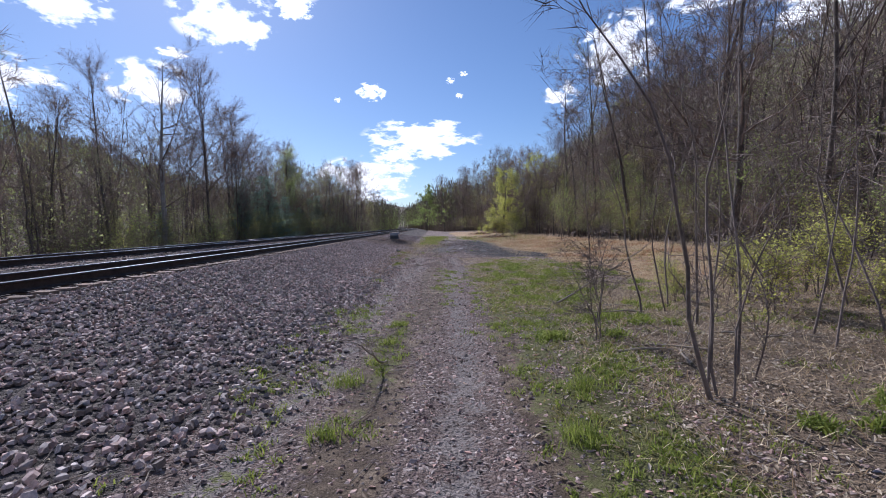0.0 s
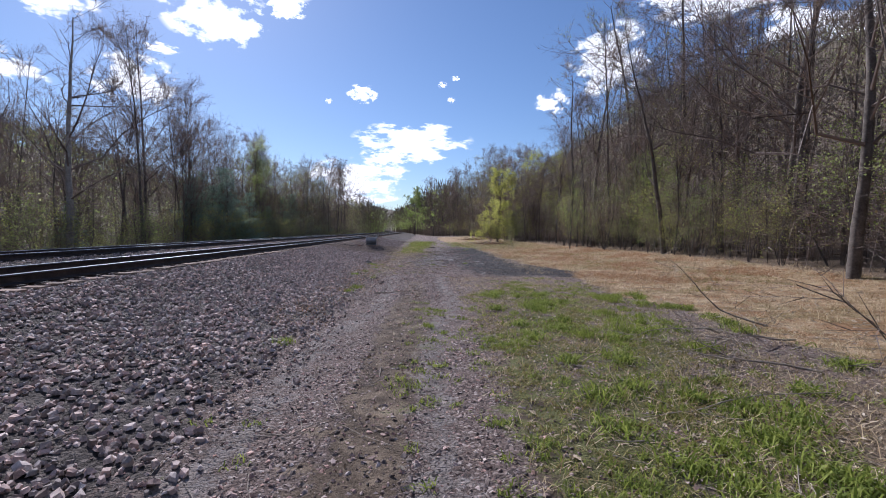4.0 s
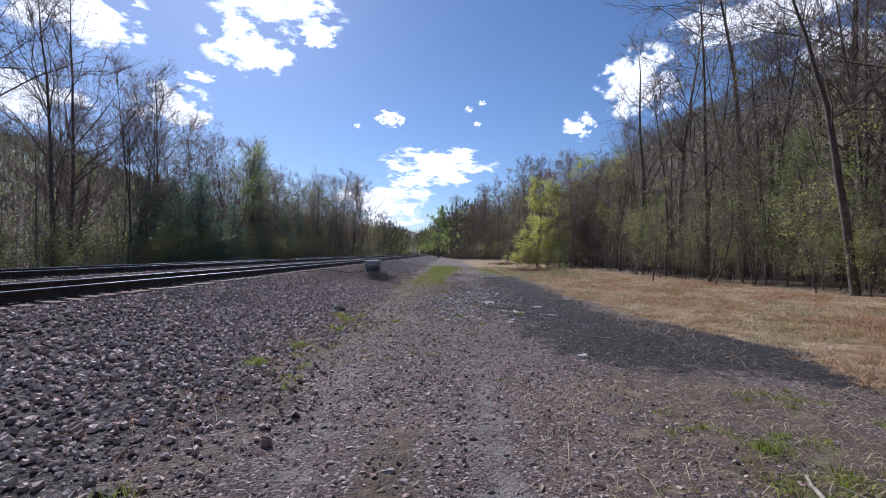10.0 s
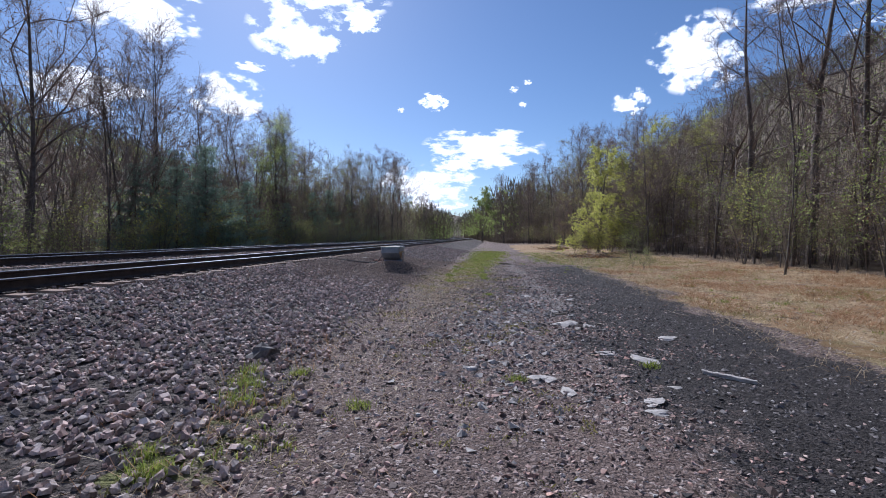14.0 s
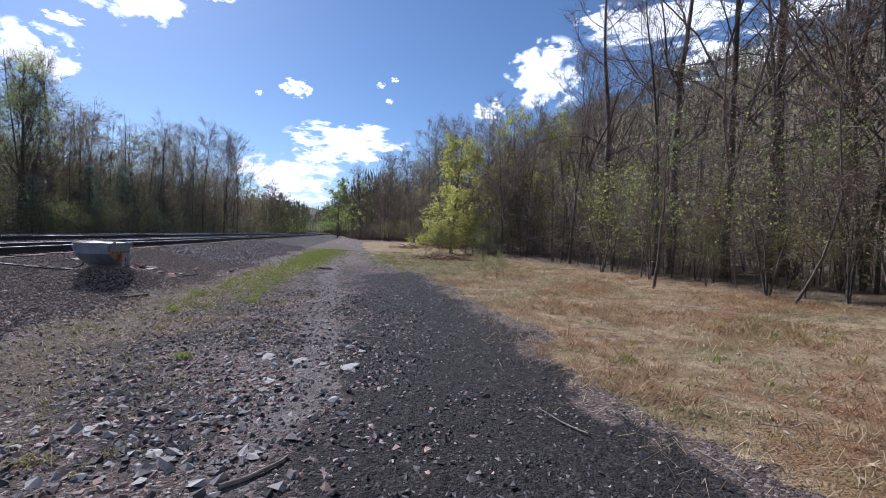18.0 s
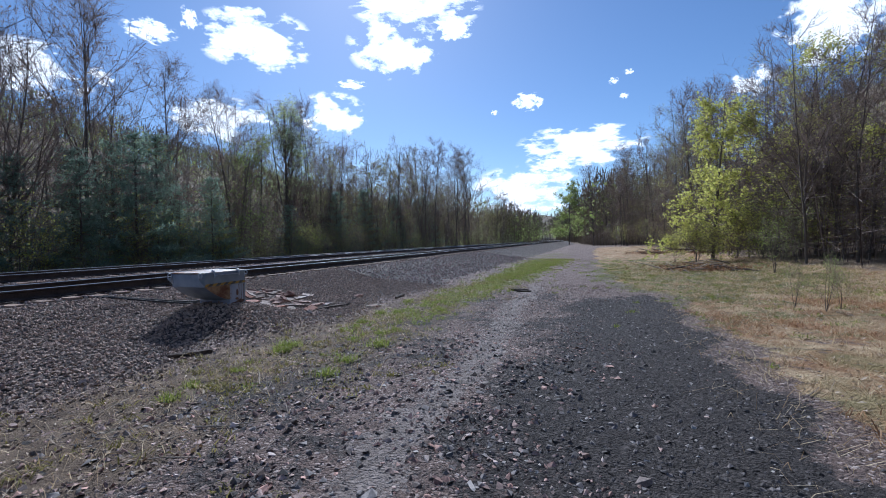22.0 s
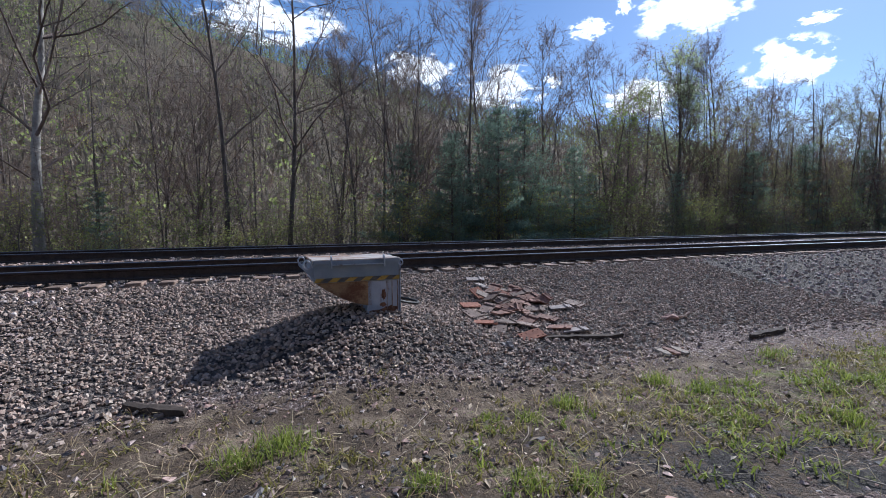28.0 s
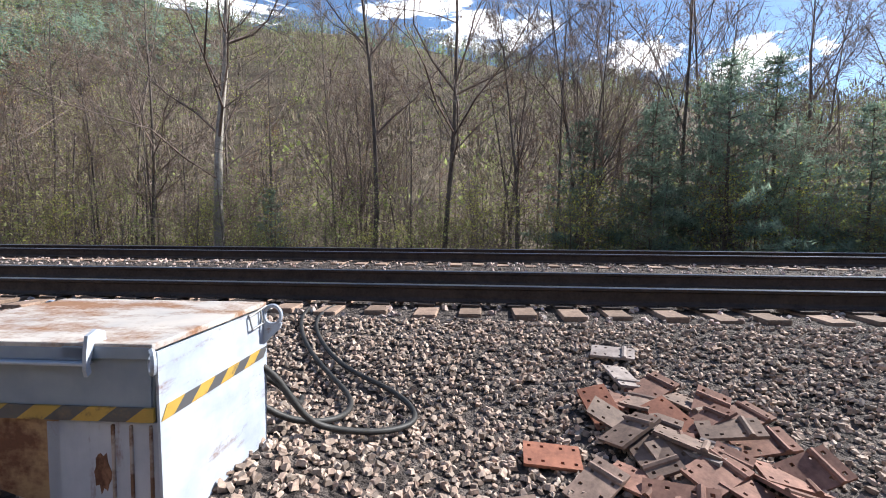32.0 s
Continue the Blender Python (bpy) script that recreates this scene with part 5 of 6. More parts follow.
build_woods()
build_pines()
build_far_forest("hillside_forest", "bare brown hardwood forest on the steep slope", 24, 190, -60, 420, 4200, 41, 0.12)
build_far_forest("brushwood", "tangled brown brushwood inside the wood", 14.5, 44, -4, 150, 2500, 47, 0.5, (2.0, 7.0), lambda y, n: wood_edge_right(y) + 0.8 + n * 6.5 + 4.0 * (y < 14), LEAF_OLIVE_BROWN, 36, 0.085)
build_far_forest("brushwood", "tangled green and grey brushwood beyond the tracks", -46, -18.5, -10, 150, 1700, 48, 0.8, (2.0, 6.5), lambda y, n: -18.4 - n * 7.0 - bend_left(y), LEAF_OLIVE, 20, 0.13)
build_far_forest("hillside_forest", "bare grey-brown forest with green patches across the valley", -300, -42, -260, 330, 6200, 42, 0.45)
build_far_forest("valley_forest", "bare spring wood further along the lane", 0, 30, 118, 290, 460, 147, 0.3, (12, 17), lambda y, n: wood_edge_right(y) + 0.5 + n * 9.0)
build_far_forest("valley_forest", "bare spring wood further along the tracks", -45, -19, 140, 300, 520, 148, 0.5, (10, 14), lambda y, n: -19.0 - n * 7.0 - bend_left(y))
build_far_forest("valley_forest", "distant woods along the valley floor", -75, -24, 110, 520, 700, 43, 0.3, edge=lambda y, n: -24.0 - n * 25.0 - bend_left(y))
build_far_forest("valley_forest", "distant woods beside the lane's far end", 2, 30, 150, 520, 420, 44, 0.3, edge=lambda y, n: wood_edge_right(y) + 1.0 + n * 14.0)
build_far_forest("valley_forest", "distant woods closing the bend of the line", -60, 60, 330, 560, 350, 46, 0.3, edge=lambda y, n: wood_edge_right(y) + 1.0 + n * 40.0)
build_far_forest("valley_forest", "distant wooded ridge closing the valley", -300, 300, 900, 1700, 500, 45, 0.3)


def build_ridge_conifers():
    """Dark conifers along the crest across the valley."""
    rng = np.random.default_rng(61)
    n = 420
    y = np.concatenate([rng.uniform(-220, 190, 160), rng.uniform(-230, -90, 100), rng.normal(-112, 26, 160)])
    x = np.concatenate([rng.normal(-246, 14, 160), rng.uniform(-235, -150, 100), rng.normal(-165, 24, 160)])
    h = rng.uniform(8, 15, n) * np.where(np.arange(n) < 260, 1.0, 1.25)
    base = np.stack([x, y, land(x, y)], 1)
    k = 30
    s = rng.uniform(0.1, 1.0, (n, k))
    a = rng.uniform(0, 2 * np.pi, (n, k))
    r = (1.02 - s) * 2.6 + 0.2
    p0 = base[:, None] + np.stack([0 * s, 0 * s, s * h[:, None]], -1)
    way = np.stack([np.cos(a) * r, np.sin(a) * r, -0.25 * r], -1)
    side = np.stack([-np.sin(a), np.cos(a), 0 * a], -1) * (0.35 * r)[..., None]
    v = np.stack([p0, p0 + way - side, p0 + way * 1.15, p0 + way + side], 2).reshape(-1, 3)
    tagged(new("ridge_conifers", mesh_np("ridge_conifers", v, np.arange(len(v)).reshape(-1, 4), [NEEDLE])), "dark green conifers along the far crest", "forest", kind="stuff")


build_ridge_conifers()


# ---- steel box with hopper bottom, on the ballast ----
def prism(outline, lo, hi, flip=False):
    """A plate: an outline of (a, b) points thickened along the third axis; flip: the plate lies across y instead of x."""
    bm = bmesh.new()
    ends = [[bm.verts.new((a, c, z) if flip else (c, a, z)) for a, z in outline] for c in (lo, hi)]
    bm.faces.new(ends[0])
    bm.faces.new(ends[1][::-1])
    n = len(outline)
    for k in range(n):
        m = (k + 1) % n
        bm.faces.new((ends[0][k], ends[0][m], ends[1][m], ends[1][k]))
    bmesh.ops.recalc_face_normals(bm, faces=bm.faces)
    return bm


def build_box():
    root = tagged(new("steel_tank"), "white and grey steel tank, rusty lid, hazard stripes, on ballast", "tank")
    wide, deep, high = 0.97, 0.74, 0.655
    # local axes: x towards the lane, y along the track, z up
    band = 0.40
    bm = bmesh.new()
    # upper body with slightly tapering sides
    pts = [(-deep / 2, -wide / 2), (deep / 2, -wide / 2), (deep / 2, wide / 2), (-deep / 2, wide / 2)]
    lo = [bm.verts.new((x * 0.985, y * 0.975, band)) for x, y in pts]
    hi = [bm.verts.new((x, y, high - 0.03)) for x, y in pts]
    bm.faces.new(hi)
    bm.faces.new(lo[::-1])
    for i in range(4):
        bm.faces.new((lo[i], lo[(i + 1) % 4], hi[(i + 1) % 4], hi[i]))
    bmesh.ops.bevel(bm, geom=bm.edges[:], offset=0.008, segments=2, affect="EDGES")
    body = part("body", bm, PAINT_GREY, root, "grey-blue painted steel side")
    # lid: a slightly dished plate with folded edges
    bm = box_bm(deep + 0.025, wide + 0.012, 0.022, (0, 0, high - 0.012), 0.005)
    lid = part("lid", bm, PAINT_LID, root, "off-white lid streaked with rust")
    part("lid_lip", box_bm(0.008, 0.28, 0.038, (deep / 2 + 0.011, wide / 2 - 0.145, high - 0.030), 0.003), PAINT_GREY, lid)
    part("lid_lip", box_bm(0.008, 0.18, 0.038, (deep / 2 + 0.011, -wide / 2 + 0.095, high - 0.030), 0.003), PAINT_GREY, lid)
    # hinged bar between two hooked brackets
    part("hinge_bar", box_bm(0.034, 0.575, 0.010, (deep / 2 + 0.020, 0.005, high - 0.062), 0.003), PAINT_WHITE, lid, "pale steel bar under the lid's edge")
    part("hinge_flap", box_bm(0.006, 0.575, 0.040, (deep / 2 + 0.012, 0.005, high - 0.036), 0.002), PAINT_GREY, lid, "grey steel flap at the lid's edge")
    hook = [(deep / 2 - 0.035, high + 0.0), (deep / 2 - 0.03, high + 0.028), (deep / 2 + 0.0, high + 0.04), (deep / 2 + 0.034, high + 0.026), (deep / 2 + 0.042, high - 0.02), (deep / 2 + 0.046, high - 0.075), (deep / 2 + 0.040, high - 0.098), (deep / 2 + 0.026, high - 0.088), (deep / 2 + 0.030, high - 0.06), (deep / 2 + 0.016, high - 0.02)]
    for y in (-0.29, 0.30):
        part("lid_bracket", prism(hook, y - 0.006, y + 0.006, True), PAINT_WHITE, lid, "white hooked bracket at the lid's edge")
    # end wall, white, full height
    prof = [(-deep / 2, high - 0.028), (deep / 2, high - 0.028), (deep / 2 - 0.004, band), (deep / 2 - 0.012, -0.02), (-deep / 2 + 0.02, -0.02)]
    end_plate = part("end_plate", prism(prof, wide / 2 + 0.003, wide / 2 + 0.012, True), PAINT_WHITE, root, "scuffed white painted end plate")
    # leg box below the band
    bm = box_bm(deep - 0.03, 0.375, band + 0.04, (0, wide / 2 - 0.19, band / 2 - 0.021), 0.006)
    leg = part("leg", bm, PAINT_LEG, root, "pale blue leg box with rust runs")
    for y in (0.225, 0.285, 0.350):
        part("rib", box_bm(0.010, 0.010, band - 0.02, (deep / 2 - 0.013, wide / 2 - 0.375 + y, band / 2), 0.003), PAINT_RUSTY, leg, "rusty vertical seam")
    # rust that has broken through the leg's paint: a worn patch, and the corroded foot
    rust_rng = random.Random(77)
    face_x, leg_y = deep / 2 - 0.0155, wide / 2 - 0.375

    def stain(cy, cz, half_y, half_z, label):
        outline = []
        for k in range(18):
            a = 2 * math.pi * k / 18
            r = rust_rng.uniform(0.68, 1.1)
            outline.append((max(leg_y + 0.004, min(wide / 2 - 0.006, cy + half_y * r * math.cos(a))), max(-0.02, cz + half_z * r * math.sin(a))))
        part("rust_stain", prism(outline, face_x, face_x + 0.0018), PAINT_RUST, leg, label)

    stain(leg_y + 0.185, 0.235, 0.030, 0.070, "orange-brown patch of rust on the leg")
    stain(leg_y + 0.175, 0.120, 0.045, 0.028, "flaking rust low on the leg")
    stain(leg_y + 0.09, 0.035, 0.085, 0.030, "corroded foot of the leg")
    stain(leg_y + 0.25, 0.055, 0.115, 0.050, "corroded foot of the leg")
    # rounded hopper bottom
    bm = bmesh.new()
    n = 14
    rings = []
    for x in np.linspace(-deep / 2 + 0.015, deep / 2 - 0.015, 5):
        bulge = 1.0 - 0.08 * (2 * x / deep) ** 2
        ring = []
        for k in range(n + 1):
            s = k / n
            yy = -wide / 2 + 0.02 + s * 0.62
            zz = band + 0.005 - 0.31 * bulge * (1 - (1 - s) ** 1.7)
            ring.append(bm.verts.new((x, yy, zz)))
        ring.append(bm.verts.new((x, -wide / 2 + 0.64, band + 0.005)))
        rings.append(ring)
    for a, c in zip(rings, rings[1:]):
        for i in range(len(a) - 1):
            bm.faces.new((a[i], a[i + 1], c[i + 1], c[i])).material_index = 1
        bm.faces.new((a[-1], a[0], c[0], c[-1]))
    bm.faces.new(rings[0])
    bm.faces.new(rings[-1][::-1])
    bmesh.ops.recalc_face_normals(bm, faces=bm.faces)
    hopper = part("hopper", bm, PAINT_HOPPER, root, "rusty tan hopper with a grey sloping sheet beneath")
    hopper.data.materials.append(PAINT_GREY)
    # hazard stripes, slanted blocks along the front and the end
    def stripe(face, s, mat):
        h, w, lean_ = 0.045, 0.09, 0.06
        edge = wide / 2 if face == "front" else deep / 2
        fit = lambda u: max(-edge + 0.008, min(edge - 0.004, u))
        quad = [(fit(s - w / 2), band + 0.006), (fit(s + w / 2), band + 0.006), (fit(s + w / 2 + lean_), band + 0.006 + h), (fit(s - w / 2 + lean_), band + 0.006 + h)]
        bm = prism(quad, deep / 2 - 0.007, deep / 2 + 0.003) if face == "front" else prism([(-a, z) for a, z in quad], wide / 2 + 0.0125, wide / 2 + 0.015, True)
        part("hazard_stripe", bm, mat, body if face == "front" else end_plate, "yellow stripe" if mat is TAPE_YELLOW else "black stripe")
    for face, edge in (("front", wide / 2), ("end", deep / 2)):
        s, k = -edge + 0.02, 0
        while s < edge - 0.04:
            stripe(face, s, (TAPE_YELLOW, TAPE_BLACK)[k % 2])
            s, k = s + 0.09, k + 1
    # lifting eyes: a ring on a gusset at each corner
    for sx in (1, -1):
        for sy in (-1, 1):
            near = sx > 0 and sy > 0
            x, y = sx * (deep / 2 - 0.03) + 0.045 * near, sy * (wide / 2 + 0.055) - 0.05 * near
            bm = bmesh.new()
            rr, r, nn, mm = 0.030 if near else 0.040, 0.009, 18, 6
            grid = [[bm.verts.new((math.sin(2 * math.pi * j / mm) * r, math.cos(2 * math.pi * i / nn) * (rr + math.cos(2 * math.pi * j / mm) * r), math.sin(2 * math.pi * i / nn) * (rr + math.cos(2 * math.pi * j / mm) * r) * 1.1)) for j in range(mm)] for i in range(nn)]
            for i in range(nn):
                for j in range(mm):
                    bm.faces.new((grid[i][j], grid[(i + 1) % nn][j], grid[(i + 1) % nn][(j + 1) % mm], grid[i][(j + 1) % mm]))
            if near:
                bmesh.ops.transform(bm, matrix=pose(0, 0, 0, 0, 0, -45), verts=bm.verts)
            bmesh.ops.translate(bm, vec=(x, y, high - 0.055), verts=bm.verts)
            eye = part("lifting_eye", bm, PAINT_WHITE, root, "pale painted lifting eye")
            if near:
                continue
            gusset = [(sy * (wide / 2 - 0.01), high - 0.09), (sy * (wide / 2 + 0.098), high - 0.09), (sy * (wide / 2 + 0.09), high - 0.115), (sy * (wide / 2 - 0.012), high - 0.215)]
            part("gusset", prism(gusset, x - 0.006, x + 0.006), PAINT_GREY if sx > 0 else PAINT_WHITE, eye)
    # wire latch at the back corner
    pts = np.array([(0.16, 0.0, -0.03), (0.06, 0.004, -0.025), (0.055, 0.012, -0.085), (0.15, 0.012, -0.092), (0.165, 0.006, -0.035), (0.02, 0.01, -0.012), (0.0, 0.03, -0.03)]) + np.array([-deep / 2, wide / 2 + 0.016, high])
    pts = pts * np.array([1, 1, 1]) + np.array([0.02, 0, 0])
    v, q = tubes(pts[:-1], pts[1:], np.full(6, 0.0045), np.full(6, 0.0045), 6)
    latch = new("latch", mesh_np("latch", v, q, [STEEL], smooth=True))
    latch.parent = lid
    latch["label"] = "bent wire latch"
    root.matrix_basis = pose(-4.338, 40.59, 0.422, 0, 0, 2.0)


build_box()


# ---- pile of rusty tie plates ----
def tie_plate_bm(long=0.33, wide=0.20, thick=0.02):
    """A rolled steel plate with two ribs and eight square spike holes."""
    hole = 0.02
    hx, hy = [-0.13, -0.055, 0.055, 0.13], [-0.062, 0.062]
    xs = sorted({-long / 2, long / 2, *[c + s * hole / 2 for c in hx for s in (-1, 1)]})
    ys = sorted({-wide / 2, wide / 2, *[c + s * hole / 2 for c in hy for s in (-1, 1)]})
    bm = bmesh.new()
    grid = [[bm.verts.new((x, y, 0)) for y in ys] for x in xs]
    for i in range(len(xs) - 1):
        for j in range(len(ys) - 1):
            cx, cy = (xs[i] + xs[i + 1]) / 2, (ys[j] + ys[j + 1]) / 2
            if any(abs(cx - a) < 0.002 for a in (hx[0], hx[1], hx[2], hx[3])) and any(abs(cy - b) < 0.002 for b in hy):
                continue
            bm.faces.new((grid[i][j], grid[i + 1][j], grid[i + 1][j + 1], grid[i][j + 1]))
    made = bmesh.ops.extrude_face_region(bm, geom=bm.faces[:])
    bmesh.ops.translate(bm, vec=(0, 0, thick), verts=[v for v in made["geom"] if isinstance(v, bmesh.types.BMVert)])
    bmesh.ops.recalc_face_normals(bm, faces=bm.faces)
    return bm


def rib_bm(x, wide=0.20):
    bm = bmesh.new()
    prof = [(-0.020, 0.0), (0.020, 0.0), (0.015, 0.015), (0.0, 0.022), (-0.015, 0.015)]
    ends = [[bm.verts.new((x + px, yy, 0.017 + pz)) for px, pz in prof] for yy in (-wide / 2, wide / 2)]
    bm.faces.new(ends[0])
    bm.faces.new(ends[1][::-1])
    for i in range(5):
        j = (i + 1) % 5
        bm.faces.new((ends[0][i], ends[0][j], ends[1][j], ends[1][i]))
    bmesh.ops.recalc_face_normals(bm, faces=bm.faces)
    return bm


def build_plates():
    rng = random.Random(9)
    protos = []
    for mat, label in ((PLATE, "rust-red steel tie plate with square spike holes"), (PLATE_BROWN, "dirty brown steel tie plate with a rail shoulder"), (PLATE_GREY, "weathered grey steel tie plate with spike holes"), (PLATE_BRIGHT, "bright orange-red steel tie plate with spike holes")):
        root = part("tie_plate", tie_plate_bm(), mat)
        tagged(root, label, "tie plate", "pile of tie plates")
        if mat is not PLATE_BRIGHT:
            part("shoulder", rib_bm(0.085), mat, root)
        protos.append(root)
    # (x, y, turn, kind), lowest first
    spots = [(-6.22, 43.05, 80, 2), (-5.90, 43.03, 5, 2), (-5.04, 42.44, 95, 3), (-4.74, 44.06, 20, 1), (-4.62, 43.72, 70, 2), (-4.50, 42.26, 15, 1), (-4.14, 42.26, 60, 3), (-3.95, 42.36, 150, 1), (-4.15, 42.6, 100, 1), (-3.61, 42.62, 95, 3), (-3.99, 42.8, 35, 1), (-4.18, 42.9, 120, 0), (-3.8, 43.15, 55, 0), (-3.65, 43.27, 70, 2), (-4.21, 43.23, 30, 0),
             (-5.78, 43.19, 125, 0), (-5.66, 42.89, 40, 0), (-5.63, 43.06, 140, 1), (-5.52, 42.80, 20, 3), (-5.61, 43.36, 35, 1), (-5.54, 43.44, 150, 0), (-5.52, 43.62, 120, 0), (-4.84, 42.62, 130, 1), (-4.88, 42.82, 50, 0), (-4.58, 42.74, 110, 0), (-4.64, 43.06, 20, 0), (-4.65, 43.3, 60, 1), (-4.97, 43.55, 85, 0), (-4.84, 43.10, 130, 1), (-4.72, 42.95, 75, 0), (-4.82, 43.33, 40, 0), (-4.84, 43.47, 15, 0),
             (-5.37, 42.83, 65, 1), (-5.32, 43.08, 155, 1), (-5.27, 43.59, 95, 0), (-5.18, 43.06, 70, 0), (-5.44, 43.18, 25, 3), (-5.40, 43.36, 110, 0), (-4.97, 43.26, 135, 0), (-5.21, 42.88, 125, 1), (-5.26, 43.42, 80, 1), (-4.98, 43.05, 30, 1), (-5.04, 42.94, 10, 1), (-5.0, 43.66, 100, 0), (-5.09, 43.25, 130, 2), (-4.92, 43.19, 125, 0), (-5.12, 43.14, 60, 1)]
    height = {}
    for x, y, turn, kind in spots:
        near = [h for (hx, hy), h in height.items() if math.hypot(hx - x, hy - y) < 0.17]
        lift = (max(near) + 0.023) if near else 0.03
        lift = min(lift, 0.17)
        height[(x, y)] = lift
        slope = pose(0, 0, 0, 0, 10, 0)
        wild = 11 if lift < 0.05 else 21
        copy_thing(protos[kind], pose(x, y, gz(x, y) + lift) @ slope @ pose(0, 0, 0, rng.uniform(-wild, wild), rng.uniform(-wild, wild), turn + rng.uniform(-8, 8)) @ Matrix.Scale(rng.uniform(0.84, 0.96), 4))
    for p in protos:
        discard(p)


build_plates()


# ---- hose loops behind the tank ----
def build_hose():
    root = tagged(new("rubber_hose"), "looped black rubber hoses lying on the ballast", "hose")
    for pts in (
        [(-4.62, 40.98, 0.86), (-4.72, 41.08, 0.78), (-4.76, 41.16, 0.62), (-4.82, 41.24, 0.46), (-4.90, 41.34, 0.40), (-4.98, 41.54, 0.35), (-5.20, 41.72, 0.31), (-5.40, 41.66, 0.33), (-5.62, 41.46, 0.36), (-5.80, 41.12, 0.40), (-6.2, 40.76, 0.48), (-6.87, 40.42, 0.56), (-7.43, 40.48, 0.57)],
        [(-4.62, 40.92, 0.72), (-4.78, 40.98, 0.58), (-4.84, 41.08, 0.47), (-4.92, 41.21, 0.42), (-5.07, 41.32, 0.38), (-5.36, 41.31, 0.35), (-5.64, 41.11, 0.37), (-6.10, 40.68, 0.46), (-6.74, 40.34, 0.57), (-7.31, 40.24, 0.56)],
        [(-4.64, 40.94, 0.80), (-4.90, 41.02, 0.66), (-5.02, 41.06, 0.50), (-5.08, 41.08, 0.43), (-5.24, 41.02, 0.42)],
    ):
        cu = bpy.data.curves.new("hose", "CURVE")
        cu.dimensions = "3D"
        sp = cu.splines.new("NURBS")
        sp.points.add(len(pts) - 1)
        for p, c in zip(sp.points, pts):
            p.co = (*c, 1.0)
        sp.use_endpoint_u, sp.order_u = True, 4
        cu.bevel_depth, cu.bevel_resolution, cu.resolution_u = 0.017, 3, 6
        tmp = new("tmp", cu)
        me = bpy.data.meshes.new_from_object(tmp.evaluated_get(bpy.context.evaluated_depsgraph_get()))
        bpy.data.objects.remove(tmp)
        me.materials.clear()
        me.materials.append(HOSE)
        me.polygons.foreach_set("use_smooth", np.full(len(me.polygons), True))
        ob = new("hose_length", me)
        ob.parent = root


build_hose()


# ---- planks, stones and sticks ----
def ragged_plank(name, long, wide, thick, x, y, turn, mat, label, seed, category="plank", tilt=(0, 0)):
    rng = random.Random(seed)
    bm = bmesh.new()
    n = 12
    rows = []
    for k in range(n + 1):
        s = -long / 2 + long * k / n
        w = wide * (1 - 0.55 * max(0, abs(2 * k / n - 1) - 0.6) / 0.4) * rng.uniform(0.88, 1.08)
        h = thick * rng.uniform(0.8, 1.15)
        rows.append([bm.verts.new((s + rng.uniform(-0.02, 0.02), yy * w, zz * h)) for yy, zz in ((-0.5, 0), (0.5, 0), (0.47, 0.8), (0.1, 1.0), (-0.45, 0.85))])
    for a, b in zip(rows, rows[1:]):
        for i in range(5):
            j = (i + 1) % 5
            bm.faces.new((a[i], a[j], b[j], b[i]))
    bm.faces.new(rows[0])
    bm.faces.new(rows[-1][::-1])
    bmesh.ops.recalc_face_normals(bm, faces=bm.faces)
    ob = part(name, bm, mat)
    ob.matrix_basis = pose(x, y, gz(x, y) + 0.005, tilt[0], tilt[1], turn)
    return tagged(ob, label, category)


ragged_plank("broken_plank", 1.02, 0.11, 0.05, -3.43, 43.2, 75, DARK_WOOD, "long dark splintered plank lying by the plates", 1)
ragged_plank("broken_plank", 0.55, 0.10, 0.05, -2.85, 38.85, 58, DARK_WOOD, "short dark rotten plank on cinders", 2)
ragged_plank("broken_plank", 0.75, 0.10, 0.06, -2.80, 45.55, 97, DARK_WOOD, "weathered dark plank by the green strip", 3)
ragged_plank("broken_plank", 0.42, 0.12, 0.05, 0.30, 47.45, 8, DARK_WOOD, "dark plank end on the lane's edge", 5)
ragged_plank("broken_plank", 0.5, 0.16, 0.06, 0.14, 47.75, 12, DARK_WOOD, "dark plank beside the lane", 4)
for k, (dx, dy, mat) in enumerate(((-0.02, -0.105, STICK), (0.0, 0.0, PLATE), (0.02, 0.105, STICK))):
    ragged_plank("slat", 0.27, 0.088, 0.03, -2.70 + dx, 43.85 + dy, -12, mat, "weathered pale wooden slat on gravel" if mat is STICK else "faded red wooden slat on gravel", 10 + k, "slat")


ragged_plank("bleached_branch", 0.5, 0.07, 0.04, 2.43, 27.86, -40, PALE_STONE, "bleached splintered branch lying on cinders", 21, "branch")


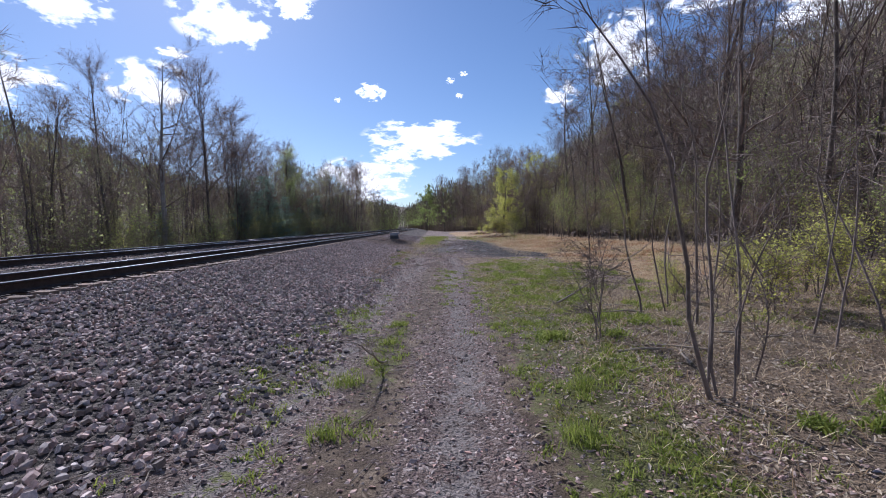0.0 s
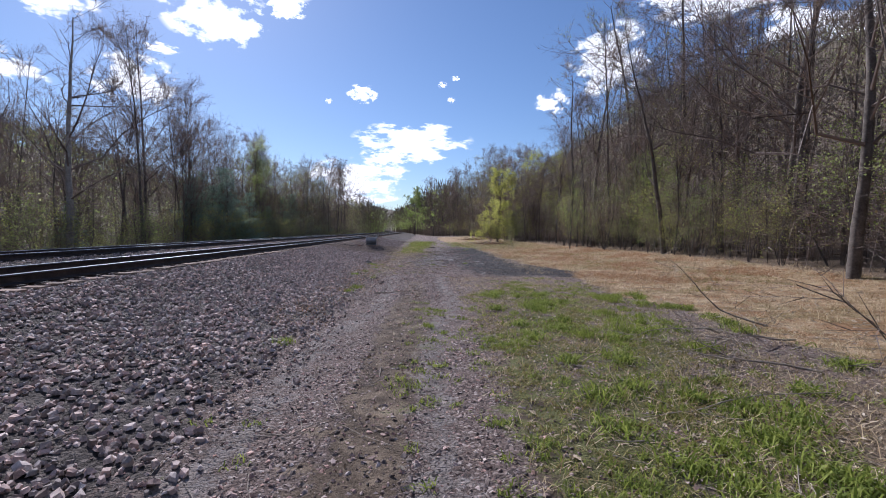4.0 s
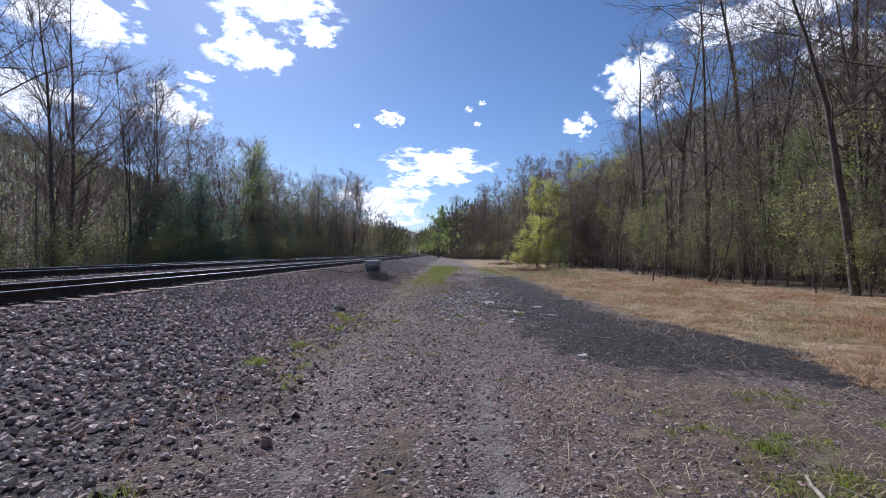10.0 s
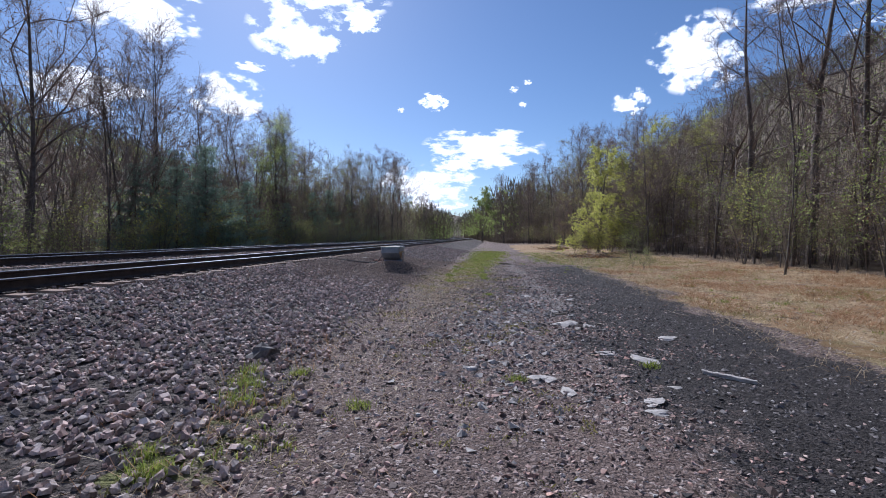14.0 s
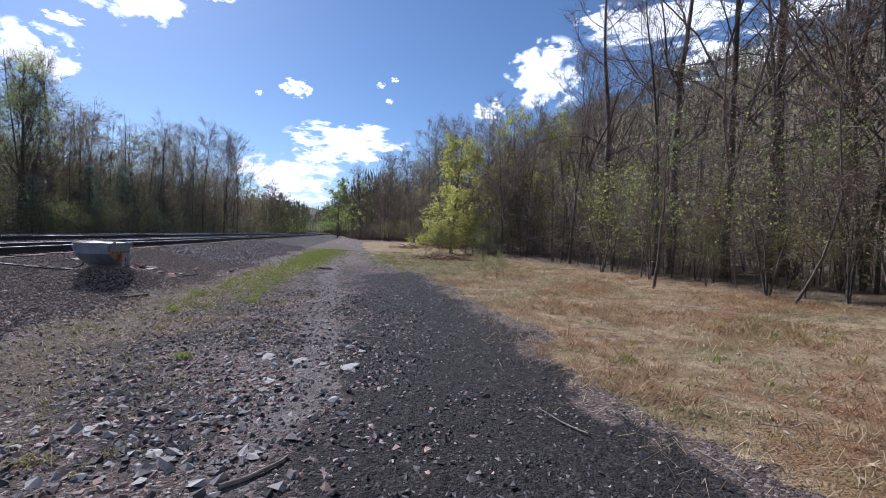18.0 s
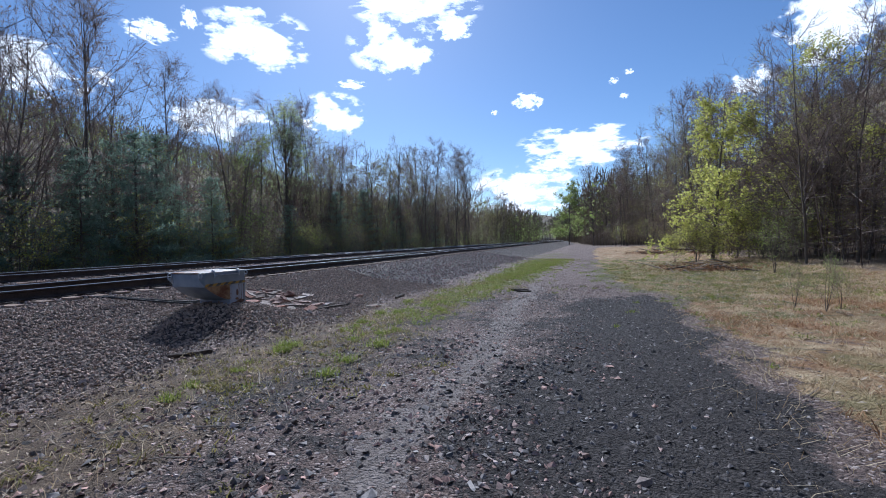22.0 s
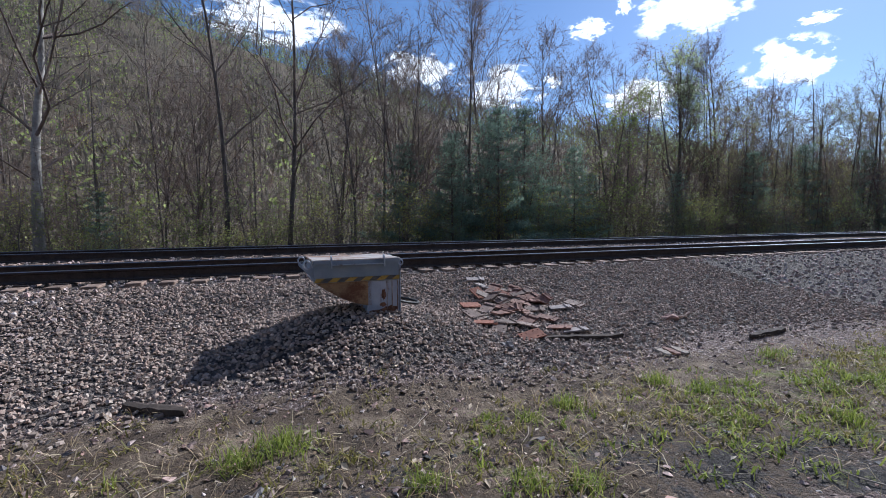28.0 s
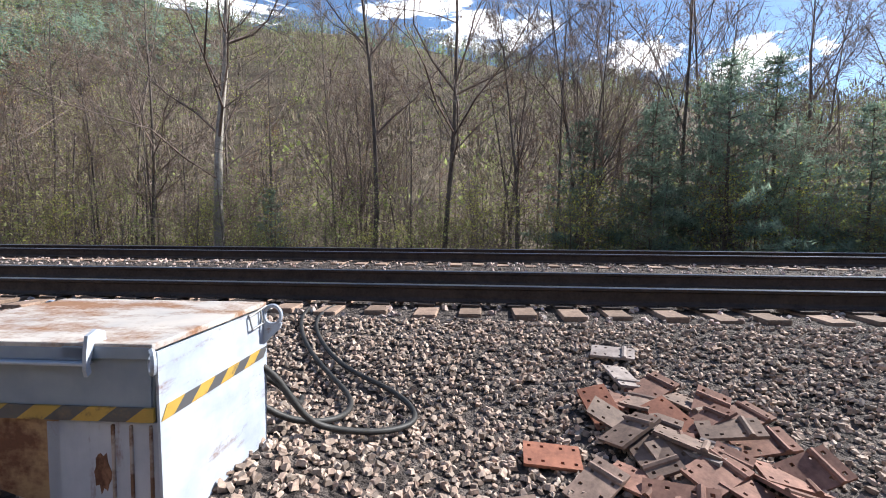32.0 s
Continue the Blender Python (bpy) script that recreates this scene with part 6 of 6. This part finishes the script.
def build_rocks():
    def rock(x, y, size, flat, mat, label, seed, name="stone", group=""):
        r = random.Random(seed)
        bm = bmesh.new()
        bmesh.ops.create_icosphere(bm, subdivisions=2, radius=0.5)
        off = r.uniform(0, 90)
        for v in bm.verts:
            n = noise.noise(v.co * 2.2 + Vector((off, 0, 0)))
            v.co = v.co * (1 + 0.9 * n + (0.25 * noise.noise(v.co * 6.0 + Vector((0, off, 0))) if flat < 0.3 else 0.0))
            v.co = Vector((v.co.x * size, v.co.y * size * r.uniform(0.62, 0.68), v.co.z * size * flat))
        ob = part(name, bm, mat)
        ob.matrix_basis = pose(x, y, gz(x, y) + size * flat * (0.05 if flat < 0.3 else 0.18), r.uniform(-8, 8), r.uniform(-8, 8), r.uniform(0, 360))
        tagged(ob, label, "stone", group)
    for k, (x, y, s) in enumerate([(1.12, 30.64, 0.46), (1.5, 30.55, 0.22), (2.49, 29.82, 0.34), (1.77, 28.46, 0.36), (1.38, 28.79, 0.30), (0.47, 27.59, 0.30), (0.68, 27.17, 0.22), (1.37, 26.72, 0.20), (1.73, 27.42, 0.14), (1.41, 26.98, 0.22), (0.67, 34.4, 0.24), (1.08, 34.25, 0.26), (1.62, 33.95, 0.30), (0.84, 33.45, 0.18), (-0.15, 32.3, 0.16), (0.45, 31.9, 0.15), (2.1, 23.6, 0.17), (-0.4, 31.7, 0.15)]):
        rock(x, y, s, 0.16, PALE_STONE, "flat pale stone slab set in dark gravel", 500 + k, "flat_stone", "pale stones on the lane")
    rock(-4.65, 42.32, 0.15, 0.45, PALE_STONE, "pale lump of stone beside the tie plates", 560)
    for k, (x, y, s) in enumerate([(-2.8, 27.8, 0.40), (-3.79, 44.96, 0.20), (-3.65, 44.52, 0.14), (-3.13, 43.03, 0.16), (-3.35, 42.14, 0.17), (-1.95, 19.2, 0.22), (-2.2, 13.6, 0.16)]):
        rock(x, y, s, 0.55, CINDER if k % 2 == 0 else GRAVEL, "rough dark stone at the edge of the ballast", 540 + k)


build_rocks()


def build_sticks():
    rng = np.random.default_rng(71)
    def stick(x, y, turn, long, r, z0=0.02, rise=0.0, label="bare dead stick lying on the ground", mat=STICK):
        n = 7
        pts = [np.array([0.0, 0.0, 0.0])]
        w = np.array([1.0, 0.0, rise])
        for k in range(n):
            w = unit(w + rng.normal(0, 0.10, 3) * np.array([1, 1, 0.4]))
            pts.append(pts[-1] + w * long / n)
        pts = np.array(pts)
        rad = np.linspace(r, r * 0.35, n + 1)
        v, q = pipe(pts, rad, 5)
        ob = new("stick", mesh_np("stick", v, q, [mat], smooth=True))
        ob.matrix_basis = pose(x, y, gz(x, y) + z0, 0, 0, turn)
        tagged(ob, label, "stick", "fallen sticks")
    for x, y, turn, long, r in [(-1.7, 6.2, 10, 1.3, 0.012), (-2.0, 4.3, 60, 0.9, 0.012), (4.6, 12.7, 115, 1.3, 0.011), (3.9, 12.0, 130, 0.9, 0.010), (4.8, 13.4, 100, 1.1, 0.010), (5.3, 13.6, 60, 1.8, 0.010), (2.4, 19.3, 75, 1.2, 0.018), (2.9, 18.6, 110, 1.0, 0.012), (-1.3, 18.2, 15, 1.0, 0.014), (-2.3, 11.8, 70, 0.8, 0.01), (1.7, 35.5, -15, 0.45, 0.012), (3.6, 32.0, 120, 0.6, 0.009), (3.0, 25.0, 150, 0.5, 0.014), (1.9, 4.6, 40, 1.2, 0.014), (3.2, 5.4, 150, 1.6, 0.014), (2.6, 6.4, 100, 1.1, 0.010), (4.2, 6.0, 20, 1.5, 0.012), (3.6, 8.6, 170, 1.8, 0.012), (1.9, 8.4, 60, 1.2, 0.008), (2.4, 10.5, 25, 1.6, 0.010), (1.0, 31.4, 30, 0.5, 0.02), (-0.7, 37.0, 20, 0.6, 0.008), (-1.0, 38.1, 140, 0.7, 0.008), (-3.4, 40.2, 100, 0.5, 0.008)]:
        stick(x, y, turn, long, r)
    stick(1.75, 7.0, 32, 1.9, 0.018, 0.35, 0.42, "broken grey branch leaning into the saplings")


build_sticks()


def build_twigs():
    """Broken twigs, too many to count, over the leaf litter by the saplings and along the verge."""
    rng = np.random.default_rng(75)
    xs, ys = [], []
    for n, x0, x1, y0, y1 in ((420, 1.5, 8.0, 2.0, 14.5), (110, -2.8, -0.2, 2.5, 12.0), (160, -2.6, 0.4, 30.0, 47.0), (120, 3.4, 9.0, 14.0, 22.0), (160, 4.0, 10.0, 26.0, 45.0)):
        xs.append(rng.uniform(x0, x1, n))
        ys.append(rng.uniform(y0, y1, n))
    x, y = np.concatenate(xs), np.concatenate(ys)
    a, ln = rng.uniform(0, 2 * np.pi, len(x)), rng.uniform(0.12, 0.6, len(x))
    mid = np.stack([x, y, land(x, y) + 0.018], 1)
    way = np.stack([np.cos(a), np.sin(a), rng.normal(0, 0.03, len(x))], 1) * ln[:, None] / 2
    kink = np.stack([-np.sin(a), np.cos(a), np.zeros(len(x))], 1) * (rng.normal(0, 0.05, len(x)) * ln)[:, None]
    r = rng.uniform(0.0025, 0.006, len(x))
    v, q = tubes(np.concatenate([mid - way, mid + kink]), np.concatenate([mid + kink, mid + way]), np.concatenate([r, r * 0.8]), np.concatenate([r * 0.8, r * 0.5]), 4)
    tagged(new("twigs", mesh_np("twigs", v, q, [STICK], smooth=True)), "broken grey twigs strewn over litter and grass", "twigs", kind="stuff")


build_twigs()


def build_brush_pile(x, y, seed, count=46):
    """A low heap of brown branches and dead leaves where the lane bends."""
    rng = np.random.default_rng(seed)
    root = tagged(new("brush_pile"), "low heap of brown dead branches and leaves", "brush pile", "brush piles")
    root.matrix_basis = pose(x, y, gz(x, y))
    for k in range(count):
        a = rng.uniform(0, 2 * np.pi)
        w = np.array([math.cos(a), math.sin(a), rng.uniform(-0.1, 0.22)])
        p = np.array([rng.normal(0, 1.0), rng.normal(0, 0.55), abs(rng.normal(0.12, 0.14)) + 0.03])
        ln = rng.uniform(0.6, 1.8)
        pts = np.array([p, p + w * ln * 0.5 + rng.normal(0, 0.06, 3), p + w * ln])
        pts[:, 2] = np.maximum(pts[:, 2], 0.02)
        v, q = pipe(pts, np.array([0.035, 0.025, 0.01]) * rng.uniform(0.5, 1.3), 4)
        ob = new("branch", mesh_np("branch", v, q, [BARK if k % 3 else STICK], smooth=True))
        ob.parent = root
    at = np.stack([rng.normal(0, 1.1, 1500), rng.normal(0, 0.6, 1500), np.abs(rng.normal(0.08, 0.12, 1500))], 1)
    v, f = leaf_quads(at, rng, 0.09)
    ob = new("dead_leaves", mesh_np("dead_leaves", v, f, [LEAF_RUST]))
    ob.parent = root
    ob["kind"] = "stuff"


for k, (px, py) in enumerate(((6.9, 77.0), (9.6, 71.0), (6.8, 57.4))):
    build_brush_pile(px, py, 730 + k, 46 if k < 2 else 26)


# ---- saplings at the start of the lane ----
def build_saplings():
    rng = random.Random(81)
    # place, height, stems, lean to the left in degrees, girth
    spec = [(2.33, 3.86, 4.6, 1, 4, 0.028), (2.42, 3.95, 4.2, 1, 4, 0.020), (2.27, 3.98, 3.0, 1, 8, 0.017), (2.46, 3.82, 2.6, 1, -4, 0.014), (2.92, 4.5, 4.6, 1, 5, 0.022), (3.06, 4.4, 2.0, 1, -9, 0.013), (3.28, 7.5, 4.6, 1, 9, 0.022), (3.95, 8.05, 4.4, 1, 11, 0.020), (4.15, 8.4, 4.8, 1, 8, 0.020),
            (2.24, 6.5, 1.5, 1, 9, 0.017), (2.12, 6.3, 1.3, 1, 14, 0.015), (2.02, 5.9, 1.9, 2, 4, 0.016), (2.4, 7.1, 1.7, 1, 5, 0.018), (3.85, 6.9, 5.0, 1, 8, 0.026), (3.05, 5.75, 1.4, 1, -6, 0.013), (5.05, 6.2, 4.6, 1, 4, 0.021), (4.7, 5.4, 4.2, 1, -3, 0.018), (5.6, 7.6, 5.2, 1, 3, 0.024), (5.4, 9.2, 5.0, 2, 2, 0.022), (6.6, 10.2, 6.0, 1, -2, 0.026), (7.2, 8.0, 6.2, 1, 3, 0.028), (3.2, 9.4, 4.3, 1, 6, 0.018), (6.2, 6.3, 5.2, 1, 6, 0.022), (6.9, 9.0, 5.6, 1, -5, 0.022)]
    for k, (x, y, h, forks, lean_left, girth) in enumerate(spec):
        t = tree_thing("sapling", "slender bare sapling with crooked grey stems" if h > 2.2 else "short broken sapling stub with bare twigs", "tree", "saplings by the lane", grow_tree(400 + k, h, girth * 0.84, 10, 3, 5, 0.18, 0.20, up=0.2, bend=0.21, forks=forks, sides=(6, 4, 3), twig_r=0.003, twig_len=0.3, lean=0.02), bark=SAPLING_BARK, twig=SAPLING_BARK)
        t.matrix_basis = pose(x, y, gz(x, y), 0, -lean_left, 0) @ pose(0, 0, 0, 0, 0, rng.uniform(0, 360))


build_saplings()


def build_fallen_branches():
    """Dead limbs with their twigs, lying among the saplings and in the grass."""
    for k, (x, y, long, lift, turn) in enumerate(((5.1, 12.6, 2.6, 74, 205), (4.4, 11.6, 1.8, 80, 160), (5.6, 14.0, 2.6, 84, 172), (5.2, 12.9, 2.3, 87, 190), (4.4, 13.3, 1.7, 86, 205), (3.9, 6.2, 1.5, 88, 150), (2.7, 4.9, 1.2, 88, 60), (3.3, 7.6, 2.2, 72, 190), (2.2, 5.4, 1.5, 78, 20), (-0.75, 5.1, 1.1, 80, 240))):
        t = tree_thing("fallen_branch", "fallen grey branch with bare crooked twigs", "branch", "fallen branches", grow_tree(430 + k, long, 0.017, 6, 3, 4, 0.2, 0.32, up=0.1, bend=0.22, sides=(6, 4, 3), twig_r=0.003, twig_len=0.28), bark=STICK, twig=STICK)
        t.matrix_basis = pose(x, y, gz(x, y) + 0.05, 0, lift, turn)


build_fallen_branches()


# ---- grass, straw and fallen leaves ----
def blades(name, x, y, length, width, mat, seed, label, lean=0.5, category="grass", kind="stuff", origin=None):
    rng = np.random.default_rng(seed)
    n = len(x)
    z = land(x, y) - 0.01
    a = rng.uniform(0, 2 * np.pi, n)
    b = rng.normal(0, lean, (n, 2))
    ln = length * rng.uniform(0.5, 1.3, n)
    side = np.stack([np.cos(a), np.sin(a), np.zeros(n)], 1) * width / 2
    base = np.stack([x, y, z], 1)
    midp = base + np.stack([b[:, 0] * 0.35, b[:, 1] * 0.35, np.ones(n) * 0.6], 1) * ln[:, None]
    tip = base + np.stack([b[:, 0], b[:, 1], np.ones(n) * np.clip(1 - 0.5 * np.hypot(b[:, 0], b[:, 1]), 0.1, 1)], 1) * ln[:, None]
    v = np.stack([base - side, base + side, midp + side * 0.7, tip, midp - side * 0.7], 1)
    if origin is not None:
        v = v - np.array(origin)
    i = (np.arange(n) * 5)[:, None]
    tri = np.concatenate([i + np.array([[0, 1, 2]]), i + np.array([[0, 2, 4]]), i + np.array([[4, 2, 3]])], 0)
    ob = new(name, mesh_np(name, v.reshape(-1, 3), tri, [mat]))
    if origin is not None:
        ob.location = origin
    return tagged(ob, label, category, kind=kind)


def build_grass():
    def clumps(n, x0, x1, y0, y1, seed, keep, each, wide):
        x, y, r = spread(n, x0, x1, y0, y1, seed, keep)
        size = r.uniform(0.4, 1.0, len(x))
        x, y, size = np.repeat(x, each), np.repeat(y, each), np.repeat(size, each)
        return x + r.normal(0, wide, len(x)) * size, y + r.normal(0, wide, len(x)) * size
    patch = lambda x, y: kinds(x, y)[3] * smooth_step(-0.5, 0.3, wobble(x, y, 2.6, 6.0) + 0.6 * wobble(x, y, 7.0, 2.0))
    x, y = clumps(12500, -2.2, 5.5, 0.5, 22, 91, lambda x, y: patch(x, y) * (1 - 0.75 * smooth_step(6, 10, y) * smooth_step(0.0, 0.5, wobble(x, y, 1.3, 4.0))), 18, 0.06)
    blades("green_grass", x, y, 0.075, 0.011, GRASS, 92, "short fresh green grass and weeds in patches", 0.8)
    x, y = clumps(6200, 0.9, 5.6, 2, 20, 597, lambda x, y: np.maximum(kinds(x, y)[3] * (0.4 + 0.6 * smooth_step(6, 11, y)), 0.06 * kinds(x, y)[4]), 11, 0.09)
    blades("green_grass", x, y, 0.06, 0.011, GRASS_DULL, 598, "short olive grass and moss beside the lane", 1.2)
    x, y = clumps(230, 0.9, 5.4, 3, 18, 591, lambda x, y: np.clip(0.45 + 0.6 * wobble(x, y, 1.6, 2.0), 0, 1) * smooth_step(0.8, 1.6, x) * (0.35 + 0.65 * smooth_step(8, 11, y)), 110, 0.13)
    blades("green_weeds", x, y, 0.14, 0.018, GRASS, 592, "leafy green weeds in clumps", 0.9)
    x, y = clumps(5200, -3.2, 9.5, 22, 68, 191, patch, 15, 0.08)
    blades("green_grass", x, y, 0.085, 0.012, GRASS, 192, "fresh green grass along the lane's verge", 0.8)
    x, y = clumps(5400, -2.8, 0.7, 39, 68, 491, lambda x, y: np.exp(-((x + 1.25 - 0.012 * (y - 45)) / (0.58 + 0.02 * np.clip(y - 44, 0, 20))) ** 2) * smooth_step(39, 45, y) * np.clip(0.75 + 0.5 * wobble(x, y, 1.8, 3.0), 0, 1), 14, 0.07)
    blades("green_grass", x, y, 0.09, 0.012, GRASS, 492, "bright strip of fresh grass between lane and ballast", 0.8)
    x, y = clumps(5600, -3.0, 1.2, 34, 70, 495, lambda x, y: np.exp(-((x + 1.3 - 0.012 * (y - 45)) / (0.75 + 0.02 * np.clip(y - 44, 0, 20))) ** 2) * smooth_step(33, 41, y) * np.clip(0.55 + 0.6 * wobble(x, y, 2.4, 6.0), 0, 1), 13, 0.08)
    blades("green_grass", x, y, 0.08, 0.012, GRASS_DULL, 496, "olive grass and moss on the verge", 1.0)
    x, y = clumps(1500, -2.8, 0.8, 22, 40, 497, lambda x, y: np.clip(0.1 + 0.6 * wobble(x, y, 1.9, 8.0), 0, 1), 12, 0.08)
    blades("green_grass", x, y, 0.06, 0.012, GRASS_DULL, 498, "thin mossy growth on the bare soil", 1.0)
    x, y, r = spread(5200, 3.0, 5.2, 23, 48, 493, lambda x, y: np.exp(-((x - 4.3) / 0.5) ** 2) * 0.8)
    blades("dry_grass", x, y, 0.12, 0.007, STRAW, 494, "straw strewn over the edge of the cinders", 2.2)
    x, y = clumps(1300, 1.4, 9, 0.5, 15, 291, lambda x, y: kinds(x, y)[4] * smooth_step(-0.1, 0.6, wobble(x, y, 1.7, 3.0)), 12, 0.10)
    blades("green_grass", x, y, 0.09, 0.013, GRASS, 292, "green weeds coming through the leaf litter", 0.9)
    x, y = clumps(5200, 3.5, 14, 9, 64, 93, lambda x, y: kinds(x, y)[2] * 0.9, 12, 0.10)
    blades("dry_grass", x, y, 0.15, 0.009, STRAW, 94, "flattened straw-coloured dry grass in clumps", 1.3)
    x, y = clumps(5400, 3.8, 12.5, 20, 47, 193, lambda x, y: kinds(x, y)[2] * smooth_step(-0.15, 0.5, wobble(x, y, 1.1, 3.0) + 0.3 * wobble(x, y, 3.0, 1.0)), 14, 0.10)
    blades("dry_grass", x, y, 0.13, 0.011, STRAW_RED, 194, "matted russet dead grass and bracken", 1.4)
    x, y = clumps(5200, 2.5, 11, 18, 62, 293, lambda x, y: kinds(x, y)[2] * smooth_step(0.05, 0.7, wobble(x, y, 0.8, 5.0) + smooth_step(40, 55, y)), 12, 0.10)
    blades("green_grass", x, y, 0.10, 0.010, GRASS_DULL, 294, "olive grass mixed into the dry field", 1.0)
    x, y, r = spread(15000, 1.2, 9, 1, 15, 95, lambda x, y: kinds(x, y)[4] * 0.9)
    blades("dry_grass", x, y, 0.14, 0.007, STRAW, 96, "dead stems among the leaf litter", 2.0)
    x, y, r = spread(16000, -3.2, 1.5, 20, 50, 97, lambda x, y: np.maximum(kinds(x, y)[3] * 0.7, kinds(x, y, True)[7] * 0.75) * smooth_step(-0.5, 0.4, wobble(x, y, 2.4, 9.0)))
    blades("dry_grass", x, y, 0.13, 0.006, STRAW, 98, "wisps of dead grass along the verge", 1.2)
    x, y, r = spread(3400, -3.2, -1.2, 14, 29, 397, lambda x, y: np.exp(-((x + 2.25) / 0.4) ** 2) * np.clip(0.6 + 0.6 * wobble(x, y, 2.2, 5.0), 0, 1))
    blades("dead_stems", x, y, 0.2, 0.006, STRAW_RED, 398, "russet dead stalks at the foot of the ballast", 1.3)
    verge = lambda x, y: np.exp(-((x + 1.5) / 0.8) ** 2) * np.clip(0.6 + 0.5 * wobble(x, y, 2.0, 5.0), 0, 1)
    x, y, r = spread(15000, -3.4, 0.6, 24, 50, 391, verge)
    blades("dead_stems", x, y, 0.09, 0.006, STRAW, 392, "broken straw and dead stems on the verge", 2.2)
    x, y, r = spread(16000, 0.8, 5.4, 8, 22, 393, lambda x, y: np.clip(0.5 + 0.5 * wobble(x, y, 2.0, 5.0), 0, 1))
    blades("dead_stems", x, y, 0.09, 0.007, STRAW, 394, "straw mixed into the short grass", 2.0)
    rng = np.random.default_rng(99)
    for seed, (n, x0, x1, y0, y1, keep) in enumerate([(38000, 1.0, 10, 0.5, 15, lambda x, y: np.maximum(kinds(x, y)[4], 0.25 * kinds(x, y)[3])), (26000, 3.6, 13, 12, 60, lambda x, y: kinds(x, y)[2] * 0.8), (6500, -3.4, 1.5, 1, 50, lambda x, y: 0.06 + kinds(x, y, True)[7] * 0.8), (7000, -3.2, 0.4, 26, 50, verge), (15000, 3.8, 12.5, 13, 50, lambda x, y: kinds(x, y)[2] * smooth_step(-0.3, 0.6, wobble(x, y, 1.3, 7.0))), (2600, -3.6, -1.2, 14.5, 20.0, lambda x, y: np.exp(-((x + 2.35) / 0.5) ** 2 - ((y - 17.6) / 1.6) ** 2))]):
        x, y, r = spread(n, x0, x1, y0, y1, 100 + seed, keep)
        at = np.stack([x, y, land(x, y) + 0.012], 1)
        rot = rotations(len(x), rng, 0.35)
        leaf = np.array([[-0.55, 0, 0.03], [0.05, -0.24, 0.10], [0.6, 0, 0.0], [-0.05, 0.24, 0.14]])
        v = np.einsum("nij,kj->nki", rot, leaf) * rng.uniform(0.02, (0.06, 0.085, 0.085, 0.05, 0.05, 0.05)[seed], len(x))[:, None, None] + at[:, None, :]
        f = np.arange(len(x) * 4).reshape(-1, 4)
        tagged(new("fallen_leaves", mesh_np("fallen_leaves", v.reshape(-1, 3), f, [LEAF_PALE if seed in (0, 1, 3, 5) else LEAF_RUST if seed == 4 else LEAF_DRY])), "curled rust-brown fallen leaves" if seed == 4 else "curled tan fallen leaves", "leaves", kind="stuff")
    # tufts that can be told apart
    spots = [(-1.95, 39.75, 1.0), (-1.85, 39.5, 0.8), (-1.9, 41.9, 0.8), (-1.8, 41.5, 0.6), (-2.05, 43.0, 0.8), (-1.75, 43.2, 0.8), (-2.2, 44.75, 0.8), (-1.9, 41.2, 0.5), (-1.25, 40.5, 0.7), (-1.05, 41.05, 0.7), (-0.93, 41.35, 0.7), (-0.9, 43.6, 0.7), (-0.68, 40.27, 1.0), (-0.65, 39.3, 0.85), (-0.54, 38.7, 0.9), (-1.75, 37.9, 0.6), (-1.6, 37.5, 0.7), (-1.7, 38.5, 0.5), (-1.88, 19.05, 1.0), (-1.95, 18.3, 0.8), (2.63, 20.2, 0.9), (2.3, 19.2, 0.7), (4.3, 16.8, 1.2), (3.5, 15.3, 1.1), (3.4, 14.5, 1.2), (2.5, 13.4, 1.2), (3.2, 13.8, 1.3), (2.55, 18.4, 0.8), (0.12, 14.1, 0.7), (-1.88, 12.95, 0.8), (-1.0, 4.5, 1.0), (-0.9, 3.3, 0.9), (1.0, 3.2, 1.1), (1.3, 4.2, 1.0), (1.75, 28.2, 0.6), (0.2, 27.5, 0.6), (-2.1, 25.2, 0.8), (-2.3, 23.6, 0.9), (-2.5, 22.5, 0.9), (-1.2, 26.5, 0.6), (5.2, 34.0, 0.6), (-0.3, 34.4, 0.6), (-2.4, 26.8, 1.0), (-2.25, 26.4, 0.9), (-2.6, 27.2, 0.8), (-2.1, 27.3, 0.7), (-2.3, 25.4, 0.7), (-0.75, 6.1, 0.9), (-0.7, 7.2, 0.7), (-0.8, 5.2, 0.8)]
    rng = np.random.default_rng(120)
    for k, (x, y, s) in enumerate(spots):
        n = int(170 * s)
        px, py = x + rng.normal(0, 0.085 * s, n), y + rng.normal(0, 0.085 * s, n)
        tuft = blades("grass_tuft", px, py, 0.15 * s, 0.007, GRASS, 200 + k, "bright green grass tuft growing from gravel", 0.55, kind="", origin=(x, y, gz(x, y)))
        tuft["group"] = "grass tufts along the lane"


build_grass()
